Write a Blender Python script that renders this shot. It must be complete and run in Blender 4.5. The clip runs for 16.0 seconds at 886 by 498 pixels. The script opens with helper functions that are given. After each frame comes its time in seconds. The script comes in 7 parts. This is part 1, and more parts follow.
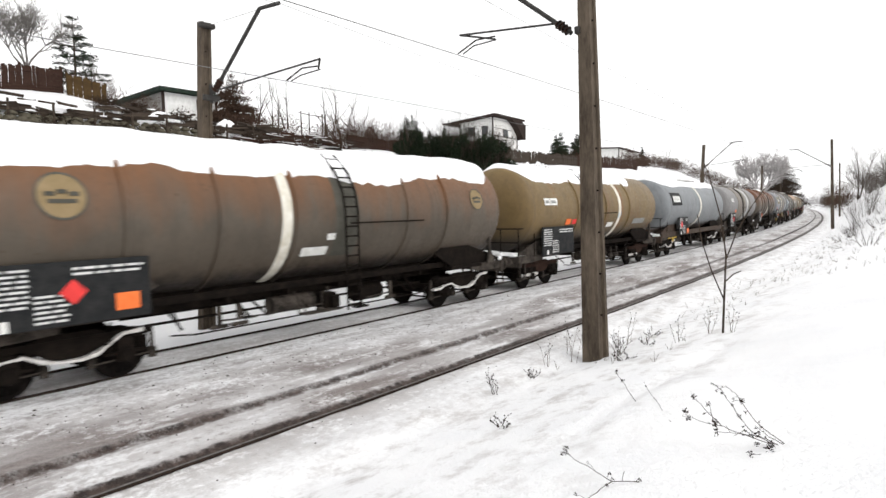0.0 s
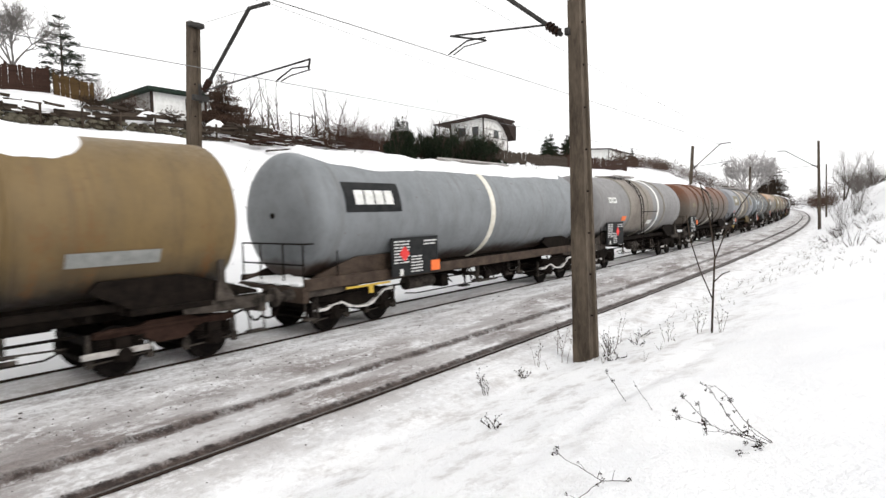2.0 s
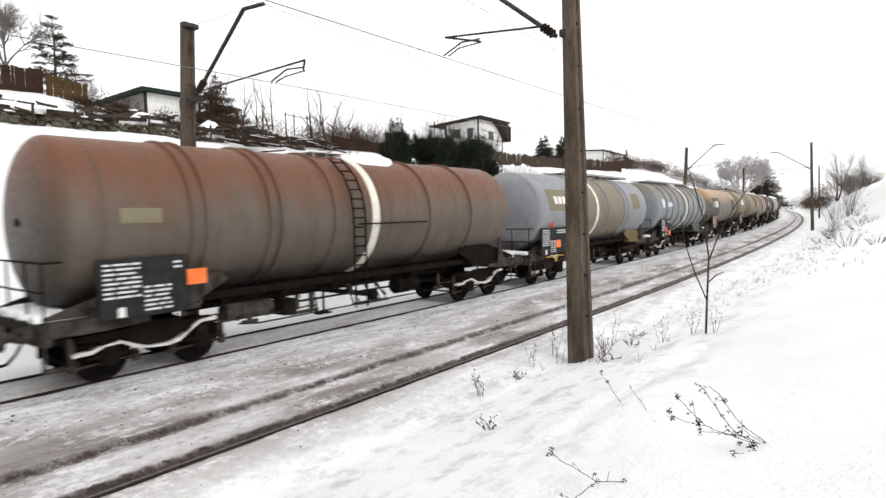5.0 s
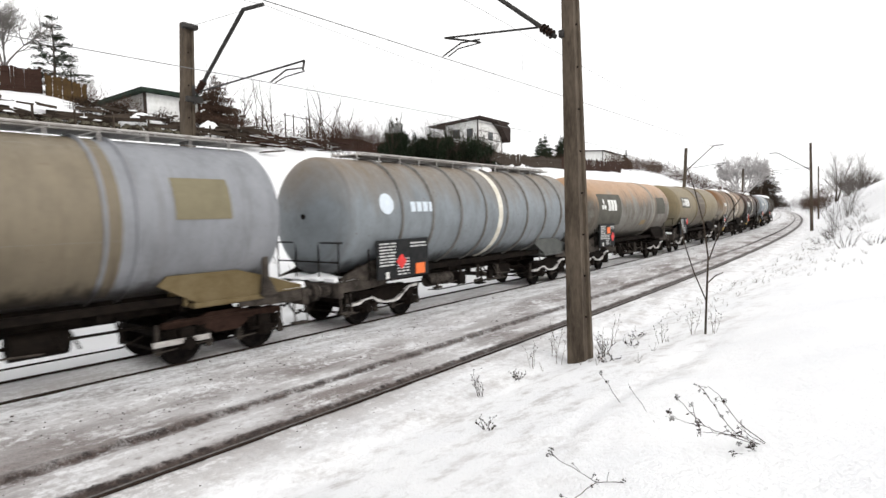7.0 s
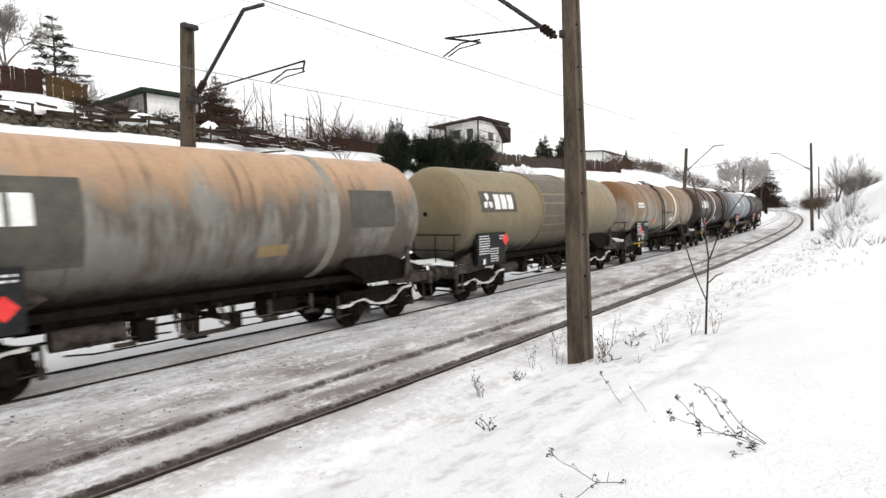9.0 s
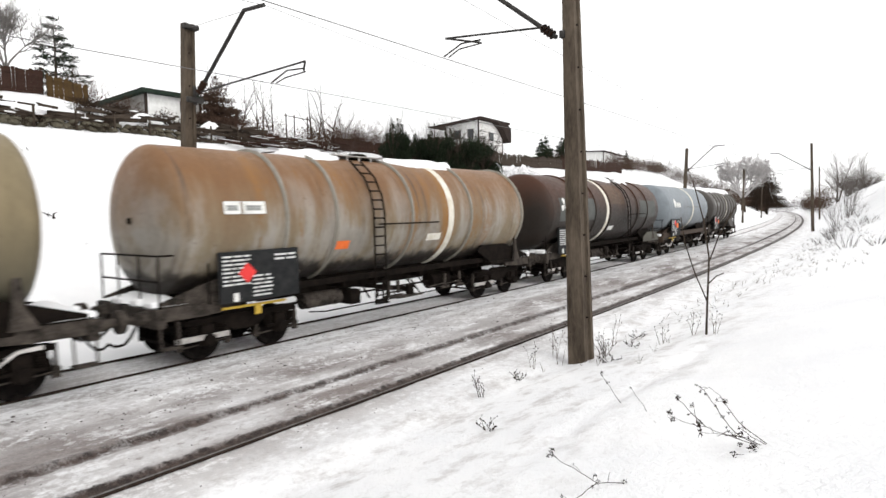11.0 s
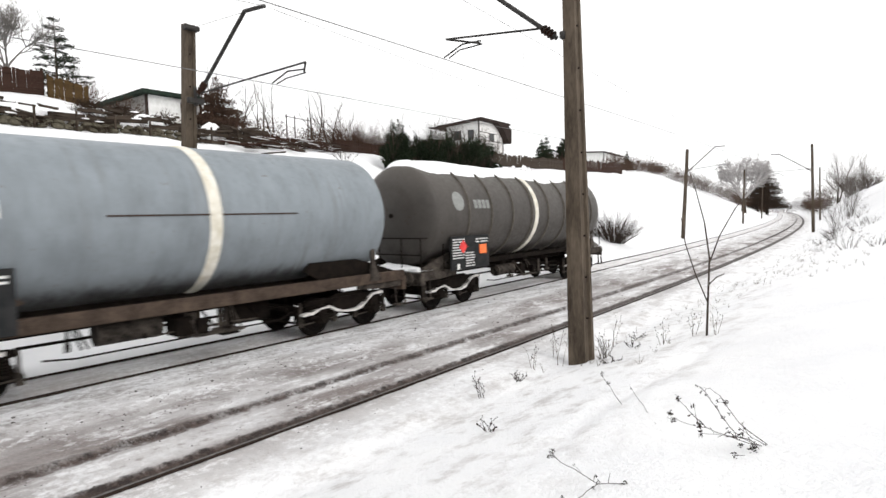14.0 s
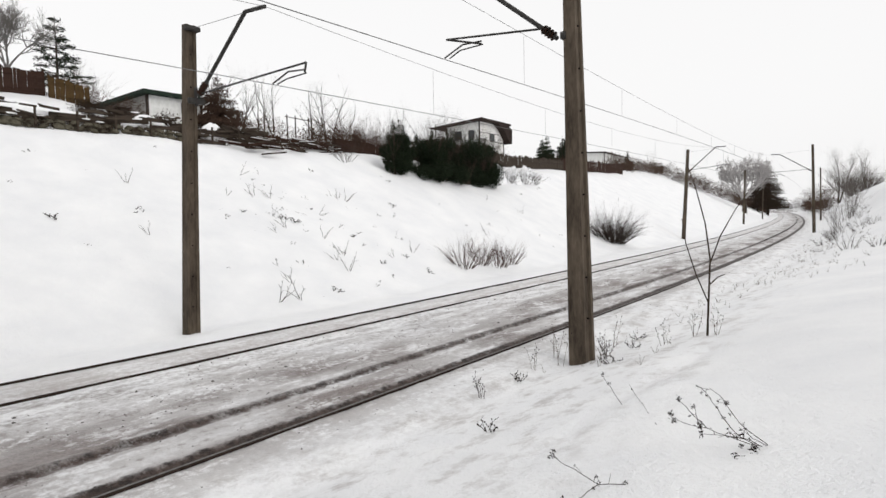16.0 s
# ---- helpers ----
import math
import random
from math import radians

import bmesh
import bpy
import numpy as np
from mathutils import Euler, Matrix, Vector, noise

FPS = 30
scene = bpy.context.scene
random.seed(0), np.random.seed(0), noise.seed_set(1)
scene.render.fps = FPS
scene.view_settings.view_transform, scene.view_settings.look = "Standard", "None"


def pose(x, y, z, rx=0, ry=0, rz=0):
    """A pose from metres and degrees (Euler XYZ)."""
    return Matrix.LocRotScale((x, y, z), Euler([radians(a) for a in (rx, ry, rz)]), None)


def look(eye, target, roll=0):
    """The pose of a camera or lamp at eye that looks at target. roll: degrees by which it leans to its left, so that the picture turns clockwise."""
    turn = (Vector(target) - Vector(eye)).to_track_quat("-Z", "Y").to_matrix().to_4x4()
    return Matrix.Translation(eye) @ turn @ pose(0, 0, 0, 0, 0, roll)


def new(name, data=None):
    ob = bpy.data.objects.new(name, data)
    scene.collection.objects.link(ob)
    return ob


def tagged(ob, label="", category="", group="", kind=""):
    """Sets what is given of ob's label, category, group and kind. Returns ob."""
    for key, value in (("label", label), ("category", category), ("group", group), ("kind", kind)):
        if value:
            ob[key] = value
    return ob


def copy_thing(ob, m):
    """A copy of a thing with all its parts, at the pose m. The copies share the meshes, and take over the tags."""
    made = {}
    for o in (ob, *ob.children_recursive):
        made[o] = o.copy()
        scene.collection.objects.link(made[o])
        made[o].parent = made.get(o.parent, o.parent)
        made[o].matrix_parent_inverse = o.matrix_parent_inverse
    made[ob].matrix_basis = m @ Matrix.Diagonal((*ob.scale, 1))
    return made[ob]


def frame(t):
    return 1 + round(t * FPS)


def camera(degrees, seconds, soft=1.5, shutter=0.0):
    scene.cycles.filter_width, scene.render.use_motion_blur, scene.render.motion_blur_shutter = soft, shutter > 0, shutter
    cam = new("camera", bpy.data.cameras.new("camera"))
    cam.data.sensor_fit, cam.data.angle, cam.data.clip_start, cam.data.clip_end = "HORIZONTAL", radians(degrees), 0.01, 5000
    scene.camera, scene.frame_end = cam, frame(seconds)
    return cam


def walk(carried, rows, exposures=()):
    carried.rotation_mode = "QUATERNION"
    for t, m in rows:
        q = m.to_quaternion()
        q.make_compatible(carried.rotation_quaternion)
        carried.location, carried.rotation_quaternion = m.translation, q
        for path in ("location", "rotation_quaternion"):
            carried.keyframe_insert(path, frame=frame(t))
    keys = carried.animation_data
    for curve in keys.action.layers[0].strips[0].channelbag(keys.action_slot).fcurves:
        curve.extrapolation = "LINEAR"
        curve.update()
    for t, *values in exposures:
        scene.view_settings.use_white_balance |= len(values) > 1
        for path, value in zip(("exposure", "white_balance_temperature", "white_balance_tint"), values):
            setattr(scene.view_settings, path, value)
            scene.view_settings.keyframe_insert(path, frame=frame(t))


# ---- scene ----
EYE_Z = 2.958
LENS = 73.7


def head(yaw, pitch, roll=-1.2):
    """Camera pose from degrees: yaw to the left, pitch up."""
    a, b = radians(yaw), radians(pitch)
    eye = Vector((0, 0, EYE_Z))
    way = Vector((-math.sin(a) * math.cos(b), math.cos(a) * math.cos(b), math.sin(b)))
    return look(eye, eye + way, roll)


cam = camera(LENS, 16.0, 1.5, 0.22)
HEADINGS = [  # seconds, yaw, pitch
    (0.0, 1.28, -3.70), (0.5, 0.93, -3.69), (1.0, 0.73, -3.68), (1.5, 0.50, -3.67), (2.0, 0.38, -3.65),
    (2.5, 0.23, -3.63), (3.0, 0.17, -3.62), (3.5, 0.09, -3.60), (4.0, 0.0, -3.58), (5.2, -0.12, -3.54),
    (6.5, -0.16, -3.51), (8.0, -0.14, -3.49), (9.0, -0.13, -3.48), (10.2, -0.10, -3.46), (11.5, -0.08, -3.45),
    (13.0, -0.06, -3.42), (14.0, -0.05, -3.38), (15.0, -0.01, -3.36), (16.0, 0.0, -3.345)]
walk(cam, [(t, head(y, b)) for t, y, b in HEADINGS],
     exposures=[(0.0, 0.44), (13.0, 0.44), (14.5, 0.42), (15.0, 0.30), (15.6, 0.07), (16.0, -0.04)])

# ---- light: overcast winter sky ----
SUN_EL, SUN_AZ = 36.0, 138.0
world = bpy.data.worlds.new("overcast_sky")
scene.world = world
world.use_nodes = True
wn, wl = world.node_tree.nodes, world.node_tree.links
sky = wn.new("ShaderNodeTexSky")
sky.sky_type, sky.sun_disc = "NISHITA", False
sky.sun_elevation, sky.sun_rotation = radians(SUN_EL), radians(SUN_AZ)
sky.dust_density, sky.air_density = 4.0, 1.0
grey = wn.new("ShaderNodeHueSaturation")
grey.inputs["Saturation"].default_value = 0.10
even = wn.new("ShaderNodeMixRGB")  # cloud evens the sky out
even.inputs[0].default_value = 0.84
even.inputs[2].default_value = (9.5, 9.45, 9.45, 1)
wl.new(sky.outputs[0], grey.inputs["Color"])
wl.new(grey.outputs[0], even.inputs[1])
wl.new(even.outputs[0], wn["Background"].inputs["Color"])
wn["Background"].inputs["Strength"].default_value = 0.115
sun = new("sun", bpy.data.lights.new("sun", "SUN"))
sun.data.energy, sun.data.angle, sun.data.color = 0.75, radians(25), (1.0, 0.98, 0.95)
sun.matrix_world = pose(0, 0, 50, 90 - SUN_EL, 0, 180 - SUN_AZ)

# ---- the track line: middle of the two tracks ----
GAP = 4.835          # between the track centres
RAIL = 0.7525        # half the distance of the rail heads
S_MIN, S_MAX, S_STEP = -420.0, 900.0, 0.5


def bend(s):
    s = np.clip(s, -30, 240)
    return 0.0012684 - 0.9258e-5 * s + 2.0372e-8 * s * s


_s = np.arange(S_MIN, S_MAX + S_STEP, S_STEP)
_k = bend(_s)
_th = np.concatenate([[0], np.cumsum((_k[1:] + _k[:-1]) / 2 * S_STEP)])
_i0 = int(round(-S_MIN / S_STEP))
_th = _th - _th[_i0] + radians(52.911)
_mid = (_th[1:] + _th[:-1]) / 2
_x = np.concatenate([[0], np.cumsum(np.cos(_mid) * S_STEP)])
_y = np.concatenate([[0], np.cumsum(np.sin(_mid) * S_STEP)])
_x, _y = _x - _x[_i0] + 2.851, _y - _y[_i0] + 20.0


def at(s, off=0.0, z=0.0):
    """World point at s metres along the line, off metres to the far side."""
    x, y, th = np.interp(s, _s, _x), np.interp(s, _s, _y), np.interp(s, _s, _th)
    return Vector((float(x - math.sin(th) * off), float(y + math.cos(th) * off), z))


def turn(s):
    return math.degrees(float(np.interp(s, _s, _th)))


def place(s, off, z=0.0, rz=0.0):
    """Pose with its x axis along the track."""
    v = at(s, off, z)
    return pose(v.x, v.y, v.z, 0, 0, turn(s) + rz)


def smooth(a, b, x):
    t = np.clip((x - a) / (b - a), 0, 1)
    return t * t * (3 - 2 * t)


def lump(s, o, size, seed=0.0):
    return noise.noise(Vector((s / size + seed, o / size - seed, seed * 1.7)))


def height(s, off):
    """The ground: track bed, the far cutting slope with its plateau, and the near bank."""
    if off > 5.6:
        foot = 6.0 + 0.35 * lump(s, 0, 9, 3)
        top = float(np.interp(s, [-60, -20, 0, 45, 65, 100, 145, 200, 300, 420], [6.3, 6.5, 6.9, 7.3, 8.3, 10.6, 12.8, 12.5, 9, 8]))
        top += 0.3 * lump(s, 0, 6, 8)
        rise = 0.55 * (off - foot)
        # rounded foot and crest
        z = -0.22 + (0.5 * (rise + math.sqrt(rise * rise + 0.12)))
        over = z - top
        if over > -0.6:
            edge = foot + (top + 0.2) / 0.55
            up = top + 0.29 * max(0.0, min(off, 27) - edge) + 0.03 * max(0, min(off, 200) - 27)
            up += 0.75 * float(smooth(19.7, 20.4, off)) * (1 - float(smooth(-6, 1, s)))   # terrace behind the plank wall
            z = min(z, up)
        z += (0.10 * lump(s, off, 2.2, 5) + 0.05 * lump(s, off, 0.8, 2)) * smooth(6, 8, off)
        return float(z)
    if off < -4.2:
        u = -off - 4.7
        steep = float(smooth(6, 50, s))
        low = 0.275 * u if u > 0 else 0.0
        high = 0.08 * u + 0.55 * (u - 2.0 + math.sqrt((u - 2.0) ** 2 + 1.2)) - 0.12 if u > 0 else 0.0
        z = (1 - steep) * low + steep * high
        cap = 2.4 + 6.5 * steep
        z = cap * math.tanh(z / cap) if z > 0 else z
        z -= 0.075 * math.exp(-((off + 7.2 + 0.05 * (s + 8.3) + 0.12 * lump(s, 0, 1.3, 11)) / 0.17) ** 2) * float(smooth(-13.5, -12, s) * (1 - smooth(-6.4, -5.6, s))) * (0.75 + 0.5 * lump(s, 0, 0.45, 13))   # old track of feet
        z += (-0.14 + 0.07 * lump(s, off, 1.9, 1) + 0.025 * lump(s, off, 0.6, 4)) * float(smooth(-4.2, -5.0, off))
        return float(z) - 0.06 * (1 - float(smooth(-4.2, -5.0, off)))
    z = -0.036 + 0.016 * lump(s, off, 0.5, 6) + 0.012 * lump(s, off, 0.17, 9)
    # between the two tracks the snow lies a little higher
    z += 0.05 * math.exp(-((off - 0.1) / 0.75) ** 2)
    z -= 0.11 * float(smooth(4.2, 5.6, off))
    for mid, deep in ((-GAP / 2, 0.075), (GAP / 2, 0.02)):
        for side in (-1, 1):
            d = off - (mid + side * RAIL)
            inner = -side * d
            if 0 < inner < 0.34:   # groove that the wheel flanges keep open
                z -= deep * (1 - (abs(inner - 0.15) / 0.19) ** 2)
    return z


# ---- node materials ----
def material(name, rough=0.6, metal=0.0, spec=0.4):
    m = bpy.data.materials.new(name)
    m.use_nodes = True
    n, l = m.node_tree.nodes, m.node_tree.links
    b = n["Principled BSDF"]
    b.inputs["Roughness"].default_value, b.inputs["Metallic"].default_value = rough, metal
    b.inputs["Specular IOR Level"].default_value = spec
    return m, n, l, b


def coords(n, l, scale, kind="Object", rot=(0, 0, 0)):
    c, mp = n.new("ShaderNodeTexCoord"), n.new("ShaderNodeMapping")
    mp.inputs["Scale"].default_value, mp.inputs["Rotation"].default_value = scale, rot
    l.new(c.outputs[kind], mp.inputs[0])
    return mp.outputs[0]


def grain(n, l, vec, scale, detail=4, rough=0.6):
    t = n.new("ShaderNodeTexNoise")
    t.inputs["Scale"].default_value, t.inputs["Detail"].default_value, t.inputs["Roughness"].default_value = scale, detail, rough
    if vec:
        l.new(vec, t.inputs["Vector"])
    return t.outputs["Fac"]


def ramp(n, l, fac, stops):
    r = n.new("ShaderNodeValToRGB")
    e = r.color_ramp.elements
    for i, (pos, c) in enumerate(stops):
        if i >= 2:
            e.new(pos)
        e[i].position = pos
        e[i].color = (c, c, c, 1) if isinstance(c, (int, float)) else (*c, 1)
    l.new(fac, r.inputs[0])
    return r.outputs[0]


def blend(n, l, fac, a, b, mode="MIX"):
    m = n.new("ShaderNodeMixRGB")
    m.blend_type = mode
    for sock, v in zip(m.inputs, (fac, a, b)):
        if isinstance(v, (int, float)):
            sock.default_value = v if sock.type == "VALUE" else (v, v, v, 1)
        elif isinstance(v, tuple):
            sock.default_value = (*v, 1)
        else:
            l.new(v, sock)
    return m.outputs[0]


def sums(n, l, op, a, b=0.0, c=0.0):
    m = n.new("ShaderNodeMath")
    m.operation = op
    for sock, v in zip(m.inputs, (a, b, c)):
        if isinstance(v, (int, float)):
            sock.default_value = v
        else:
            l.new(v, sock)
    return m.outputs[0]


def bump(n, l, b, fac, strength=0.3, dist=0.02):
    u = n.new("ShaderNodeBump")
    u.inputs["Strength"].default_value, u.inputs["Distance"].default_value = strength, dist
    l.new(fac, u.inputs["Height"])
    l.new(u.outputs[0], b.inputs["Normal"])


def two_tone(name, a, b, scale=6.0, rough=0.7, metal=0.0, stretch=(1, 1, 1), relief=0.25, dist=0.01, lo=0.35, hi=0.65):
    """Two colours mixed by coarse and fine noise, with fine relief."""
    m, n, l, p = material(name, rough, metal)
    if max(b) < 0.5:      # grimy winter surfaces
        p.inputs["Specular IOR Level"].default_value = 0.05 if max(b) < 0.1 else 0.15
        a, b = tuple(x * 0.62 for x in a), tuple(x * 0.62 for x in b)
    v = coords(n, l, stretch)
    f = grain(n, l, v, scale, 6, 0.65)
    g = grain(n, l, v, scale * 7, 3)
    mix = sums(n, l, "ADD", sums(n, l, "MULTIPLY", f, 0.75), sums(n, l, "MULTIPLY", g, 0.25))
    l.new(ramp(n, l, mix, [(lo, a), (hi, b)]), p.inputs["Base Color"])
    bump(n, l, p, mix, relief, dist)
    return m


def plain(name, c, rough=0.6, metal=0.0, vary=0.18):
    return two_tone(name, tuple(x * (1 - vary) for x in c), tuple(min(1, x * (1 + vary)) for x in c), 5.0, rough, metal, relief=0.1)


# ---- mesh helpers ----
def finish(name, bm, mat, flat=False):
    me = bpy.data.meshes.new(name)
    bmesh.ops.recalc_face_normals(bm, faces=bm.faces[:])
    bm.to_mesh(me)
    bm.free()
    me.materials.append(mat)
    if not flat:
        for p in me.polygons:
            p.use_smooth = True
        me.set_sharp_from_angle(angle=radians(35))
    return me


def part(name, bm, mat, parent=None, label="", m=None, flat=False):
    """One mesh object, under a thing or a part; bm may be a bmesh or a finished mesh."""
    me = bm if isinstance(bm, bpy.types.Mesh) else finish(name, bm, mat, flat)
    ob = new(name, me)
    if parent is not None:
        ob.parent = parent
    if m is not None:
        ob.matrix_basis = m
    if label:
        ob["label"] = label
    return ob


def box(bm, x0, y0, z0, x1, y1, z1, bevel=0.0, m=None):
    vs = [bm.verts.new((x, y, z)) for x in (x0, x1) for y in (y0, y1) for z in (z0, z1)]
    fs = [bm.faces.new([vs[i] for i in q]) for q in ((0, 1, 3, 2), (4, 6, 7, 5), (0, 4, 5, 1), (2, 3, 7, 6), (0, 2, 6, 4), (1, 5, 7, 3))]
    if bevel:
        es = list({e for f in fs for e in f.edges})
        r = bmesh.ops.bevel(bm, geom=es, offset=bevel, segments=1, affect="EDGES", profile=0.5)
        vs = list({v for v in vs if v.is_valid} | {v for v in r["verts"]})
    if m is not None:
        for v in vs:
            v.co = m @ v.co
    return vs


def tube(bm, a, b, r0, r1=None, n=6, caps=True):
    a, b = Vector(a), Vector(b)
    r1 = r0 if r1 is None else r1
    d = b - a
    if d.length < 1e-6:
        return
    q = d.to_track_quat("Z", "Y")
    rings = []
    for c, r in ((a, r0), (b, r1)):
        rings.append([bm.verts.new(c + q @ Vector((r * math.cos(6.28318 * i / n), r * math.sin(6.28318 * i / n), 0))) for i in range(n)])
    for i in range(n):
        bm.faces.new((rings[0][i], rings[0][(i + 1) % n], rings[1][(i + 1) % n], rings[1][i]))
    if caps and n > 2:
        bm.faces.new(rings[0][::-1])
        bm.faces.new(rings[1])


def pipe(bm, pts, r, n=6):
    for a, b in zip(pts, pts[1:]):
        tube(bm, a, b, r, r, n)


def lathe(bm, profile, n=40, axis="X", a0=0.0, a1=6.2831853, centre=(0, 0, 0)):
    """Turns (along, radius) pairs about an axis."""
    full = a1 - a0 > 6.28
    cnt = n if full else n + 1
    rows = []
    for t, r in profile:
        row = []
        for i in range(cnt):
            a = a0 + (a1 - a0) * i / n
            c, s = math.cos(a) * r, math.sin(a) * r
            co = (t, c, s) if axis == "X" else (c, t, s) if axis == "Y" else (c, s, t)
            row.append(bm.verts.new(Vector(co) + Vector(centre)))
        rows.append(row)
    for p, q in zip(rows, rows[1:]):
        for i in range(n):
            j = (i + 1) % cnt
            bm.faces.new((p[i], p[j], q[j], q[i]))
    if full:
        for row in (rows[0], rows[-1]):
            if (row[0].co - row[n // 2].co).length > 1e-4:
                bm.faces.new(row)
    return rows


def prism(bm, outline, y0, y1):
    """Outline in x, z drawn out along y."""
    a = [bm.verts.new((x, y0, z)) for x, z in outline]
    b = [bm.verts.new((x, y1, z)) for x, z in outline]
    bm.faces.new(a)
    bm.faces.new(b[::-1])
    for i in range(len(a)):
        j = (i + 1) % len(a)
        bm.faces.new((a[i], b[i], b[j], a[j]))


def thing(name, label, category, group="", m=None):
    ob = new(name)
    ob.empty_display_size = 0.3
    if m is not None:
        ob.matrix_basis = m
    return tagged(ob, label, category, group)

# ---- materials ----
def snow_material():
    m, n, l, b = material("snow", 0.55, 0.0, 0.25)
    v = coords(n, l, (1, 1, 1))
    big, fine = grain(n, l, v, 0.7, 5), grain(n, l, v, 14, 5, 0.7)
    l.new(ramp(n, l, big, [(0.3, (0.76, 0.765, 0.78)), (0.7, (0.86, 0.86, 0.865))]), b.inputs["Base Color"])
    bump(n, l, b, sums(n, l, "ADD", big, sums(n, l, "MULTIPLY", fine, 0.25)), 0.5, 0.05)
    return m


def ground_material():
    """Snow everywhere; soot, grit and wet ballast beside the rails, by the distance from the track's middle."""
    m, n, l, b = material("ground_snow", 0.6, 0.0, 0.25)
    uv = n.new("ShaderNodeUVMap")
    uv.uv_map = "along_track"
    sep = n.new("ShaderNodeSeparateXYZ")
    l.new(uv.outputs[0], sep.inputs[0])
    off = sep.outputs[1]
    v = coords(n, l, (1, 1, 1))
    streak = n.new("ShaderNodeMapping")
    streak.inputs["Scale"].default_value = (0.55, 1.7, 1)
    l.new(uv.outputs[0], streak.inputs[0])
    big, mid, fine = grain(n, l, v, 0.55, 5), grain(n, l, v, 2.6, 6, 0.7), grain(n, l, v, 19, 4, 0.75)
    along = grain(n, l, streak.outputs[0], 1.15, 7, 0.68)
    clean = ramp(n, l, big, [(0.3, (0.77, 0.775, 0.79)), (0.7, (0.86, 0.86, 0.862))])

    clump = grain(n, l, v, 7.5, 4, 0.7)
    ragged = sums(n, l, "ADD", off, sums(n, l, "ADD", sums(n, l, "MULTIPLY", sums(n, l, "SUBTRACT", clump, 0.5), 0.22), sums(n, l, "MULTIPLY", sums(n, l, "SUBTRACT", mid, 0.5), 0.16)))

    def band(mid_off, half, soft):
        d = sums(n, l, "ABSOLUTE", sums(n, l, "SUBTRACT", ragged if mid_off < 0 else off, mid_off))
        r = n.new("ShaderNodeMapRange")
        r.interpolation_type = "SMOOTHSTEP"
        r.inputs["From Min"].default_value, r.inputs["From Max"].default_value = half + soft, max(half - soft, 0.0)
        l.new(d, r.inputs["Value"])
        return r.outputs[0]

    grit = sums(n, l, "ADD", sums(n, l, "ADD", sums(n, l, "MULTIPLY", fine, 0.22), sums(n, l, "MULTIPLY", clump, 0.36)), sums(n, l, "MULTIPLY", along, 0.54))
    patchy = ramp(n, l, grain(n, l, streak.outputs[0], 0.42, 3, 0.5), [(0.38, 0.42), (0.58, 1.0)])
    bed = sums(n, l, "MULTIPLY", band(-0.9, 3.2, 1.5), ramp(n, l, grit, [(0.50, 0.0), (0.66, 0.85)]))
    wide = sums(n, l, "MULTIPLY", band(-1.7, 1.9, 1.2), ramp(n, l, grit, [(0.46, 0.06), (0.56, 1.0)]))
    wide = sums(n, l, "MULTIPLY", sums(n, l, "MAXIMUM", wide, sums(n, l, "MULTIPLY", band(-2.0, 1.35, 0.6), ramp(n, l, along, [(0.38, 0.18), (0.54, 1.0)]))), patchy)
    grime = blend(n, l, ramp(n, l, fine, [(0.35, 0.0), (0.65, 1.0)]), (0.085, 0.064, 0.056), (0.21, 0.172, 0.158))
    soil = blend(n, l, ramp(n, l, sums(n, l, "MAXIMUM", bed, wide), [(0.0, 0.0), (1.0, 0.90)]), clean, grime)
    ragline = ramp(n, l, sums(n, l, "ADD", sums(n, l, "MULTIPLY", mid, 0.6), sums(n, l, "MULTIPLY", fine, 0.4)), [(0.36, 0.25), (0.52, 1.0)])
    near_in = sums(n, l, "MAXIMUM", sums(n, l, "MULTIPLY", band(-2.4175 - 0.575, 0.175, 0.06), ramp(n, l, mid, [(0.28, 0.72), (0.42, 1.0)])), sums(n, l, "MULTIPLY", band(-2.4175 + 0.71, 0.055, 0.10), ragline))
    far_in = sums(n, l, "MULTIPLY", sums(n, l, "MAXIMUM", band(2.4175 - 0.65, 0.04, 0.04), band(2.4175 + 0.68, 0.03, 0.04)), 0.25)
    edge = sums(n, l, "MAXIMUM", near_in, far_in)
    inside = sums(n, l, "MULTIPLY", band(2.4175, 0.66, 0.1), ramp(n, l, grit, [(0.45, 0.10), (0.66, 0.7)]))
    soil = blend(n, l, inside, soil, (0.40, 0.365, 0.35))
    fleck = sums(n, l, "MULTIPLY", band(-5.6, 1.9, 1.0), ramp(n, l, sums(n, l, "ADD", sums(n, l, "MULTIPLY", mid, 0.55), sums(n, l, "MULTIPLY", along, 0.45)), [(0.50, 0.0), (0.62, 0.62)]))
    soil = blend(n, l, fleck, soil, (0.37, 0.34, 0.325))
    col = blend(n, l, edge, soil, blend(n, l, ramp(n, l, clump, [(0.38, 0.0), (0.66, 1.0)]), (0.020, 0.014, 0.012), (0.075, 0.052, 0.044)))
    l.new(col, b.inputs["Base Color"])
    bump(n, l, b, sums(n, l, "ADD", sums(n, l, "MULTIPLY", mid, 0.5), sums(n, l, "ADD", sums(n, l, "MULTIPLY", clump, 0.35), sums(n, l, "MULTIPLY", fine, 0.25))), 0.95, 0.11)
    return m


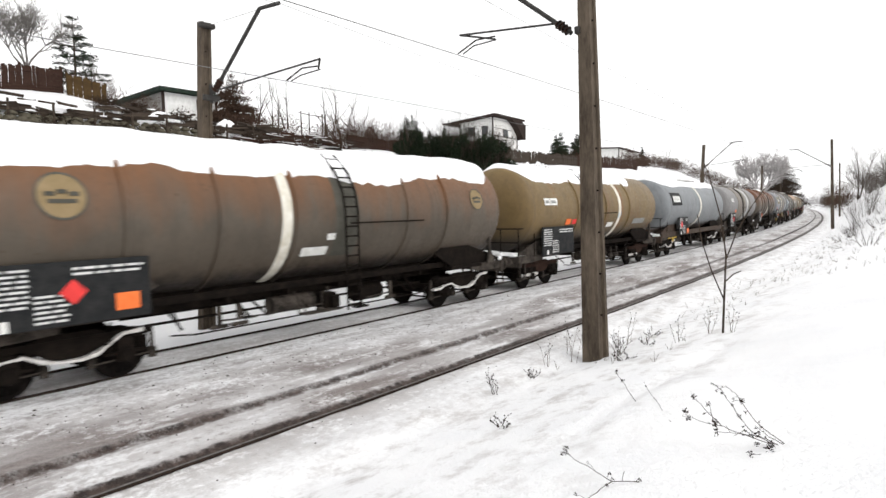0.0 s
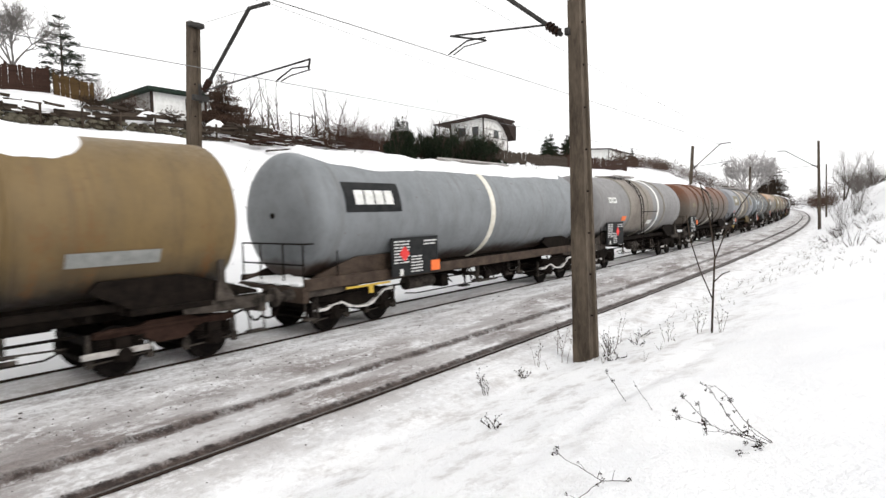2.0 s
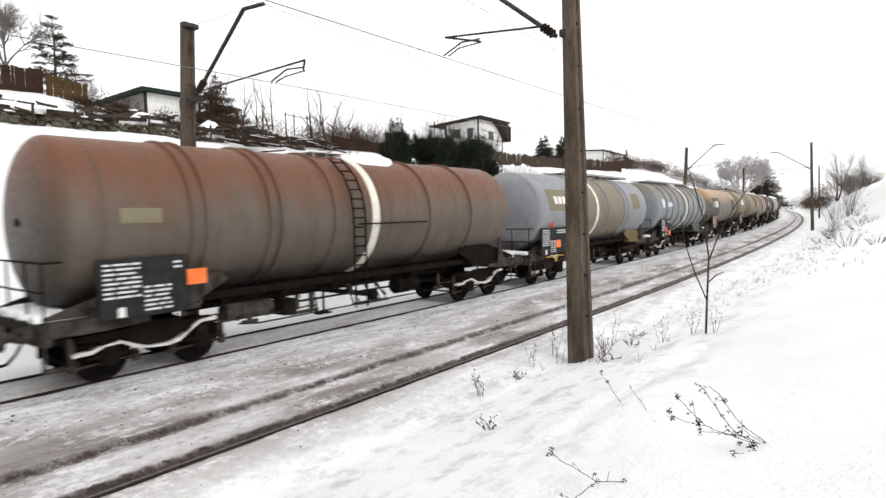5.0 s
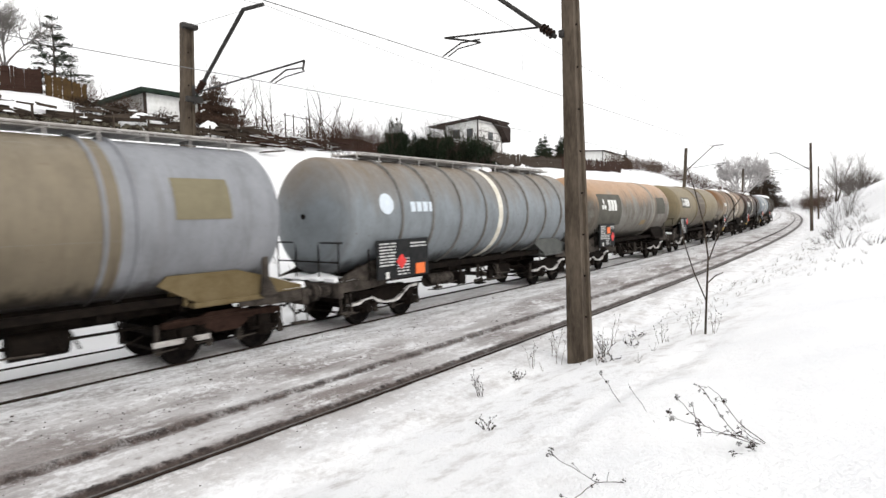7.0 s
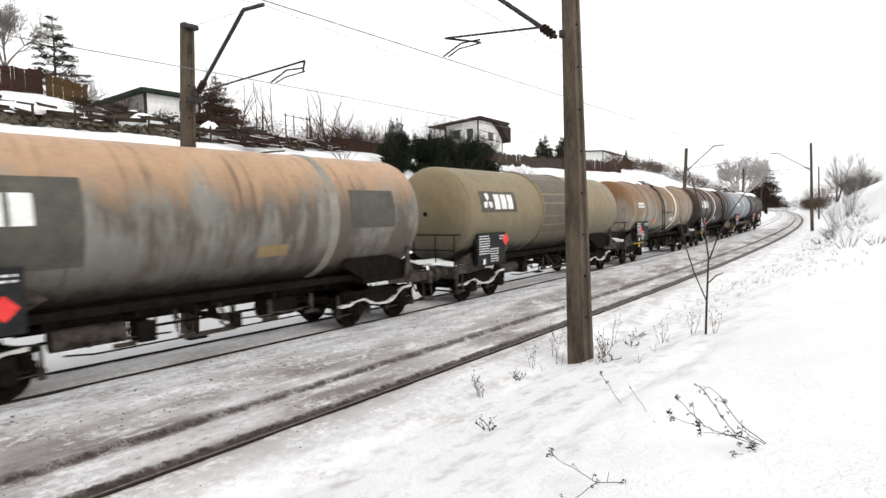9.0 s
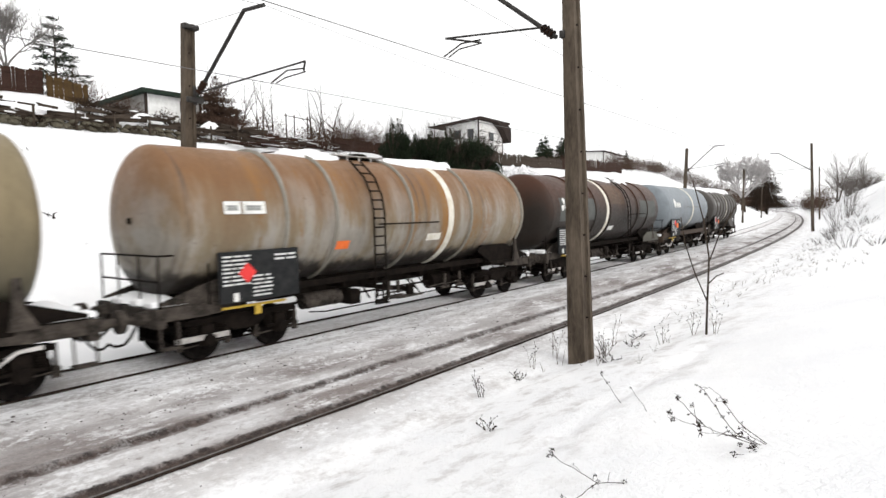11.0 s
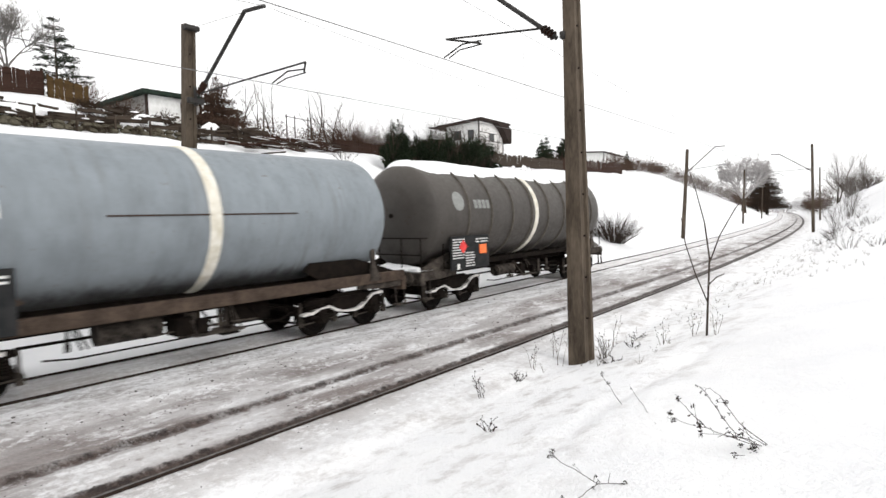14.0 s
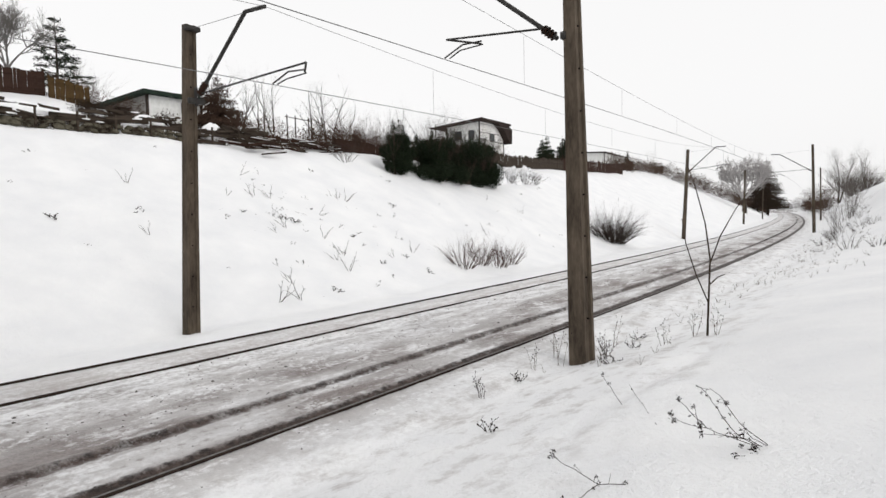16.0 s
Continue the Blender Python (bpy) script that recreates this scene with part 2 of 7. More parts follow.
def paint_material(name, base, top=None, rust=0.0, grime=0.3, rust_col=(0.16, 0.06, 0.025), low=None, top_at=(0.2, 0.8), low_at=(-0.9, -0.4), gloss=0.45, mottle=None, blackening=0.85, blackening_at=(-0.88, -0.66), drip=0.5):
    """Tank paint, weathered: streaks that run down from the top, rust in patches, dust film. z runs from -1 to 1 over the tank."""
    base, top, low, rust_col, mottle = (None if c is None else tuple(x * k for x, k in zip(c, (0.700, 0.668, 0.665))) for c in (base, top, low, rust_col, mottle))
    m, n, l, b = material(name, gloss, 0.0, 0.24)
    v = coords(n, l, (1, 1, 1))
    run = coords(n, l, (1.35, 0.28, 0.28))
    sep = n.new("ShaderNodeSeparateXYZ")
    l.new(v, sep.inputs[0])
    z = sums(n, l, "DIVIDE", sep.outputs[2], 1.58)
    streak, cloud, fine = grain(n, l, run, 1.5, 6, 0.65), grain(n, l, v, 0.8, 5, 0.6), grain(n, l, v, 9, 5, 0.7)
    jag = sums(n, l, "MULTIPLY", sums(n, l, "SUBTRACT", streak, 0.5), 1.5)
    col = blend(n, l, ramp(n, l, cloud, [(0.3, 0.0), (0.7, 1.0)]), tuple(c * 0.87 for c in base), tuple(min(1, c * 1.12) for c in base))
    patch = grain(n, l, coords(n, l, (1.1, 0.5, 0.5)), 2.4, 7, 0.7)
    col = blend(n, l, 1.0, col, ramp(n, l, patch, [(0.30, 0.80), (0.5, 1.0), (0.70, 1.10)]), "MULTIPLY")
    if mottle:
        col = blend(n, l, ramp(n, l, sums(n, l, "ADD", sums(n, l, "MULTIPLY", streak, 0.6), sums(n, l, "MULTIPLY", cloud, 0.4)), [(0.44, 0.0), (0.54, 1.0)]), col, mottle)
    # second colour blended in towards the tank's bottom
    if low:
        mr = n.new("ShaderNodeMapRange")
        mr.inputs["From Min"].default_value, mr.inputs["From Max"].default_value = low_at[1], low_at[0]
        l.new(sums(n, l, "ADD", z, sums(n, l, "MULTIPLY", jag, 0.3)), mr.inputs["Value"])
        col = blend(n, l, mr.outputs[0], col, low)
    if top:
        mr = n.new("ShaderNodeMapRange")
        mr.inputs["From Min"].default_value, mr.inputs["From Max"].default_value = top_at
        l.new(sums(n, l, "ADD", z, jag), mr.inputs["Value"])
        col = blend(n, l, sums(n, l, "MULTIPLY", mr.outputs[0], 0.9), col, top)
    soil = min(1.0, max(base) / 0.13)     # on dark paint the grime is darker too
    dirt = ramp(n, l, sums(n, l, "ADD", sums(n, l, "MULTIPLY", streak, 0.6), sums(n, l, "MULTIPLY", fine, 0.4)), [(0.45, 0.0), (0.75, 1.0)])
    col = blend(n, l, sums(n, l, "MULTIPLY", dirt, grime), col, (0.075 * soil, 0.066 * soil, 0.055 * soil))
    if rust:
        broad = grain(n, l, coords(n, l, (0.85, 0.10, 0.10)), 1.1, 4, 0.55)
        spot = ramp(n, l, sums(n, l, "ADD", sums(n, l, "MULTIPLY", broad, 0.6), sums(n, l, "ADD", sums(n, l, "MULTIPLY", streak, 0.22), sums(n, l, "MULTIPLY", fine, 0.2))), [(0.64 - 0.2 * rust, 0.0), (0.74 - 0.2 * rust, 0.92)])
        col = blend(n, l, spot, col, rust_col)
    thin = grain(n, l, coords(n, l, (3.6, 0.16, 0.16)), 1.6, 5, 0.6)
    runs = sums(n, l, "MULTIPLY", ramp(n, l, thin, [(0.56, 0.0), (0.70, 1.0)]), ramp(n, l, cloud, [(0.35, 0.15), (0.6, 1.0)]))
    col = blend(n, l, sums(n, l, "MULTIPLY", runs, drip), col, (0.065 * soil, 0.045 * soil, 0.032 * soil))
    chip = ramp(n, l, sums(n, l, "ADD", sums(n, l, "MULTIPLY", fine, 0.6), sums(n, l, "MULTIPLY", patch, 0.4)), [(0.61, 0.0), (0.66, 0.75)])
    col = blend(n, l, chip, col, (0.085 * soil, 0.05 * soil, 0.03 * soil))
    # near-black blended in by height along the tank's bottom, with a ragged edge
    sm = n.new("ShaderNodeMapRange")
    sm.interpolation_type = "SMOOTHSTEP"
    sm.inputs["From Min"].default_value, sm.inputs["From Max"].default_value = blackening_at[1], blackening_at[0]
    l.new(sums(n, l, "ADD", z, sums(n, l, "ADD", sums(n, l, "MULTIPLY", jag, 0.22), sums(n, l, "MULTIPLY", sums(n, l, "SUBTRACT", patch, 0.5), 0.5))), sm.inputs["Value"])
    col = blend(n, l, sums(n, l, "MULTIPLY", sm.outputs[0], blackening), col, (0.020, 0.016, 0.013))
    l.new(col, b.inputs["Base Color"])
    l.new(ramp(n, l, fine, [(0.3, gloss - 0.1), (0.7, gloss + 0.2)]), b.inputs["Roughness"])
    bump(n, l, b, fine, 0.12, 0.006)
    return m


SNOW = snow_material()
GROUND = ground_material()
STEEL_DARK = two_tone("grimy_steel", (0.006, 0.005, 0.0045), (0.024, 0.018, 0.014), 5, 0.85, 0.0)
FRAME_BROWN = two_tone("rusty_frame", (0.022, 0.012, 0.009), (0.06, 0.034, 0.025), 4, 0.8, 0.0)
WHEEL = two_tone("wheel_steel", (0.004, 0.0035, 0.0035), (0.020, 0.016, 0.014), 8, 0.8, 0.0)
RAIL_SIDE = two_tone("rail_rust", (0.022, 0.016, 0.013), (0.06, 0.042, 0.034), 9, 0.85, 0.0)
RAIL_HEAD = two_tone("worn_rail_head", (0.10, 0.095, 0.09), (0.30, 0.29, 0.28), 12, 0.5, 0.3)
FRAME_DUST = two_tone("dusty_frame", (0.012, 0.010, 0.008), (0.15, 0.125, 0.105), 3.2, 0.85, 0.0, lo=0.38, hi=0.68)
CRUST = two_tone("frozen_crust", (0.17, 0.155, 0.145), (0.60, 0.58, 0.56), 7, 0.75, lo=0.3, hi=0.55)
BOARD = two_tone("dark_board", (0.022, 0.024, 0.026), (0.05, 0.05, 0.05), 4, 0.6)
WHITE = two_tone("white_marking", (0.55, 0.55, 0.52), (0.78, 0.78, 0.76), 6, 0.6)
ORANGE = two_tone("orange_plate", (0.72, 0.13, 0.02), (0.85, 0.19, 0.04), 6, 0.5)
RED = two_tone("red_placard", (0.55, 0.02, 0.02), (0.75, 0.045, 0.04), 6, 0.5)
YELLOW = two_tone("yellow_paint", (0.45, 0.28, 0.03), (0.6, 0.42, 0.06), 9, 0.6)
SPRINGY = two_tone("frosted_frame", (0.20, 0.18, 0.165), (0.50, 0.48, 0.46), 6, 0.7)
CREAM = two_tone("cream_stripe", (0.50, 0.46, 0.36), (0.74, 0.72, 0.66), 4, 0.55)
BLUE = two_tone("blue_mark", (0.20, 0.36, 0.48), (0.30, 0.46, 0.56), 6, 0.6)
LETTER_PALE = two_tone("pale_lettering", (0.50, 0.50, 0.49), (0.66, 0.66, 0.65), 6, 0.6)
LABEL_GREY = two_tone("grey_marking", (0.30, 0.31, 0.30), (0.45, 0.46, 0.44), 6, 0.6)

# ---- ground: one sheet out to the horizon ----
def spread(parts):
    out = []
    for a, b, step in parts:
        out += list(np.arange(a, b - 1e-6, step))
    return out


def ground():
    ss = spread([(-400, -120, 40), (-120, -40, 8), (-40, -22, 1.5), (-22, 14, 0.28), (14, 40, 0.8), (40, 100, 2.0), (100, 260, 5), (260, 420, 12), (420, 880, 46)]) + [880.0]
    oo = spread([(-900, -200, 100), (-200, -60, 20), (-60, -22, 3), (-22, -13, 0.7), (-13, -8.4, 0.3), (-8.4, -6.6, 0.12), (-6.6, -4.2, 0.24), (-4.2, 4.2, 0.085), (4.2, 7.5, 0.3), (7.5, 22, 0.6), (22, 62, 2.5), (62, 200, 20), (200, 650, 75)]) + [650.0]
    verts, uvs, faces = [], [], []
    for s in ss:
        for o in oo:
            verts.append(tuple(at(s, o, height(s, o))))
            uvs.append((s, o))
    w = len(oo)
    for i in range(len(ss) - 1):
        for j in range(w - 1):
            a = i * w + j
            faces.append((a, a + w, a + w + 1, a + 1))
    me = bpy.data.meshes.new("ground")
    me.from_pydata(verts, [], faces)
    lay = me.uv_layers.new(name="along_track")
    idx = np.empty(len(me.loops), dtype=np.int32)
    me.loops.foreach_get("vertex_index", idx)
    lay.data.foreach_set("uv", np.array(uvs, dtype=np.float32)[idx].ravel())
    me.polygons.foreach_set("use_smooth", np.ones(len(me.polygons), dtype=bool))
    me.materials.append(GROUND)
    me.update()
    return tagged(new("ground", me), "snow-covered railway cutting with sooty trackbed and banks", "ground", kind="structure")


ground()


def rails():
    head = [(-0.022, 0.0), (0.022, 0.0), (0.036, -0.012), (0.036, -0.035), (0.012, -0.05), (0.012, -0.14), (-0.012, -0.14), (-0.012, -0.05), (-0.036, -0.035), (-0.036, -0.012)]
    ss = spread([(-180, -30, 5), (-30, 60, 1.0), (60, 420, 4)])
    for k, off in enumerate((-GAP / 2 - RAIL, -GAP / 2 + RAIL, GAP / 2 - RAIL, GAP / 2 + RAIL)):
        bm = bmesh.new()
        prev = None
        bury = -0.095 if k == 1 else 0.0   # this rail lies under packed snow close by
        for s in ss:
            row = [bm.verts.new(at(s, off + a, z + (bury if s < 30 else bury * max(0, 1 - (s - 30) / 20)))) for a, z in head]
            if prev:
                for i in range(len(head)):
                    j = (i + 1) % len(head)
                    bm.faces.new((prev[i], prev[j], row[j], row[i]))
            prev = row
        bar = part("rail", bm, RAIL_SIDE, flat=True)
        if k == 0:
            bar.data.materials.append(RAIL_HEAD)
            for i, f in enumerate(bar.data.polygons):
                f.material_index = 1 if i % len(head) == 0 else 0
        tagged(bar, "worn dark steel running rail half sunk in dirty snow", "rail", "rails of the two tracks", "structure")


rails()

# ---- tank wagons ----
TANK_Z, TANK_R = 2.93, 1.58


def tank_mesh(x0, x1, r, dish=0.42):
    bm = bmesh.new()
    prof = [(x0 + dish * (1 - math.cos(a)), r * math.sin(a)) for a in np.linspace(0.02, math.pi / 2, 10)]
    prof = [(x, (max(q, 0.0) ** 0.86) * r ** 0.14) for x, q in prof]
    body = list(np.linspace(x0 + dish, x1 - dish, 9))[1:-1]
    prof += [(x, r) for x in body]
    prof += [(x0 + x1 - x, q) for x, q in prof[:10][::-1]]
    lathe(bm, prof, 56)
    return bm


def hoop(x, w, r, thick):
    bm = bmesh.new()
    lathe(bm, [(x - w / 2, r - 0.01), (x - w / 2 + w * 0.12, r + thick * 0.7), (x - w * 0.25, r + thick), (x + w * 0.25, r + thick), (x + w / 2 - w * 0.12, r + thick * 0.7), (x + w / 2, r - 0.01)], 56)
    return bm


def panel(x0, x1, z0, z1, r, n=10):
    """A sheet laid on the near side of the tank between two heights above its axis."""
    a0, a1 = math.pi - math.asin(z1 / r), math.pi - math.asin(z0 / r)
    bm = bmesh.new()
    rows = []
    for rr in (r + 0.004, r + 0.012):
        rows.append(lathe(bm, [(x0, rr), (x1, rr)], n, a0=a0, a1=a1))
    return bm


def disc(x, z, rad, r, n=22):
    bm = bmesh.new()
    ring = []
    for i in range(n):
        a = 6.2831853 * i / n
        zz = z + rad * math.sin(a)
        ring.append(bm.verts.new((x + rad * math.cos(a), -math.sqrt(max(0.0, r * r - zz * zz)) - 0.014, zz)))
    c = bm.verts.new((x, -math.sqrt(r * r - z * z) - 0.016, z))
    for i in range(n):
        bm.faces.new((c, ring[i], ring[(i + 1) % n]))
    return bm


def trefoil(x, z, rad, r):
    """A mark of three blunt lobes round a centre, laid on the tank's near side."""
    bm = bmesh.new()
    for k in range(3):
        a = 1.5708 + 2.0944 * k
        ring = []
        for u, v in ((0.06, 0.0), (0.45, -0.34), (0.95, -0.42), (1.08, -0.22), (1.08, 0.22), (0.95, 0.42), (0.45, 0.34)):
            xx, zz = x + rad * (u * math.cos(a) - v * math.sin(a)), z + rad * (u * math.sin(a) + v * math.cos(a))
            ring.append(bm.verts.new((xx, -math.sqrt(max(0.0, r * r - zz * zz)) - 0.022, zz)))
        bm.faces.new(ring)
    return bm


def snow_cap(x0, x1, r, half, seed, thick=0.18, dish=0.42):
    """Snow that lies along the top of a tank, with a ragged lower edge."""
    bm = bmesh.new()
    nx, na = 130, 18
    grid = []
    for i in range(nx + 1):
        x = x0 + (x1 - x0) * i / nx
        e = min(x - x0, x1 - x)
        rr = r if e > dish else r * math.sin(math.acos(max(-1, min(1, 1 - max(e, 0.02) / dish)))) ** 0.86
        h = radians(half) * (0.92 + 0.22 * noise.noise(Vector((x * 0.33, seed, 0))) + 0.07 * noise.noise(Vector((x * 1.1, seed, 4))) + 0.05 * noise.noise(Vector((x * 4.3, seed, 2))))
        h = max(0.1, h) * (0.12 + 0.88 * min(1, max(0.0, e) / 0.75) ** 0.5)
        row = []
        for j in range(na + 1):
            u = j / na * 2 - 1
            a = math.pi / 2 + u * h
            t = thick * (1 - abs(u) ** 4) * (0.8 + 0.5 * noise.noise(Vector((x * 1.3, u * 2, seed + 7)))) + (0.012 if abs(u) < 0.999 else -0.01)
            row.append(bm.verts.new((x, math.cos(a) * (rr + t), math.sin(a) * (rr + t))))
        grid.append(row)
    for p, q in zip(grid, grid[1:]):
        for j in range(na):
            bm.faces.new((p[j], p[j + 1], q[j + 1], q[j]))
    return bm


MESH = {}


def shared(name, build, mat, flat=False):
    if name not in MESH:
        MESH[name] = finish(name, build(), mat, flat)
    return MESH[name]


def wheelset_mesh():
    bm = bmesh.new()
    for side in (-1, 1):
        y = side * 0.7525
        prof = [(y + side * 0.055, 0.1), (y + side * 0.06, 0.13), (y + side * 0.03, 0.17), (y + side * 0.03, 0.36), (y + side * 0.065, 0.385), (y + side * 0.065, 0.455),
                (y - side * 0.03, 0.462), (y - side * 0.04, 0.49), (y - side * 0.065, 0.485), (y - side * 0.065, 0.385), (y - side * 0.03, 0.36), (y - side * 0.03, 0.12)]
        lathe(bm, prof, 28, "Y")
    lathe(bm, [(-1.05, 0.06), (-0.8, 0.075), (0.8, 0.075), (1.05, 0.06)], 12, "Y")
    for i in range(3):   # balance marks on the disc
        a = 2.094 * i
        for side in (-1, 1):
            box(bm, math.cos(a) * 0.26 - 0.03, side * 0.79 - 0.012, math.sin(a) * 0.26 - 0.03, math.cos(a) * 0.26 + 0.03, side * 0.79 + 0.012, math.sin(a) * 0.26 + 0.03)
    return bm


def side_frame_mesh():
    bm = bmesh.new()
    out = [(-1.40, 0.80), (-1.36, 0.90), (-1.05, 0.94), (-0.60, 0.92), (-0.40, 1.00), (0.40, 1.00), (0.60, 0.92), (1.05, 0.94), (1.36, 0.90), (1.40, 0.80),
           (1.15, 0.76), (0.70, 0.80), (0.44, 0.66), (0.26, 0.56), (-0.26, 0.56), (-0.44, 0.66), (-0.70, 0.80), (-1.15, 0.78)]
    prism(bm, out, -0.05, 0.05)
    box(bm, -1.34, -0.09, 0.86, 1.34, 0.09, 0.91)
    return bm


def axlebox_mesh():
    bm = bmesh.new()
    box(bm, -0.15, -0.09, 0.33, 0.15, 0.09, 0.78, 0.03)
    lathe(bm, [(-0.17, 0.02), (-0.17, 0.12), (-0.10, 0.14)], 14, "Y", centre=(0, 0, 0.46))
    box(bm, -0.36, -0.07, 0.47, 0.36, 0.07, 0.53, 0.015)
    return bm


def spring_mesh():
    bm = bmesh.new()
    pts = [Vector((0.085 * math.cos(a), 0.085 * math.sin(a), 0.53 + 0.24 * a / 31.4)) for a in np.linspace(0, 31.4, 50)]
    pipe(bm, pts, 0.018, 4)
    return bm


def bogie_body_mesh():
    bm = bmesh.new()
    box(bm, -0.24, -1.0, 0.52, 0.24, 1.0, 0.86, 0.03)
    box(bm, -1.32, -1.02, 0.60, -1.22, 1.02, 0.74, 0.01)
    box(bm, 1.22, -1.02, 0.60, 1.32, 1.02, 0.74, 0.01)
    lathe(bm, [(0.86, 0.3), (1.02, 0.28), (1.02, 0.02)], 16, "Z")
    for x in (-0.9, 0.9):     # brake blocks and hangers
        for side in (-1, 1):
            for d in (-1, 1):
                box(bm, x + d * 0.50 - 0.03, side * 0.7525 - 0.045, 0.30, x + d * 0.50 + 0.03, side * 0.7525 + 0.045, 0.60, 0.01)
                tube(bm, (x + d * 0.50, side * 0.62, 0.34), (x + d * 0.42, side * 0.62, 0.80), 0.02)
        tube(bm, (x - 0.5, -0.8, 0.36), (x - 0.5, 0.8, 0.36), 0.03)
        tube(bm, (x + 0.5, -0.8, 0.36), (x + 0.5, 0.8, 0.36), 0.03)
    return bm


def frost_mesh():
    """Packed snow and pale dust along the frame's lower flange, which swings up over the wheels and down between them."""
    pts = [(-1.52, 0.60), (-1.22, 0.62), (-0.98, 0.70), (-0.70, 0.72), (-0.46, 0.60), (-0.18, 0.53), (0.14, 0.52), (0.40, 0.57), (0.60, 0.70), (0.84, 0.86), (1.20, 0.88)]
    bm = bmesh.new()
    prev = None
    for i, (x, z) in enumerate(pts):
        th = 0.026 + 0.012 * math.sin(i * 2.1)
        row = [bm.verts.new(q) for q in ((x, -0.15, z - th), (x, -0.15, z + th), (x, 0.0, z + th), (x, 0.0, z - th))]
        if prev:
            for k in range(4):
                bm.faces.new((prev[k], prev[(k + 1) % 4], row[(k + 1) % 4], row[k]))
        else:
            bm.faces.new(row[::-1])
        prev = row
    bm.faces.new(prev)
    return bm


def brake_hanger_mesh():
    """A hanger with its brake block beside a wheel."""
    bm = bmesh.new()
    prism(bm, [(-0.02, 0.88), (0.02, 0.88), (0.03, 0.50), (0.07, 0.46), (0.06, 0.28), (-0.06, 0.28), (-0.07, 0.46), (-0.03, 0.50)], -0.04, 0.04)
    return bm


def pull_rod_mesh():
    bm = bmesh.new()
    tube(bm, (-0.54, 0, 0.34), (0.54, 0, 0.40), 0.018, 0.018, 6)
    return bm


WHEELSETS = []


def bogie(parent, x, frost, brown):
    body = part("bogie", shared("bogie_body", bogie_body_mesh, STEEL_DARK), None, parent, "dark two-axle bogie caked with grime", pose(x, 0, 0))
    for side in (-1, 1):
        part("side_frame", shared("side_frame_b" if brown else "side_frame", side_frame_mesh, FRAME_BROWN if brown else STEEL_DARK, True), None, body, m=pose(0, side * 1.02, 0))
    if frost:
        part("snow_crust", shared("frost", frost_mesh, CRUST), None, body, "pale frozen crust along the bogie frame", pose(0, -1.02, 0))
    else:
        bm = bmesh.new()
        box(bm, -1.62, -1.16, 0.47, -0.44, -1.10, 0.58, 0.01)
        part("bogie_skirt", bm, SPRINGY, body, "pale grey step board on the bogie")
    for hx in (-1.44, -0.36, 0.36, 1.44):
        part("brake_hanger", shared("brake_hanger", brake_hanger_mesh, FRAME_DUST, True), None, body, m=pose(hx, -0.93, 0))
    for hx in (-0.9, 0.9):
        part("pull_rod", shared("pull_rod", pull_rod_mesh, FRAME_DUST), None, body, m=pose(hx, -0.99, 0))
    for ax in (-0.9, 0.9):
        for side in (-1, 1):
            part("axlebox", shared("axlebox", axlebox_mesh, STEEL_DARK), None, body, m=pose(ax, side * 1.06, 0))
            for d in (-0.3, 0.3):
                part("spring", shared("spring", spring_mesh, STEEL_DARK), None, body, m=pose(ax + d, side * 1.06, 0))
        w = part("wheelset", shared("wheelset", wheelset_mesh, WHEEL), None, body, "solid steel wheels on one axle", pose(ax, 0, 0.462))
        WHEELSETS.append(w)


def text_bars(bm, x0, x1, z0, z1, rows, rng, y=0.0):
    """Unreadable lettering as plain bars."""
    h = (z1 - z0) / rows
    for i in range(rows):
        x = x0
        while x < x1 - 0.05:
            w = rng.uniform(0.08, 0.35)
            e = min(x + w, x1)
            box(bm, x, y - 0.004, z0 + h * i + h * 0.25, e, y, z0 + h * i + h * 0.7)
            x = e + rng.uniform(0.03, 0.07)


def buffer_mesh():
    bm = bmesh.new()
    lathe(bm, [(0.0, 0.14), (-0.28, 0.12), (-0.28, 0.085), (-0.52, 0.085), (-0.53, 0.22), (-0.57, 0.23), (-0.60, 0.21)], 18)
    return bm


def board_mesh(w, h):
    bm = bmesh.new()
    box(bm, 0, -0.03, 0, w, 0.03, h, 0.01)
    return bm


def sweep(pts, r, n=6):
    """One bent bar as a single skin."""
    bm = bmesh.new()
    pts = [Vector(p) for p in pts]
    prev = None
    for i, p in enumerate(pts):
        d = (pts[min(i + 1, len(pts) - 1)] - pts[max(i - 1, 0)]).normalized()
        u = d.cross(Vector((0.36, 0.51, 0.78))).normalized()
        v = d.cross(u)
        row = [bm.verts.new(p + (u * math.cos(6.2831853 * k / n) + v * math.sin(6.2831853 * k / n)) * r) for k in range(n)]
        if prev:
            for k in range(n):
                bm.faces.new((prev[k], prev[(k + 1) % n], row[(k + 1) % n], row[k]))
        else:
            bm.faces.new(row[::-1])
        prev = row
    bm.faces.new(prev)
    return bm


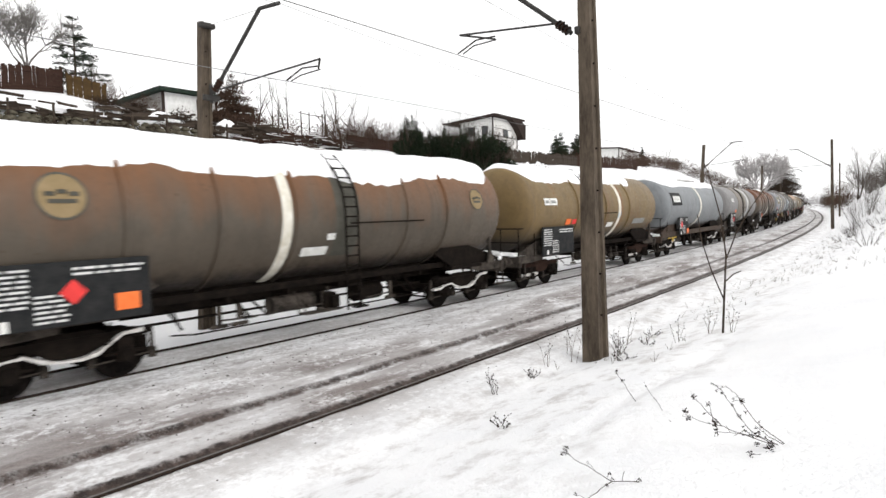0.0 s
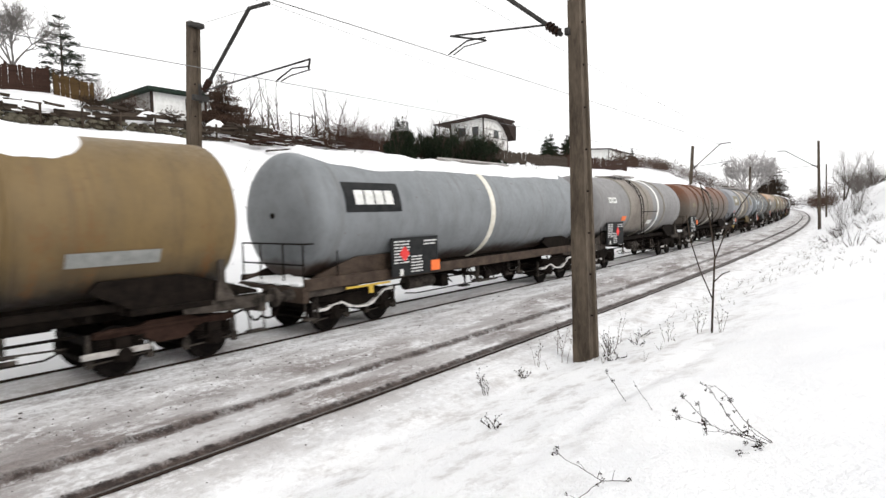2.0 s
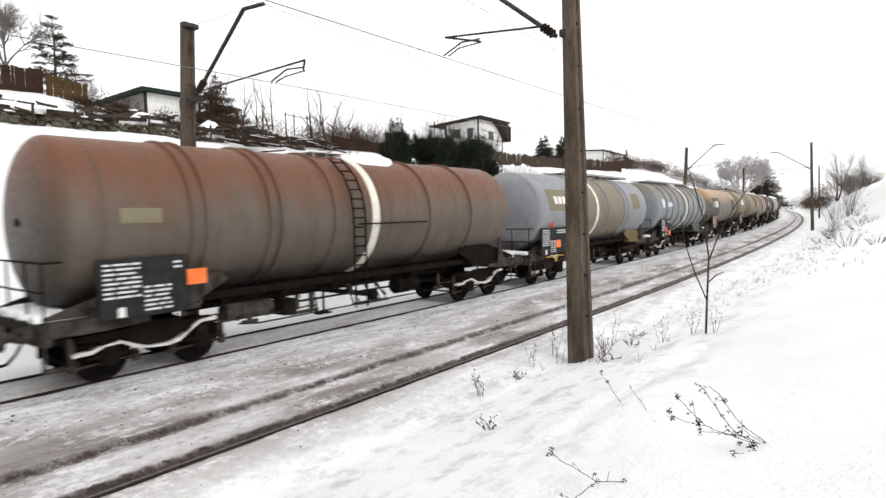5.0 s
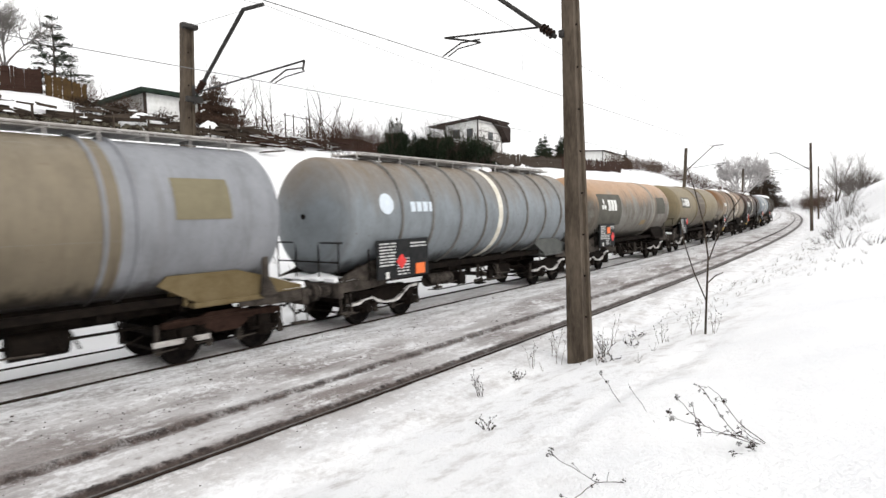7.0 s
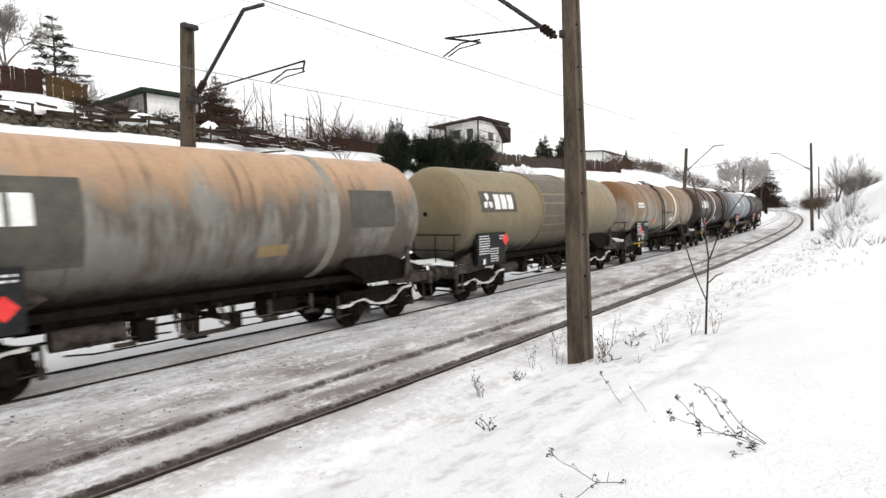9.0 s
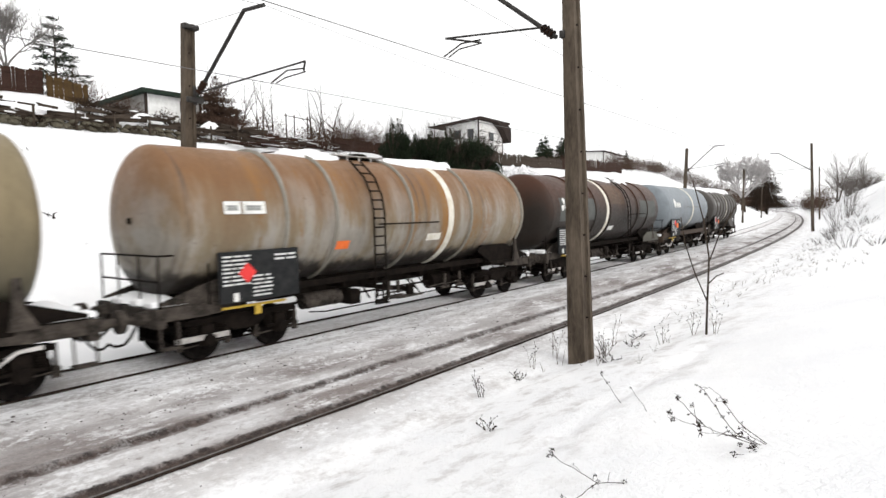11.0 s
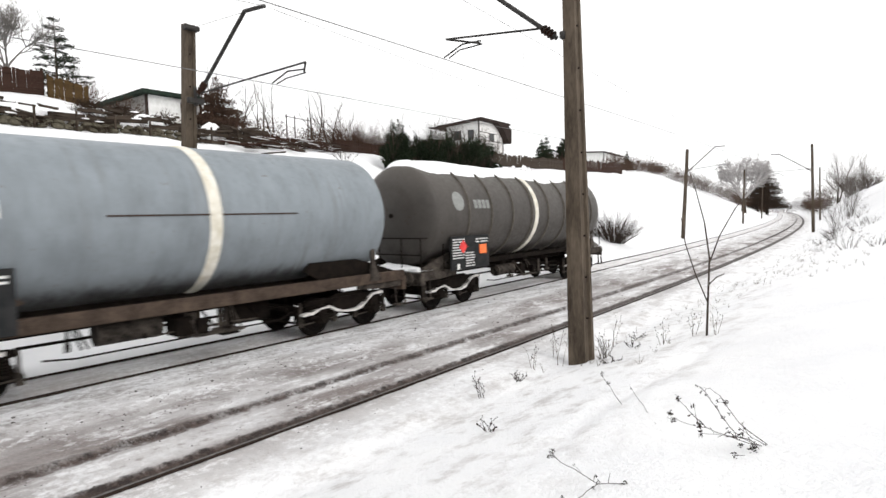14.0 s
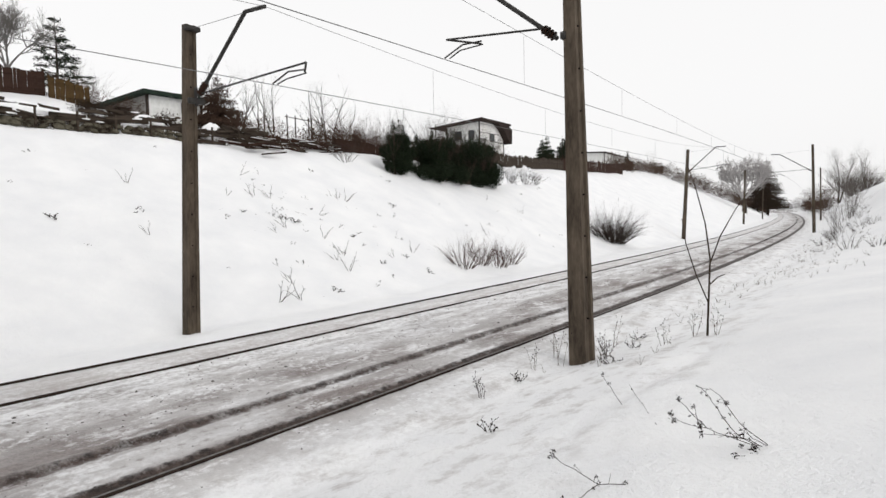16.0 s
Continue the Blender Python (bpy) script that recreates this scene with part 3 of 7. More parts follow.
def ladder(root, x, z0, r, top, axis):
    """A ladder bent over the tank's side: two stiles with rungs between them."""
    pts = []
    for zz in np.linspace(z0, top, 9):
        y = -math.sqrt(max(0.0, (r + 0.13) ** 2 - zz * zz)) if zz > 0 else -(r + 0.13)
        pts.append((y, zz))
    body = part("ladder", sweep([(x - 0.2, y, z) for y, z in pts], 0.026), STEEL_DARK, root, "dark steel ladder over the tank's side", axis)
    part("stile", sweep([(x + 0.2, y, z) for y, z in pts], 0.026), STEEL_DARK, body)
    rung = finish("rung", sweep([(x - 0.2, 0, 0), (x + 0.2, 0, 0)], 0.02), STEEL_DARK)
    for (ya, za), (yb, zb) in zip(pts, pts[1:]):
        for f in (0.25, 0.75):
            part("rung", rung, None, body, m=pose(0, ya + (yb - ya) * f, za + (zb - za) * f))


def wagon(spec):
    """One tank wagon; its x axis points to the train's tail and -y to the near side; the origin lies at rail height between the bogies."""
    f, r = spec["pivots"]
    half = (r - f) / 2
    rng = random.Random(spec["seed"])
    x0, x1 = -half - spec.get("front", 1.85), half + spec.get("rear", 1.85)
    rad = spec.get("radius", TANK_R)
    root = thing("tank_wagon", spec["label"], "tank wagon", "wagons of the freight train")
    axis = pose(0, 0, TANK_Z)
    paint = spec["paint"]
    t0, t1 = x0 - spec.get("nose", 0.0), x1 - spec.get("trim", 0.45)    # ends of the tank; marks keep to the frame's length
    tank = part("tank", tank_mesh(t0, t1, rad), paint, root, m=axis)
    for x in spec.get("rings", ()):
        part("ring", hoop(x * (x1 - x0) / 2 + (x0 + x1) / 2, spec.get("ring_w", 0.10), rad, 0.06), spec.get("ring_paint", paint), tank)
    for x, mat in spec.get("bands", ()):
        part("stripe", hoop(x * (x1 - x0) / 2 + (x0 + x1) / 2, 0.30, rad, 0.026), mat, tank, "pale hoop stripe round the tank")
    for name, a, b, za, zb, mat, label in spec.get("panels", ()):
        cx = (x0 + x1) / 2
        hx = (x1 - x0) / 2
        part(name, panel(cx + a * hx, cx + b * hx, za, zb, rad + (0.01 if mat in (WHITE, ORANGE, RED, BLUE, LABEL_GREY) else 0.0)), mat, tank, label)
    for a, z, dr, mat, label in spec.get("discs", ()):
        dx = (x0 + x1) / 2 + a * (x1 - x0) / 2
        mark = part("trefoil_mark" if "lobed" in label else "round_mark", trefoil(dx, z, dr * 1.1, rad) if "lobed" in label else disc(dx, z, dr, rad), mat, tank, label)
        if mat is LOGO_TAN:
            bm = bmesh.new()
            for i in range(28):
                q = [6.2831853 * (i + k) / 28 for k in (0, 1)]
                pts = []
                for ang, rr in ((q[0], dr), (q[1], dr), (q[1], dr * 1.1), (q[0], dr * 1.1)):
                    zz = z + rr * math.sin(ang)
                    pts.append(bm.verts.new((dx + rr * math.cos(ang), -math.sqrt(rad * rad - zz * zz) - 0.02, zz)))
                bm.faces.new(pts)
            part("mark_rim", bm, PANEL_DARK, mark)
            bm = bmesh.new()
            for xa, xb, zz in ((-0.7, -0.3, 0.05), (-0.2, 0.2, 0.1), (0.3, 0.7, 0.05), (-0.6, 0.6, -0.12)):
                y = -math.sqrt(rad * rad - (z + zz * dr) ** 2) - 0.03
                box(bm, dx + xa * dr, y, z + zz * dr * 2 - 0.035, dx + xb * dr, y + 0.02, z + zz * dr * 2 + 0.035)
            part("mark_lettering", bm, PANEL_DARK, mark)["kind"] = "stuff"
    if spec.get("snow"):
        for i, (a, b, wide) in enumerate(spec["snow"]):
            cx, hx = (x0 + x1) / 2, (x1 - x0) / 2
            part("snow_cover", snow_cap(max(cx + a * hx, t0 + 0.06), min(cx + b * hx, t1 - 0.06), rad, wide, spec["seed"] + i, dish=0.42 if abs(a) > 0.95 or abs(b) > 0.95 else 0.3), SNOW, tank, "snow lying along the tank's top")
    if spec.get("ladder") is not None:
        lx = (x0 + x1) / 2 + spec["ladder"] * (x1 - x0) / 2
        ladder(root, lx, -2.3, rad, rad * 0.93, axis)
        bm = bmesh.new()
        box(bm, lx - 0.35, -0.42, rad + 0.06, lx + 1.6, 0.42, rad + 0.085)
        for xx in np.linspace(lx - 0.3, lx + 1.55, 5):
            tube(bm, (xx, -0.4, rad - 0.06), (xx, -0.4, rad + 0.08), 0.025)
            tube(bm, (xx, 0.4, rad - 0.06), (xx, 0.4, rad + 0.08), 0.025)
        part("walkway", bm, SPRINGY, tank)
        bm = bmesh.new()
        gx = 0.36 * (x1 - x0) / 2
        tube(bm, (lx, -rad - 0.10, -0.22), (lx + gx, -rad - 0.10, -0.22), 0.022)
        for xx in (lx + 0.3, lx + gx * 0.6, lx + gx):
            tube(bm, (xx, -rad - 0.10, -0.22), (xx, -rad + 0.04, -0.22), 0.018)
        part("grab_rail", bm, STEEL_DARK, tank)
        bm = bmesh.new()
        lathe(bm, [(rad - 0.1, 0.3), (rad + 0.14, 0.3), (rad + 0.18, 0.24), (rad + 0.18, 0.02)], 18, "Z", centre=(lx + 0.9, 0, 0))
        part("dome_lid", bm, STEEL_DARK, tank)
    if spec.get("catwalk"):
        bm = bmesh.new()
        a, b = spec["catwalk"]
        xa, xb = (x0 + x1) / 2 + a * (x1 - x0) / 2, min((x0 + x1) / 2 + b * (x1 - x0) / 2, t1 - 0.7)
        for y in (-0.5, 0.5):
            tube(bm, (xa, y, rad + 0.16), (xb, y, rad + 0.16), 0.03)
        for xx in np.arange(xa, xb, 0.9):
            tube(bm, (xx, -0.5, rad - 0.1), (xx, -0.5, rad + 0.16), 0.02)
            tube(bm, (xx, 0.5, rad - 0.1), (xx, 0.5, rad + 0.16), 0.02)
            box(bm, xx, -0.45, rad + 0.10, xx + 0.84, 0.45, rad + 0.13)
        part("walkway", bm, SPRINGY, tank, "narrow snow-dusted steel walkway along the tank's top")
    bm = bmesh.new()
    lathe(bm, [(t0 - 0.03, 0.02), (t0 - 0.03, 0.07), (t0 + 0.05, 0.08)], 12)
    part("end_plug", bm, STEEL_DARK, tank)
    # underframe
    bm = bmesh.new()
    e0, e1 = -half - 1.95, half + 1.95
    box(bm, e0 + 0.1, -0.34, 0.98, e1 - 0.1, 0.34, 1.20, 0.02)
    box(bm, x0 + 0.9, -0.45, 1.18, x1 - 0.9, 0.45, 1.52, 0.02)
    part("centre_sill", bm, STEEL_DARK, root)
    for e in (e0, e1):
        bm = bmesh.new()
        box(bm, e - 0.09, -1.30, 0.86, e + 0.09, 1.30, 1.24, 0.02)
        head_stock = part("headstock", bm, spec.get("sill_paint", FRAME_DUST), root)
        sgn = 1 if e < 0 else -1
        for y in (-0.875, 0.875):
            part("buffer", shared("buffer", buffer_mesh, FRAME_DUST), None, head_stock, m=pose(e - sgn * 0.05, y, 1.06, 0, 0, 0 if sgn > 0 else 180))
        bm = bmesh.new()
        prism(bm, [(e, 1.11), (e - sgn * 0.30, 1.09), (e - sgn * 0.42, 1.12), (e - sgn * 0.46, 1.02), (e - sgn * 0.38, 0.95), (e - sgn * 0.28, 1.0), (e, 1.0)], -0.045, 0.045)
        part("draw_hook", bm, STEEL_DARK, head_stock, flat=True)
        for y in (-0.08, 0.08):
            part("coupling_link", sweep([(e - sgn * 0.34, y, 1.03), (e - sgn * 0.50, y * 0.9, 0.96), (e - sgn * 0.66, y * 0.8, 0.93)], 0.024), STEEL_DARK, head_stock)
        part("brake_hose", sweep([(e - sgn * 0.05, -0.45, 0.92), (e - sgn * 0.20, -0.45, 0.66), (e - sgn * 0.32, -0.43, 0.53), (e - sgn * 0.46, -0.39, 0.51), (e - sgn * 0.60, -0.33, 0.58)], 0.028), STEEL_DARK, head_stock)
        bm = bmesh.new()
        part("brake_hose", sweep([(e - sgn * 0.05, 0.5, 0.92), (e - sgn * 0.22, 0.52, 0.70), (e - sgn * 0.40, 0.48, 0.58), (e - sgn * 0.56, 0.40, 0.66)], 0.03), STEEL_DARK, head_stock)
        pipe(bm, [(e - sgn * 0.02, -1.26, 0.95), (e - sgn * 0.02, -1.30, 0.48), (e + sgn * 0.34, -1.30, 0.46), (e + sgn * 0.34, -1.26, 0.95)], 0.022)
        box(bm, min(e - sgn * 0.04, e + sgn * 0.36), -1.38, 0.44, max(e - sgn * 0.04, e + sgn * 0.36), -1.12, 0.475, 0.006)
        part("foot_step", bm, FRAME_DUST, head_stock)
        # snow and ice caught on the buffer beam
        for y0, y1 in ((-1.22, -0.70), (-0.52, -0.1), (0.15, 0.62)):
            bm = bmesh.new()
            box(bm, e - 0.10, y0 + rng.uniform(0, 0.12), 1.235, e + 0.12, y1 - rng.uniform(0, 0.12), 1.33 + rng.uniform(0, 0.08), 0.035)
            part("snow_lump", bm, SNOW, head_stock, "lump of snow lying on the buffer beam")
        # outer frame cheek between buffer beam and bogie
        for y in (-1.22, 1.22):
            bm = bmesh.new()
            prism(bm, [(e, 0.98), (e, 1.24), (e + sgn * 1.3, 1.24), (e + sgn * 1.75, 1.14), (e + sgn * 1.75, 1.04), (e + sgn * 0.9, 0.98)], y - 0.025, y + 0.025)
            part("frame_cheek", bm, FRAME_DUST, head_stock, flat=True)
    ends = [(-1, -half), (1, half)]
    for sgn, px in ends:
        bm = bmesh.new()
        for y in (-1.16, 1.16):
            o = sgn
            prism(bm, [(px - o * 0.7, 1.24), (px + o * 1.9, 1.24), (px + o * 1.9, 1.34), (px + o * 1.0, 1.62), (px + o * 0.2, 1.84), (px - o * 1.3, 1.84), (px - o * 1.5, 1.66)], y - 0.03, y + 0.03)
        for xx in (px - sgn * 0.9, px, px + sgn * 0.9):
            box(bm, xx - 0.03, -1.12, 1.2, xx + 0.03, 1.12, 1.60)
        box(bm, px - 0.8, -1.26, 1.14, px + 0.8, 1.26, 1.25, 0.02)
        part("saddle", bm, spec.get("saddle_paint", STEEL_DARK) if sgn > 0 else spec.get("front_paint", FRAME_DUST), root, "cradle plates between tank and bogie")
    if spec.get("sill"):
        for y in (-1.27, 1.27):
            bm = bmesh.new()
            box(bm, e0, y - 0.05, 1.14, e1, y + 0.05, 1.42, 0.015)
            part("side_sill", bm, spec["sill_paint"], root, "full-length side sill with rust")
    bm = bmesh.new()
    sx = t1 - 0.60
    prism(bm, [(sx - 0.10, 1.22), (sx + 0.34, 1.22), (sx + 0.12, 1.62), (sx + 0.09, 2.35), (sx - 0.03, 2.35), (sx - 0.03, 1.70)], -1.33, -1.27)
    part("stanchion", bm, spec.get("stanchion_paint", FRAME_DUST), root, "upright end stanchion on the frame", flat=True)
    if spec.get("tail_plate"):
        for y in (-1.30, 1.30):
            bm = bmesh.new()
            prism(bm, [(half - 0.9, 1.12), (half + 1.9, 1.12), (half + 1.9, 1.30), (half + 1.5, 1.62), (half - 0.2, 1.66), (half - 0.9, 1.40)], y - 0.02, y + 0.02)
            part("side_plate", bm, spec["tail_plate"], root, "grey side plate over the tail bogie", flat=True)
    # brake gear and boxes beneath
    bm = bmesh.new()
    for y in (-0.55, 0.62):
        tube(bm, (-half + 1.5, y, 0.82), (half - 1.5, y, 0.82), 0.03)
    pipe(bm, [(-half + 1.7, -1.18, 0.66), (-half + 2.2, -1.18, 0.60), (half - 2.2, -1.18, 0.62), (half - 1.8, -1.1, 0.74)], 0.018)
    for k in range(9):
        xx = rng.uniform(-half + 1.8, half - 1.8)
        tube(bm, (xx, -1.0, 0.70), (xx + rng.uniform(-0.25, 0.25), -0.6, 1.12), 0.024)
    part("brake_linkage", bm, STEEL_DARK, root)
    for k in range(4):      # levers, clevises and hangers along the pull rods
        bm = bmesh.new()
        xx = rng.uniform(-half + 2.0, half - 2.0)
        box(bm, xx - 0.05, -0.95, 0.60 + rng.uniform(0, 0.1), xx + 0.05, -0.88, 1.05, 0.012)
        box(bm, xx - 0.22, -0.97, 0.58, xx + 0.20, -0.90, 0.66, 0.012)
        tube(bm, (xx, -0.92, 0.74), (xx + rng.choice((-0.9, 0.9)), -0.92, 0.70), 0.02, 0.02, 6)
        part("brake_lever", bm, FRAME_DUST, root)
    bm = bmesh.new()
    gx = rng.uniform(-0.6, 0.6)
    for k in range(5):      # slatted footboard on two hangers
        box(bm, gx - 0.55, -1.34 + 0.07 * k, 0.60, gx + 0.55, -1.30 + 0.07 * k, 0.63)
    for xx in (gx - 0.5, gx + 0.5):
        tube(bm, (xx, -1.3, 0.61), (xx, -0.85, 1.12), 0.02, 0.02, 5)
        tube(bm, (xx, -1.02, 0.61), (xx, -0.80, 1.12), 0.02, 0.02, 5)
    part("footboard", bm, FRAME_DUST, root)
    bm = bmesh.new()
    for y in (-1.0, 1.0):    # bottom angle that closes the gap between tank and frame
        box(bm, x0 + 1.6, y - 0.04, 1.24, x1 - 1.6, y + 0.04, 1.40, 0.012)
    for xx in np.arange(x0 + 1.8, x1 - 1.8, 1.55):
        box(bm, xx - 0.03, -1.0, 1.10, xx + 0.03, 1.0, 1.34)
    part("cross_bearer", bm, STEEL_DARK, root)
    bm = bmesh.new()
    cxx = rng.uniform(0.2, half - 2.6)
    lathe(bm, [(cxx - 0.45, 0.05), (cxx - 0.45, 0.24), (cxx + 0.45, 0.24), (cxx + 0.45, 0.05)], 18, centre=(0, -0.55, 0.82))
    part("brake_cylinder", bm, STEEL_DARK, root)
    bm = bmesh.new()
    bx = rng.uniform(-half + 2.0, -0.4)
    lathe(bm, [(bx - 0.6, 0.05), (bx - 0.6, 0.20), (bx + 0.6, 0.20), (bx + 0.6, 0.05)], 16, centre=(0, -0.75, 0.86))
    part("air_tank", bm, spec.get("air_paint", FRAME_DUST), root)
    bm = bmesh.new()
    box(bm, bx + 0.8, -1.05, 0.62, bx + 1.15, -0.6, 1.0, 0.02)
    part("tool_box", bm, STEEL_DARK, root)
    bm = bmesh.new()
    tube(bm, (bx + 1.9, -1.15, 0.58), (bx + 1.9, -1.15, 1.2), 0.03)
    box(bm, bx + 1.7, -1.22, 0.52, bx + 2.1, -1.0, 0.56)
    part("step", bm, STEEL_DARK, root)
    bm = bmesh.new()
    vx = spec.get("valve", 0.25)
    tube(bm, (vx, -0.2, 1.6), (vx, -0.2, 0.75), 0.12, 0.10, 12)
    tube(bm, (vx, -1.1, 0.78), (vx, 1.1, 0.78), 0.07, 0.07, 10)
    box(bm, vx - 0.12, -1.2, 0.64, vx + 0.12, -1.05, 0.92, 0.02)
    part("outlet_valve", bm, STEEL_DARK, root)
    # lettering board with hazard plates at the leading end
    bx0 = -half + spec.get("board", -0.85)
    bw = spec.get("board_w", 2.15)
    board = part("lettering_board", board_mesh(bw, 1.06), BOARD, root, "dark board with pale unreadable lettering", pose(bx0, -1.50, 1.20))
    board.data.materials.clear()
    board.data.materials.append(BOARD)
    bm = bmesh.new()
    text_bars(bm, 0.08, 0.72, 0.34, 1.0, 8, rng, -0.032)
    text_bars(bm, 0.78, 1.28, 0.06, 0.56, 6, rng, -0.032)
    text_bars(bm, 1.35, bw - 0.1, 0.80, 0.98, 2, rng, -0.032)
    part("lettering", bm, LETTER_PALE, board)["kind"] = "stuff"
    for kind, px, pz in spec.get("plates", (("red", 0.95, 0.62), ("orange", 1.7, 0.34))):
        bm = bmesh.new()
        if kind == "red":
            q = pose(px, -0.04, pz, 0, 45, 0)
            box(bm, -0.15, -0.008, -0.15, 0.15, 0.008, 0.15, m=q)
            part("hazard_diamond", bm, RED, board, "red diamond hazard placard")
        else:
            box(bm, px - 0.2, -0.05, pz - 0.15, px + 0.2, -0.035, pz + 0.15)
            part("hazard_plate", bm, ORANGE, board, "orange hazard plate")
    bm = bmesh.new()
    box(bm, 0.3, -0.05, 0.02, 0.42, -0.035, 0.2)
    part("paper_card", bm, WHITE, board)
    # end platform with handrail
    for side_end in spec.get("rail_ends", (-1,)):
        bm = bmesh.new()
        e = e0 if side_end < 0 else e1
        g = -side_end
        hand = part("handrail", sweep([(e + g * 0.02, 1.2, 2.25), (e + g * 0.02, -1.2, 2.25), (e + g * 1.0, -1.3, 2.25), (e + g * 1.0, -1.3, 1.2)], 0.02), STEEL_DARK, root, "dark tubular handrail round the end platform")
        part("middle_rail", sweep([(e + g * 0.02, -1.2, 1.75), (e + g * 0.02, 1.2, 1.75)], 0.02), STEEL_DARK, hand)
        for y in (-1.2, -0.45, 0.45, 1.2):
            part("post", sweep([(e + g * 0.02, y, 1.2), (e + g * 0.02, y, 2.25)], 0.02), STEEL_DARK, hand)
        part("step_iron", sweep([(e - g * 0.05, -1.25, 1.0), (e - g * 0.05, -1.25, 0.45), (e + g * 0.30, -1.25, 0.45), (e + g * 0.30, -1.25, 1.0)], 0.02), STEEL_DARK, hand)
    if spec.get("yellow"):
        bm = bmesh.new()
        box(bm, -half - 0.7, -1.34, 1.05, -half + 0.9, -1.30, 1.10)
        box(bm, -half + 0.1, -1.34, 0.86, -half + 0.25, -1.30, 1.08)
        part("yellow_lever", bm, YELLOW, root)
    if spec.get("end_snow", True):
        for e, g in ((e0, 1), (e1, -1)):
            bm = bmesh.new()
            rows = []
            for i in range(7):
                row = []
                for j in range(9):
                    x, y = e + g * (-0.08 + 0.75 * i / 6), -1.2 + 2.4 * j / 8
                    hgt = 0.02 + (0.15 + 0.16 * noise.noise(Vector((x * 2, y * 2, spec["seed"])))) * math.sin(math.pi * min(1, max(0, i / 6))) ** 0.5 * math.sin(math.pi * j / 8) ** 0.5
                    row.append(bm.verts.new((x, y, 1.255 + hgt)))
                rows.append(row)
            for a, b in zip(rows, rows[1:]):
                for j in range(8):
                    bm.faces.new((a[j], a[j + 1], b[j + 1], b[j]))
            part("snow_drift", bm, SNOW, root, "snow lying on the end platform")
    for px in (-half, half):
        bogie(root, px, spec.get("frost", True), spec.get("brown", False))
    return root, (f, r)


def logo(a, z, n, mat=None, step=0.036, w=0.026, h=0.30):
    """A brand mark as plain upright blocks."""
    return [("logo_block", a + i * step, a + i * step + w, z - h / 2, z + h / 2, mat or WHITE, "plain pale block of a painted brand mark") for i in range(n)]


EIGHT = [-0.71, -0.51, -0.30, -0.09, 0.11, 0.32, 0.53, 0.73]
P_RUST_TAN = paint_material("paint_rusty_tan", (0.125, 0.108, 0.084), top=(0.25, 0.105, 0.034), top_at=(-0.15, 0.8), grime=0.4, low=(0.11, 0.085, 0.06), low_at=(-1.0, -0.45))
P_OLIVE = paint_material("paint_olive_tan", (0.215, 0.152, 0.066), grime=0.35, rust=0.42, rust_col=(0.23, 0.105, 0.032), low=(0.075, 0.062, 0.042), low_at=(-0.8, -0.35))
P_BLUEGREY = paint_material("paint_blue_grey", (0.255, 0.285, 0.30), grime=0.15, low=(0.085, 0.055, 0.040), low_at=(-0.86, -0.70), drip=0.35, blackening=0.35)
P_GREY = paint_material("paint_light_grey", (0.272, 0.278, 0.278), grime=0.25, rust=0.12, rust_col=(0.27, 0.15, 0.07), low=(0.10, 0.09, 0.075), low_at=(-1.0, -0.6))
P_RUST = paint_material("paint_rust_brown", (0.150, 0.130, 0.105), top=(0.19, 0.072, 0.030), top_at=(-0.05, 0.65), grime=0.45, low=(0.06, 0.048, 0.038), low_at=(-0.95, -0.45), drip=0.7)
P_TWO = paint_material("paint_pale_blue_grey", (0.31, 0.335, 0.36), grime=0.15, low=(0.11, 0.10, 0.09), low_at=(-1.0, -0.7), drip=0.3, blackening=0.7)
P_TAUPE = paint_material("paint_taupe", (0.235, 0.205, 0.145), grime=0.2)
P_BLUE = paint_material("paint_blue", (0.275, 0.32, 0.345), top=(0.23, 0.18, 0.12), top_at=(0.15, 1.0), grime=0.25, drip=0.3, blackening=0.7)
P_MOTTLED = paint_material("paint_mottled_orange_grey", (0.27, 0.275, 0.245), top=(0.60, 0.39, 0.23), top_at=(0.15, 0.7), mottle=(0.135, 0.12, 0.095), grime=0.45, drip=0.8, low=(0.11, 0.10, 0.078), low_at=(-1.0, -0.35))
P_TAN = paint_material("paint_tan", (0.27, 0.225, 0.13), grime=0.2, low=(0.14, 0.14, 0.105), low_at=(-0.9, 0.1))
P_SILVER = paint_material("paint_silver_rust_stained", (0.40, 0.385, 0.335), top=(0.24, 0.112, 0.036), top_at=(-0.30, 0.65), rust=0.50, rust_col=(0.33, 0.165, 0.045), grime=0.35, mottle=(0.30, 0.255, 0.17), blackening_at=(-0.78, -0.60), blackening=0.97, drip=0.75)
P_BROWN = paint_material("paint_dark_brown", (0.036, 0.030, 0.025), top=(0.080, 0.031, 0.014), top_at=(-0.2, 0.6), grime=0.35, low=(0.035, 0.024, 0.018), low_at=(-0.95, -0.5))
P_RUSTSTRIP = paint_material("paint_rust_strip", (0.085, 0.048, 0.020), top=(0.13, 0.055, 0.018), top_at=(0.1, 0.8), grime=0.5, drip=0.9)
P_PALEBLUE = paint_material("paint_pale_blue", (0.275, 0.325, 0.355), grime=0.12, low=(0.16, 0.17, 0.17), low_at=(-1.0, -0.6), drip=0.3, blackening=0.7)
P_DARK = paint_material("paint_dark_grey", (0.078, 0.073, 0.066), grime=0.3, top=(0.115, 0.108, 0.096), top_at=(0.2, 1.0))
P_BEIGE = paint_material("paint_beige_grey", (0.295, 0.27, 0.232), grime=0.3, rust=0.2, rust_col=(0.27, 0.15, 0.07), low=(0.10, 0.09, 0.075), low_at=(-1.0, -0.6))
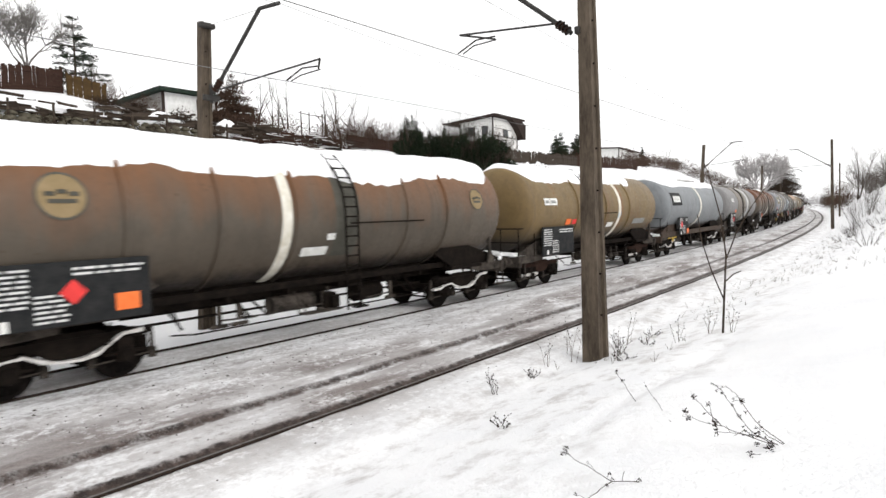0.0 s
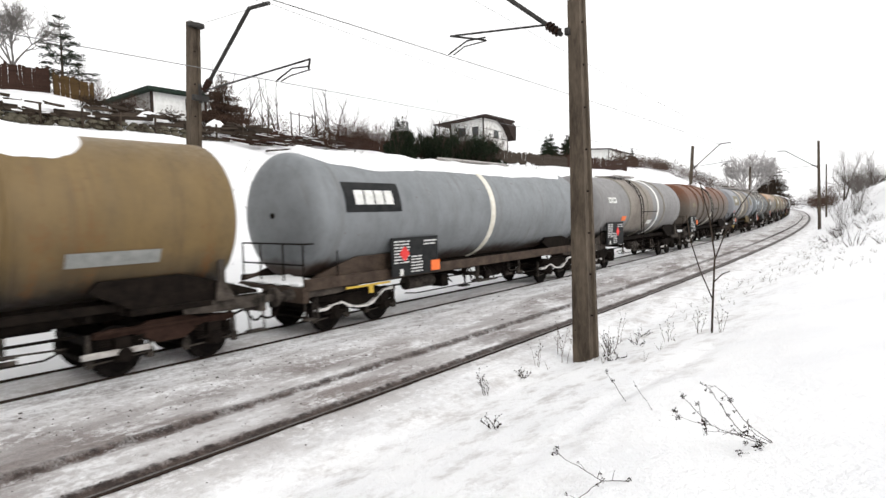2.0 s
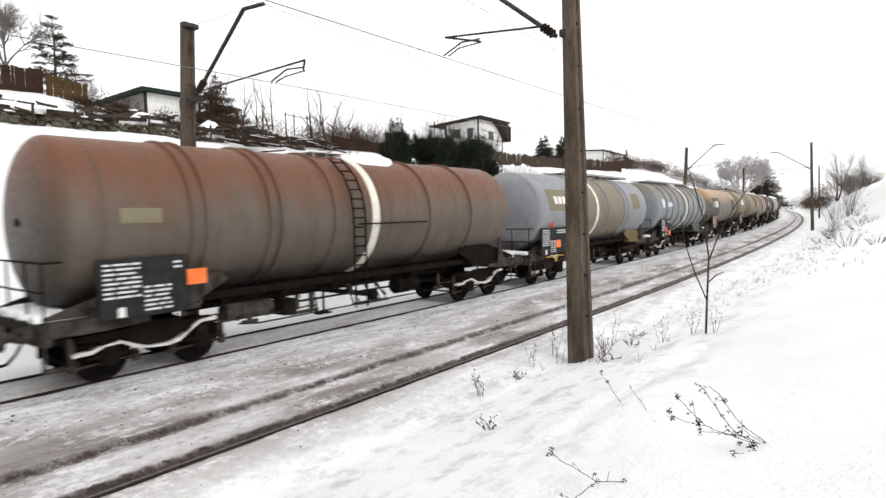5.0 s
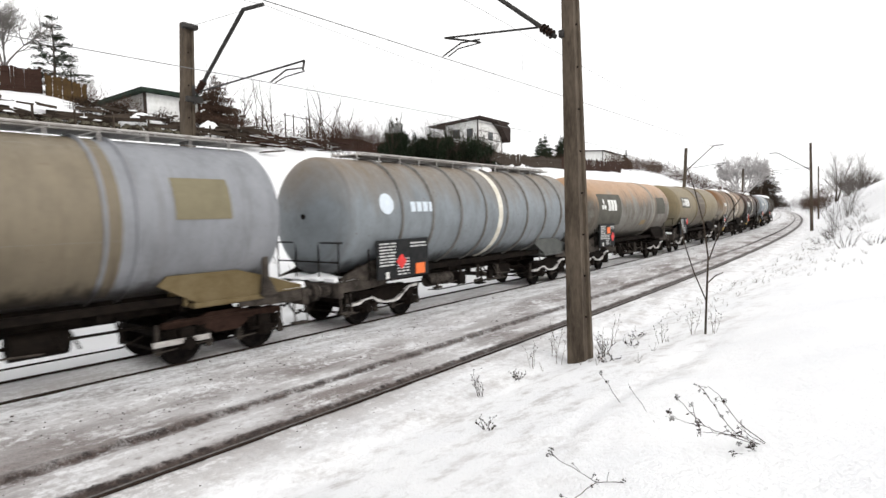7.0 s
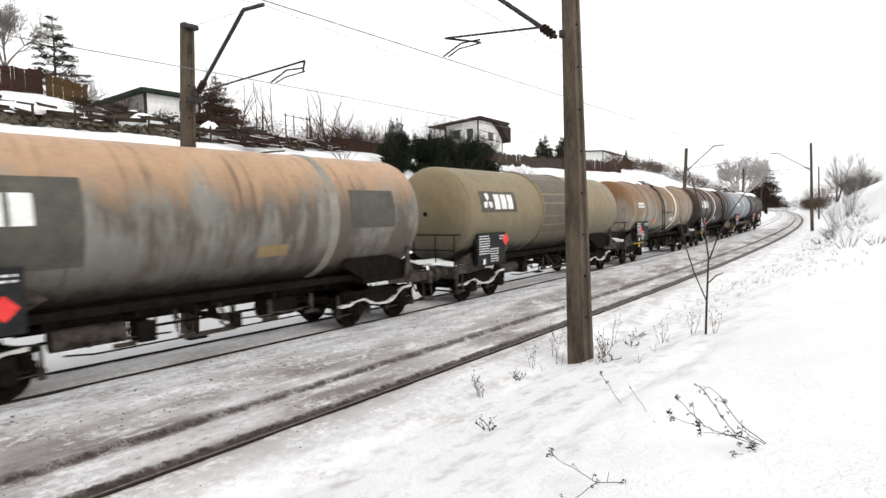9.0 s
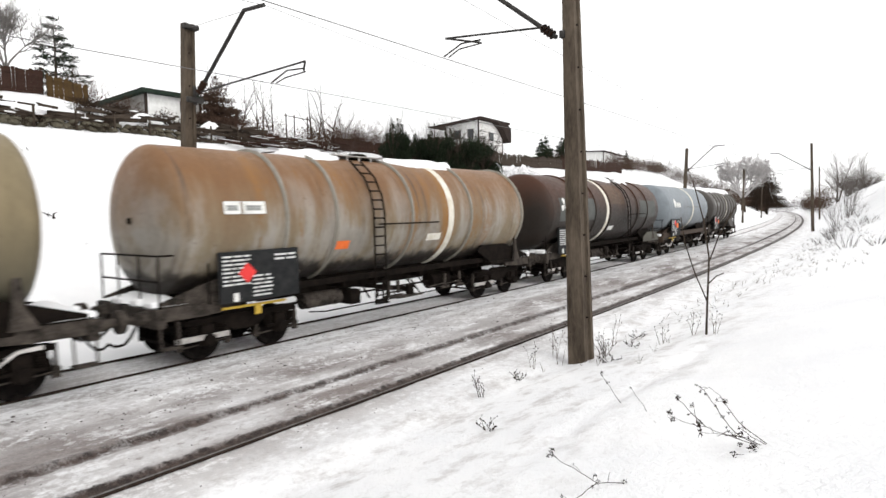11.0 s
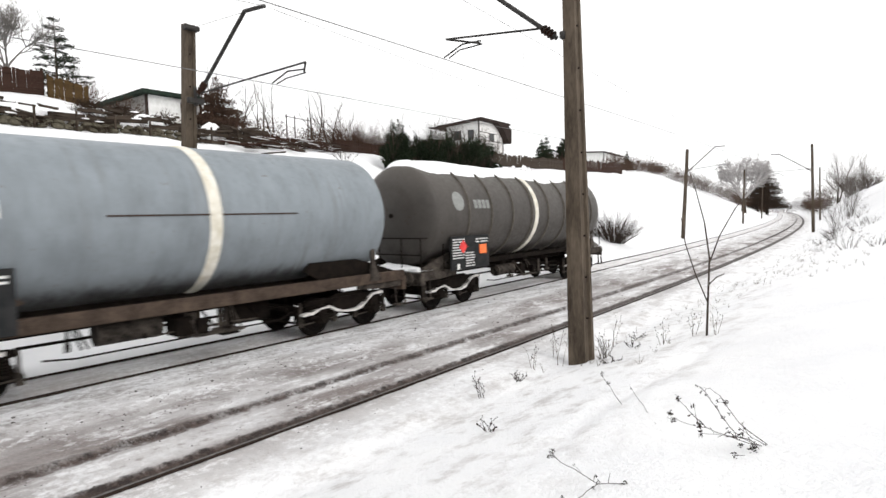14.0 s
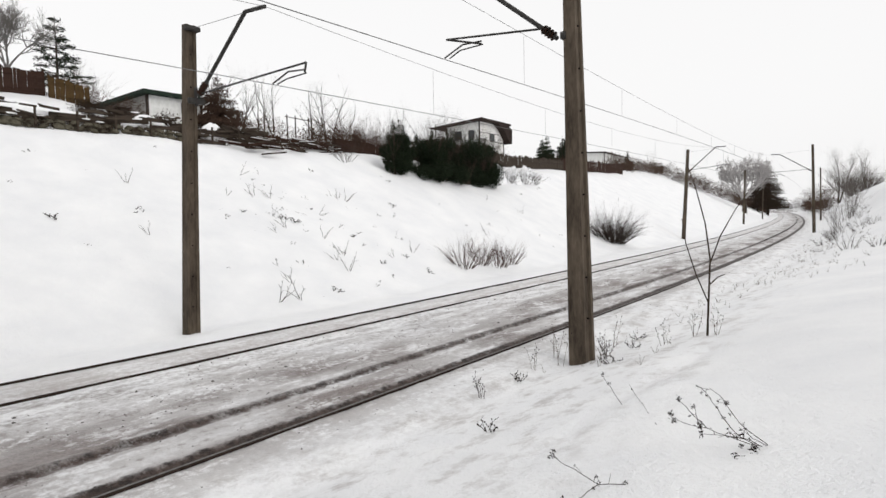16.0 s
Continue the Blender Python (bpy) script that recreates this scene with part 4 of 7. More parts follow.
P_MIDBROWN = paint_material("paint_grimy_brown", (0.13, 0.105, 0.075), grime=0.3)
PANEL_DARK = two_tone("panel_dark", (0.09, 0.086, 0.070), (0.155, 0.148, 0.122), 3, 0.6)
PANEL_TAN = two_tone("panel_tan", (0.25, 0.22, 0.14), (0.31, 0.27, 0.175), 3, 0.6)
PANEL_GREY = two_tone("panel_grey", (0.10, 0.105, 0.10), (0.155, 0.16, 0.15), 3, 0.6)
MARK_BLUE = two_tone("pale_blue_mark", (0.52, 0.58, 0.64), (0.66, 0.72, 0.77), 5, 0.6)
LOGO_TAN = two_tone("logo_tan", (0.33, 0.24, 0.12), (0.42, 0.31, 0.17), 3, 0.6)
RING_PALE = two_tone("ring_pale", (0.30, 0.27, 0.22), (0.42, 0.40, 0.35), 4, 0.6)
RING_GREY = two_tone("ring_grey", (0.17, 0.15, 0.13), (0.32, 0.32, 0.31), 4, 0.6)
RING_DARK = two_tone("ring_dark", (0.085, 0.076, 0.066), (0.19, 0.17, 0.145), 4, 0.6)
SILL_RUST = two_tone("sill_rust", (0.035, 0.024, 0.018), (0.13, 0.092, 0.068), 3, 0.7)
SADDLE_OCHRE = two_tone("saddle_ochre", (0.16, 0.115, 0.05), (0.24, 0.185, 0.10), 3, 0.7)


def label_pair(a, z):
    return [("label_plate", a, a + 0.055, z, z + 0.26, WHITE, "white label plate with worn lettering"),
            ("label_plate", a + 0.062, a + 0.14, z, z + 0.26, WHITE, "white label plate with worn lettering"),
            ("lettering", a + 0.008, a + 0.045, z + 0.07, z + 0.18, LABEL_GREY, ""), ("lettering", a + 0.072, a + 0.125, z + 0.07, z + 0.18, LABEL_GREY, "")]


WAGONS = [
    dict(seed=1, trim=0.12, pivots=(-114.02, -102.82), label="tank wagon with rusty tan paint, round mark and snow on top", paint=P_RUST_TAN, rings=[-0.64, -0.40, -0.15, 0.34, 0.57], ring_w=0.10,
         bands=[(-0.185, CREAM)], discs=[(-0.77, 0.40, 0.36, LOGO_TAN, "round tan mark with a dark rim"), (0.77, 0.36, 0.30, LOGO_TAN, "round tan mark")], ladder=0.05, snow=[(-0.99, 0.97, 62)],
         panels=[("label_plate", -0.12, -0.02, -0.95, -0.75, WHITE, "pale label plate"), ("dark_panel", 0.0, 0.10, -1.0, 1.2, PANEL_DARK, "dark sooty strip behind the ladder"), ("label_plate", -0.03, 0.0, -0.6, -0.45, WHITE, "small white label")], board_w=2.6, board=-1.4, plates=(("red", 1.35, 0.55), ("orange", 2.2, 0.3))),
    dict(seed=2, trim=0.30, pivots=(-97.69, -87.02), label="olive tan tank wagon with snow on top and a ladder", paint=P_OLIVE, rings=[-0.43, -0.03, 0.37], ring_w=0.10, bands=[(0.20, CREAM)], ladder=-0.25,
         snow=[(-0.97, 0.60, 52)], panels=label_pair(-0.83, 0.15) + [("hazard_plate", -0.57, -0.51, -0.62, -0.40, ORANGE, "orange hazard plate"), ("hazard_mark", -0.49, -0.44, -0.62, -0.42, RED, "red hazard mark"),
         ("label_plate", 0.03, 0.12, -0.85, -0.65, WHITE, "pale label plate"), ("blue_mark", 0.18, 0.22, -0.45, -0.2, BLUE, "blue field on the stripe"), ("label_plate", 0.48, 0.70, -0.80, -0.55, LABEL_GREY, "faded label plate")],
         plates=(), board=-0.7, board_w=2.6, frost=False, brown=True, rail_ends=(-1,)),
    dict(seed=3, trim=0.35, pivots=(-81.9, -70.47), front_paint=SILL_RUST, label="smooth blue-grey tank wagon with snow on top and rusty sill", paint=P_BLUEGREY, bands=[(0.01, CREAM)], snow=[(-0.95, 0.9, 42)], sill=True, sill_paint=SILL_RUST,
         panels=[("dark_panel", -0.87, -0.60, 0.05, 0.80, BOARD, "dark panel behind a brand mark")] + logo(-0.825, 0.42, 4, step=0.048, w=0.040, h=0.36), board=0.8, board_w=2.0, plates=(("red", 0.5, 0.62), ("orange", 1.85, 0.2)), yellow=True, catwalk=(-0.2, 0.35)),
    dict(seed=4, trim=0.55, pivots=(-65.42, -54.64), label="light grey tank wagon with rust-lined rings, ladder and white stripe", paint=P_GREY, rings=[-0.42, -0.03, 0.38], ring_w=0.10, ring_paint=RING_PALE, bands=[(0.23, WHITE)], ladder=-0.21,
         panels=label_pair(-0.82, 0.25) + [("middle_coat", -0.42, 0.10, -1.2, 1.5, P_BEIGE, "beige-stained middle of the tank"), ("blue_mark", 0.21, 0.25, -0.72, -0.5, BLUE, "blue field on the stripe"), ("label_plate", 0.02, 0.12, -0.9, -0.68, WHITE, "pale label plate"),
         ("hazard_plate", -0.57, -0.49, -0.62, -0.40, ORANGE, "orange hazard plate")], plates=(("red", 1.35, 0.6),), board=-0.7, frost=False, catwalk=(-0.35, 0.1), rail_ends=(-1,)),
    dict(seed=5, pivots=(-49.57, -38.3), label="rust brown tank wagon with grey lower half and rings", paint=P_RUST, rings=[-0.68, -0.64, -0.44, -0.40, -0.19, 0.30, 0.58], ring_w=0.08, bands=[(0.0, CREAM)], ladder=-0.10,
         board=-1.2, board_w=1.6, plates=(("orange", 1.8, 0.62),), snow=[(-0.05, 0.28, 30)], panels=[("faded_mark", -0.86, -0.76, -0.05, 0.22, PANEL_TAN, "faded tan mark")]),
    dict(seed=6, pivots=(-33.21, -23.03), label="pale blue-grey tank wagon with taupe middle and tan panel", paint=P_TWO, rings=[-0.41, -0.38, 0.05, 0.37, 0.45], ring_w=0.08, bands=[(-0.14, CREAM)], catwalk=(-0.35, 0.85),
         panels=[("middle_coat", -0.40, 0.41, -1.4, 1.55, P_TAUPE, "taupe coat over the tank's middle"), ("tan_panel", -0.86, -0.50, 0.0, 0.85, PANEL_TAN, "tan panel behind a brand mark"), ("tan_panel", 0.55, 0.72, 0.0, 0.80, PANEL_TAN, "tan panel")]
         + logo(-0.79, 0.42, 3, step=0.056, w=0.04, h=0.30), plates=(("orange", 1.45, 0.4),), board=-1.5, discs=[(-0.81, -0.58, 0.15, RED, "red hazard mark")], brown=True, saddle_paint=SADDLE_OCHRE, frost=False, board_w=2.5, yellow=True),
    dict(seed=7, nose=0.15, trim=0.22, pivots=(-17.99, -8.01), label="blue tank wagon with eight rings and a pale stripe", paint=P_BLUE, rings=EIGHT, ring_w=0.08, ring_paint=RING_GREY, bands=[(0.05, CREAM)], catwalk=(-0.8, 0.8), snow=[(0.02, 0.3, 20)],
         discs=[(-0.80, 0.30, 0.28, MARK_BLUE, "pale blue round mark")], panels=logo(-0.655, 0.22, 4, MARK_BLUE, step=0.040, w=0.030, h=0.28), plates=(("red", 0.95, 0.45), ("orange", 1.75, 0.2)), saddle_paint=PANEL_GREY),
    dict(seed=8, trim=0.38, pivots=(-2.83, 6.74), label="mottled orange and grey tank wagon with dark panel", paint=P_MOTTLED, bands=[(0.42, RING_PALE)], panels=[("dark_panel", -0.88, -0.42, -0.75, 0.75, PANEL_DARK, "dark panel behind a brand mark"),
         ("dark_panel", 0.50, 0.74, -0.3, 0.65, PANEL_DARK, "dark square panel"), ("label_plate", 0.10, 0.22, -0.85, -0.6, LOGO_TAN, "faded label plate")] + logo(-0.70, 0.22, 3, step=0.06, w=0.048, h=0.52),
         discs=[(-0.79, 0.22, 0.24, WHITE, "pale three-lobed mark")], plates=(("orange", 1.1, 0.75), ("red", 1.65, 0.42)), board_w=1.95, rail_ends=(-1,)),
    dict(seed=9, pivots=(11.99, 22.4), label="olive tan tank wagon with a dark middle seam", paint=P_TAN, rings=[-0.24, 0.20], ring_w=0.10, panels=[("middle_coat", -0.22, 0.18, -1.5, 1.55, P_MIDBROWN, "brown grimy middle of the tank"), ("dark_panel", -0.86, -0.53, 0.02, 0.72, PANEL_DARK, "dark panel behind a brand mark")]
         + logo(-0.74, 0.37, 3, step=0.062, w=0.048, h=0.50), discs=[(-0.80, 0.37, 0.24, WHITE, "pale three-lobed mark")], plates=(("red", 1.75, 0.8),), board=-1.05, board_w=1.75, frost=True),
    dict(seed=10, trim=0.52, pivots=(27.5, 37.95), label="silver tank wagon stained with orange rust, with a ladder", paint=P_SILVER, rings=[-0.62, -0.41, -0.01, 0.40, 0.85], ring_w=0.11, ring_paint=RING_PALE, bands=[(0.25, CREAM)], ladder=-0.22,
         panels=label_pair(-0.84, 0.1) + [("hazard_plate", -0.41, -0.34, -0.8, -0.6, ORANGE, "orange hazard plate"), ("label_plate", 0.10, 0.19, -0.75, -0.55, CREAM, "pale label plate")], plates=(("red", 0.65, 0.6),),
         board_w=2.0, snow=[(-0.5, -0.2, 24), (0.02, 0.5, 28)], frost=False, rail_ends=(-1,), yellow=True),
    dict(seed=11, nose=0.45, pivots=(43.32, 54.33), label="dark brown tank wagon with grey panels and a cream stripe", paint=P_BROWN, rings=[-0.68, -0.42, -0.17, 0.38, 0.60], ring_w=0.10, bands=[(-0.21, CREAM)], ladder=0.15,
         panels=[("grey_panel", -0.93, -0.69, -0.40, 0.55, PANEL_GREY, "grey panel behind a brand mark"), ("grey_panel", -0.67, -0.43, -0.40, 0.55, PANEL_GREY, "grey panel"), ("rust_strip", -0.16, 0.12, 0.30, 1.25, P_RUSTSTRIP, "rusty strip round the hatch"), ("grey_panel", 0.44, 0.80, -0.4, 0.5, PANEL_GREY, "grey panel"),
         ("label_plate", -0.14, -0.05, -0.95, -0.75, WHITE, "pale label plate")] + logo(-0.80, 0.25, 3, step=0.072, w=0.055, h=0.56), discs=[(-0.88, 0.25, 0.25, WHITE, "pale three-lobed mark")],
         tail_plate=PANEL_DARK, plates=(("red", 1.35, 0.66), ("orange", 1.35, 0.28)), board=-1.4, board_w=1.9, snow=[(0.0, 0.25, 30), (0.3, 0.55, 34)], frost=False, yellow=True),
    dict(seed=12, trim=0.58, pivots=(59.45, 68.11), front_paint=SILL_RUST, label="smooth pale blue tank wagon with a pale stripe", paint=P_PALEBLUE, bands=[(0.065, CREAM)], sill=True, sill_paint=SILL_RUST, discs=[(-0.73, 0.35, 0.28, WHITE, "pale round mark")],
         panels=logo(-0.67, 0.25, 3, step=0.055, w=0.042, h=0.30) + [("seam_mark", -0.27, 0.39, 0.10, 0.13, P_BROWN, "thin dark seam line")], plates=(("red", 0.82, 0.82), ("orange", 1.33, 0.66)), yellow=True, rail_ends=(-1,)),
    dict(seed=13, trim=0.55, saddle_paint=P_DARK, pivots=(72.89, 82.6), label="dark grey tank wagon with eight rings and snow patches", paint=P_DARK, rings=EIGHT, ring_w=0.08, ring_paint=RING_DARK, bands=[(-0.03, CREAM)], snow=[(-0.98, 0.95, 40)],
         discs=[(-0.79, 0.42, 0.30, LABEL_GREY, "pale grey round mark")], panels=logo(-0.665, 0.33, 4, LABEL_GREY, step=0.036, w=0.027, h=0.28), plates=(("red", 0.63, 0.72), ("orange", 1.76, 0.60)), rail_ends=(-1, 1)),
]
TRAIN = [wagon(w) for w in WAGONS]

# ---- overhead line ----
CONCRETE = two_tone("weathered_concrete", (0.050, 0.038, 0.028), (0.190, 0.150, 0.112), 3.5, 0.9, stretch=(1, 1, 0.25), relief=0.5, dist=0.02)
GALV = two_tone("dull_galvanised", (0.045, 0.042, 0.04), (0.10, 0.095, 0.09), 8, 0.65, 0.4)
INSUL = two_tone("brown_insulator", (0.03, 0.018, 0.014), (0.06, 0.03, 0.02), 9, 0.35)
WIRE = two_tone("line_wire", (0.16, 0.16, 0.16), (0.30, 0.30, 0.30), 8, 0.6, 0.3)


def pole_mesh(h, w0, w1, d0, d1):
    """Tapered concrete pole with a recessed web on its broad sides."""
    bm = bmesh.new()
    secs = []
    for t in np.linspace(0, 1, 12):
        w, d, z = w0 + (w1 - w0) * t, d0 + (d1 - d0) * t, -0.6 + (h + 0.6) * t
        f, rec = w * 0.24, d * 0.16
        pts = [(-w / 2, -d / 2), (-w / 2 + f, -d / 2), (-w / 2 + f + 0.02, -d / 2 + rec), (w / 2 - f - 0.02, -d / 2 + rec), (w / 2 - f, -d / 2), (w / 2, -d / 2),
               (w / 2, d / 2), (w / 2 - f, d / 2), (w / 2 - f - 0.02, d / 2 - rec), (-w / 2 + f + 0.02, d / 2 - rec), (-w / 2 + f, d / 2), (-w / 2, d / 2)]
        secs.append([bm.verts.new((x, y, z)) for x, y in pts])
    for a, b in zip(secs, secs[1:]):
        for i in range(12):
            j = (i + 1) % 12
            bm.faces.new((a[i], a[j], b[j], b[i]))
    bm.faces.new(secs[-1])
    return bm


def line_pole(s, off, z0, h, w0, w1, lean, arms, label):
    """arms: the bracket drawn in the plane across the track, as (offset, height) points measured from the pole's foot."""
    side = 1 if off > 0 else -1
    root = thing("catenary_pole", label, "catenary pole", "poles of the overhead line", place(s, off, z0))
    pole = part("pole", pole_mesh(h, w0, w1, w0 * 0.8, w1 * 0.8), CONCRETE, root, m=pose(0, 0, 0, lean, 0, 0), flat=True)
    for z in np.arange(0.9, h - 0.5, 0.82):
        bm = bmesh.new()
        w = w0 + (w1 - w0) * (z + 0.6) / (h + 0.6)
        tube(bm, (-0.02, -w * 0.41, z), (0.02, w * 0.41, z), 0.018, 0.018, 6)
        part("step_hole", bm, STEEL_DARK, pole)
    return root, pole


def bracket(root, p):
    """p: named (y, z) points in the pole's own frame."""
    bm = bmesh.new()
    box(bm, -0.22, p["brk"][0] - 0.05, p["brk"][1] - 0.07, 0.22, p["brk"][0] + 0.05, p["brk"][1] + 0.07, 0.01)
    y, z = p["brk"]
    tube(bm, (0, y, z - 0.12), (0, y, z + 0.35), 0.05)
    part("clamp", bm, GALV, root)
    bm = bmesh.new()
    (ya, za), (yb, zb), (yc, zc) = p["foot"], p["elbow"], p["tip"]
    pipe(bm, [(0, ya, za), (0, yb, zb), (0, yc, zc)], 0.047, 8)
    part("bracket_tube", bm, GALV, root, "slanting bracket tube")
    bm = bmesh.new()
    n = 4
    for i in range(n):
        t = 0.04 + 0.035 * i
        q = Vector((0, ya + (yb - ya) * t, za + (zb - za) * t))
        e = Vector((0, ya + (yb - ya) * (t + 0.02), za + (zb - za) * (t + 0.02)))
        tube(bm, q, e, 0.10, 0.06, 10)
    part("insulator", bm, INSUL, root)
    bm = bmesh.new()
    tube(bm, (0, *p["rod0"]), (0, *p["rod1"]), 0.023, 0.023, 8)
    tube(bm, (0, *p["rod1"]), (0, *p["drop"]), 0.026, 0.022, 6)
    part("register_tube", bm, GALV, root)
    bm = bmesh.new()
    yd, zd = p["drop"]
    yr, zr = p["reg"]
    pipe(bm, [(0, yd, zd + 0.06), (0, (yd + yr) / 2, (zd + zr) / 2 + 0.14), (0, yr, zr)], 0.018)
    pipe(bm, [(0.05, yd, zd), (0.05, (yd * 0.4 + yr * 0.6), zd - 0.02), (0.05, yr + 0.1 * (1 if yd > yr else -1), zr - 0.02)], 0.015)
    part("steady_arm", bm, GALV, root)
    bm = bmesh.new()
    tube(bm, (0, *p["stay0"]), (0, yc, zc), 0.006)
    part("stay_wire", bm, WIRE, root)
    bm = bmesh.new()
    box(bm, -0.2, p["stay0"][0] - 0.09, p["stay0"][1] - 0.06, 0.2, p["stay0"][0] + 0.09, p["stay0"][1] + 0.06, 0.02)
    part("top_clamp", bm, GALV, root)


FAR_S, FAR_OFF = -9.25, 5.15
NEAR_S, NEAR_OFF = -6.6, -4.93
far_pole, _ = line_pole(FAR_S, FAR_OFF, -0.25, 8.2, 0.37, 0.27, 4.0, None, "weathered concrete catenary pole with bracket, beside the far track")
bracket(far_pole, {k: (o - FAR_OFF, z + 0.25) for k, (o, z) in dict(brk=(4.38, 5.98), foot=(4.25, 6.1), elbow=(2.13, 7.73), tip=(1.38, 7.68), rod0=(4.2, 6.14), rod1=(0.04, 6.22), drop=(0.10, 6.02), reg=(1.2, 5.95), stay0=(4.45, 7.82)).items()})
near_pole, _ = line_pole(NEAR_S, NEAR_OFF, -0.07, 8.2, 0.465, 0.28, -1.3, None, "tall weathered concrete catenary pole in the snow, beside the near track")
bracket(near_pole, {k: (o - NEAR_OFF, z + 0.07) for k, (o, z) in dict(brk=(-4.66, 6.40), foot=(-4.45, 6.42), elbow=(-2.5, 7.98), tip=(-1.8, 7.95), rod0=(-4.3, 6.66), rod1=(-1.68, 6.93), drop=(-2.63, 6.66), reg=(-1.62, 6.53), stay0=(-4.6, 7.95)).items()})

P4 = (45.8, 5.85)
P3 = (64.0, -4.95)
far_pole_b, _ = line_pole(*P4, -0.2, 9.2, 0.42, 0.30, 2.5, None, "weathered concrete catenary pole farther along, beside the far track")
bracket(far_pole_b, {k: (y, z + 0.2) for k, (y, z) in dict(brk=(-0.35, 6.6), foot=(-0.42, 6.7), elbow=(-3.0, 9.05), tip=(-3.9, 9.05), rod0=(-0.5, 6.9), rod1=(-4.0, 7.3), drop=(-3.6, 7.0), reg=(-2.9, 6.75), stay0=(-0.35, 8.7)).items()})
near_pole_b, _ = line_pole(*P3, -0.15, 10.4, 0.44, 0.32, -1.5, None, "tall weathered concrete catenary pole farther along, beside the near track")
bracket(near_pole_b, {k: (y, z + 0.15) for k, (y, z) in dict(brk=(0.2, 7.0), foot=(0.25, 7.1), elbow=(3.6, 9.3), tip=(4.5, 9.35), rod0=(0.3, 7.4), rod1=(4.3, 7.2), drop=(3.9, 6.95), reg=(3.1, 6.7), stay0=(0.2, 9.6)).items()})
for s, o, h in ((102.0, 6.3, 10.0), (124.0, -5.9, 11.0), (160.0, 6.2, 10.0), (185.0, -5.8, 10.5), (-66.0, 5.2, 8.4), (-63.0, -4.95, 8.4)):
    line_pole(s, o, -0.2, h, 0.42, 0.30, 1.0 if o > 0 else -1.0, None, "distant concrete catenary pole beside the track")


def wire(name, pts, sag, r, label):
    """A wire through support points (s, off, z), hanging by sag between them."""
    bm = bmesh.new()
    last = None
    for a, b in zip(pts, pts[1:]):
        for i in range(25 if b is pts[-1] else 24):
            t = i / 24
            s, o = a[0] + (b[0] - a[0]) * t, a[1] + (b[1] - a[1]) * t
            z = a[2] + (b[2] - a[2]) * t - sag * 4 * t * (1 - t)
            row = [bm.verts.new(at(s, o + r * math.cos(k * 1.2566), z + r * math.sin(k * 1.2566))) for k in range(5)]
            if last:
                for k in range(5):
                    bm.faces.new((last[k], last[(k + 1) % 5], row[(k + 1) % 5], row[k]))
            last = row
    tagged(part(name, bm, WIRE), label, "overhead wire", "wires of the overhead line")


wire("contact_wire", [(-66, 2.6, 5.9), (FAR_S, 1.2, 5.93), (45.8, 2.9, 6.75), (102, 2.4, 6.6)], 0.03, 0.009, "dark copper contact wire over the far track")
wire("contact_wire", [(-63, -2.2, 6.4), (NEAR_S, -1.62, 6.5), (64, -1.9, 6.7), (124, -2.4, 6.7)], 0.03, 0.010, "dark copper contact wire over the near track")
wire("carrier_wire", [(-66, 2.4, 7.7), (FAR_S, 1.38, 7.68), (45.8, 1.95, 9.05), (102, 2.4, 9.0)], 1.1, 0.006, "thin grey carrier wire slung over the far track")
wire("carrier_wire", [(-63, -2.2, 7.9), (NEAR_S, -1.8, 7.95), (64, -0.5, 9.3), (124, -2.4, 9.0)], 1.1, 0.006, "thin grey carrier wire slung over the near track")
for s in np.arange(-18, 44, 7.5):
    for o, low, ends in ((1.55, 5.98, (FAR_S, 45.8, 7.68, 9.05)), (-1.65, 6.52, (NEAR_S, 64, 7.95, 9.3))):
        t = (s - ends[0]) / (ends[1] - ends[0])
        if 0.03 < t < 0.97:
            bm = bmesh.new()
            top = ends[2] + (ends[3] - ends[2]) * t - 4.4 * t * (1 - t)
            lowz = low + (0.8 if o > 0 else 0.2) * t
            if top > lowz + 0.1:
                tube(bm, at(s, o, lowz), at(s, o, top), 0.004, 0.004, 4)
                tagged(part("dropper", bm, WIRE), "thin dropper wire between carrier and contact wire", "overhead wire", "droppers of the overhead line")
            else:
                bm.free()
# ---- plants ----
TWIG = two_tone("bare_twigs", (0.05, 0.038, 0.032), (0.13, 0.105, 0.09), 6, 0.85)
TWIG_DARK = two_tone("dark_twigs", (0.025, 0.018, 0.015), (0.085, 0.065, 0.055), 6, 0.85)
TWIG_RED = two_tone("reddish_twigs", (0.055, 0.028, 0.022), (0.13, 0.07, 0.05), 6, 0.85)
TWIG_FROST = two_tone("hoar_frost_twigs", (0.24, 0.225, 0.22), (0.52, 0.505, 0.50), 3, 0.85)
TWIG_PALE = two_tone("frosty_twigs", (0.16, 0.145, 0.135), (0.34, 0.32, 0.30), 6, 0.85)
BARK = two_tone("bark", (0.035, 0.026, 0.02), (0.10, 0.075, 0.055), 7, 0.9, stretch=(1, 1, 0.3), relief=0.6, dist=0.02)
NEEDLE = two_tone("dark_needles", (0.010, 0.017, 0.010), (0.04, 0.055, 0.03), 5, 0.7)
NEEDLE_DARKBROWN = two_tone("brown_black_needles", (0.022, 0.016, 0.012), (0.075, 0.052, 0.038), 4, 0.8)
NEEDLE_BROWN = two_tone("brown_needles", (0.045, 0.026, 0.018), (0.125, 0.075, 0.05), 5, 0.8)
STRAW = two_tone("dry_straw", (0.10, 0.075, 0.05), (0.24, 0.19, 0.13), 8, 0.8)
SEED = two_tone("seed_head", (0.02, 0.014, 0.011), (0.06, 0.045, 0.035), 12, 0.9)


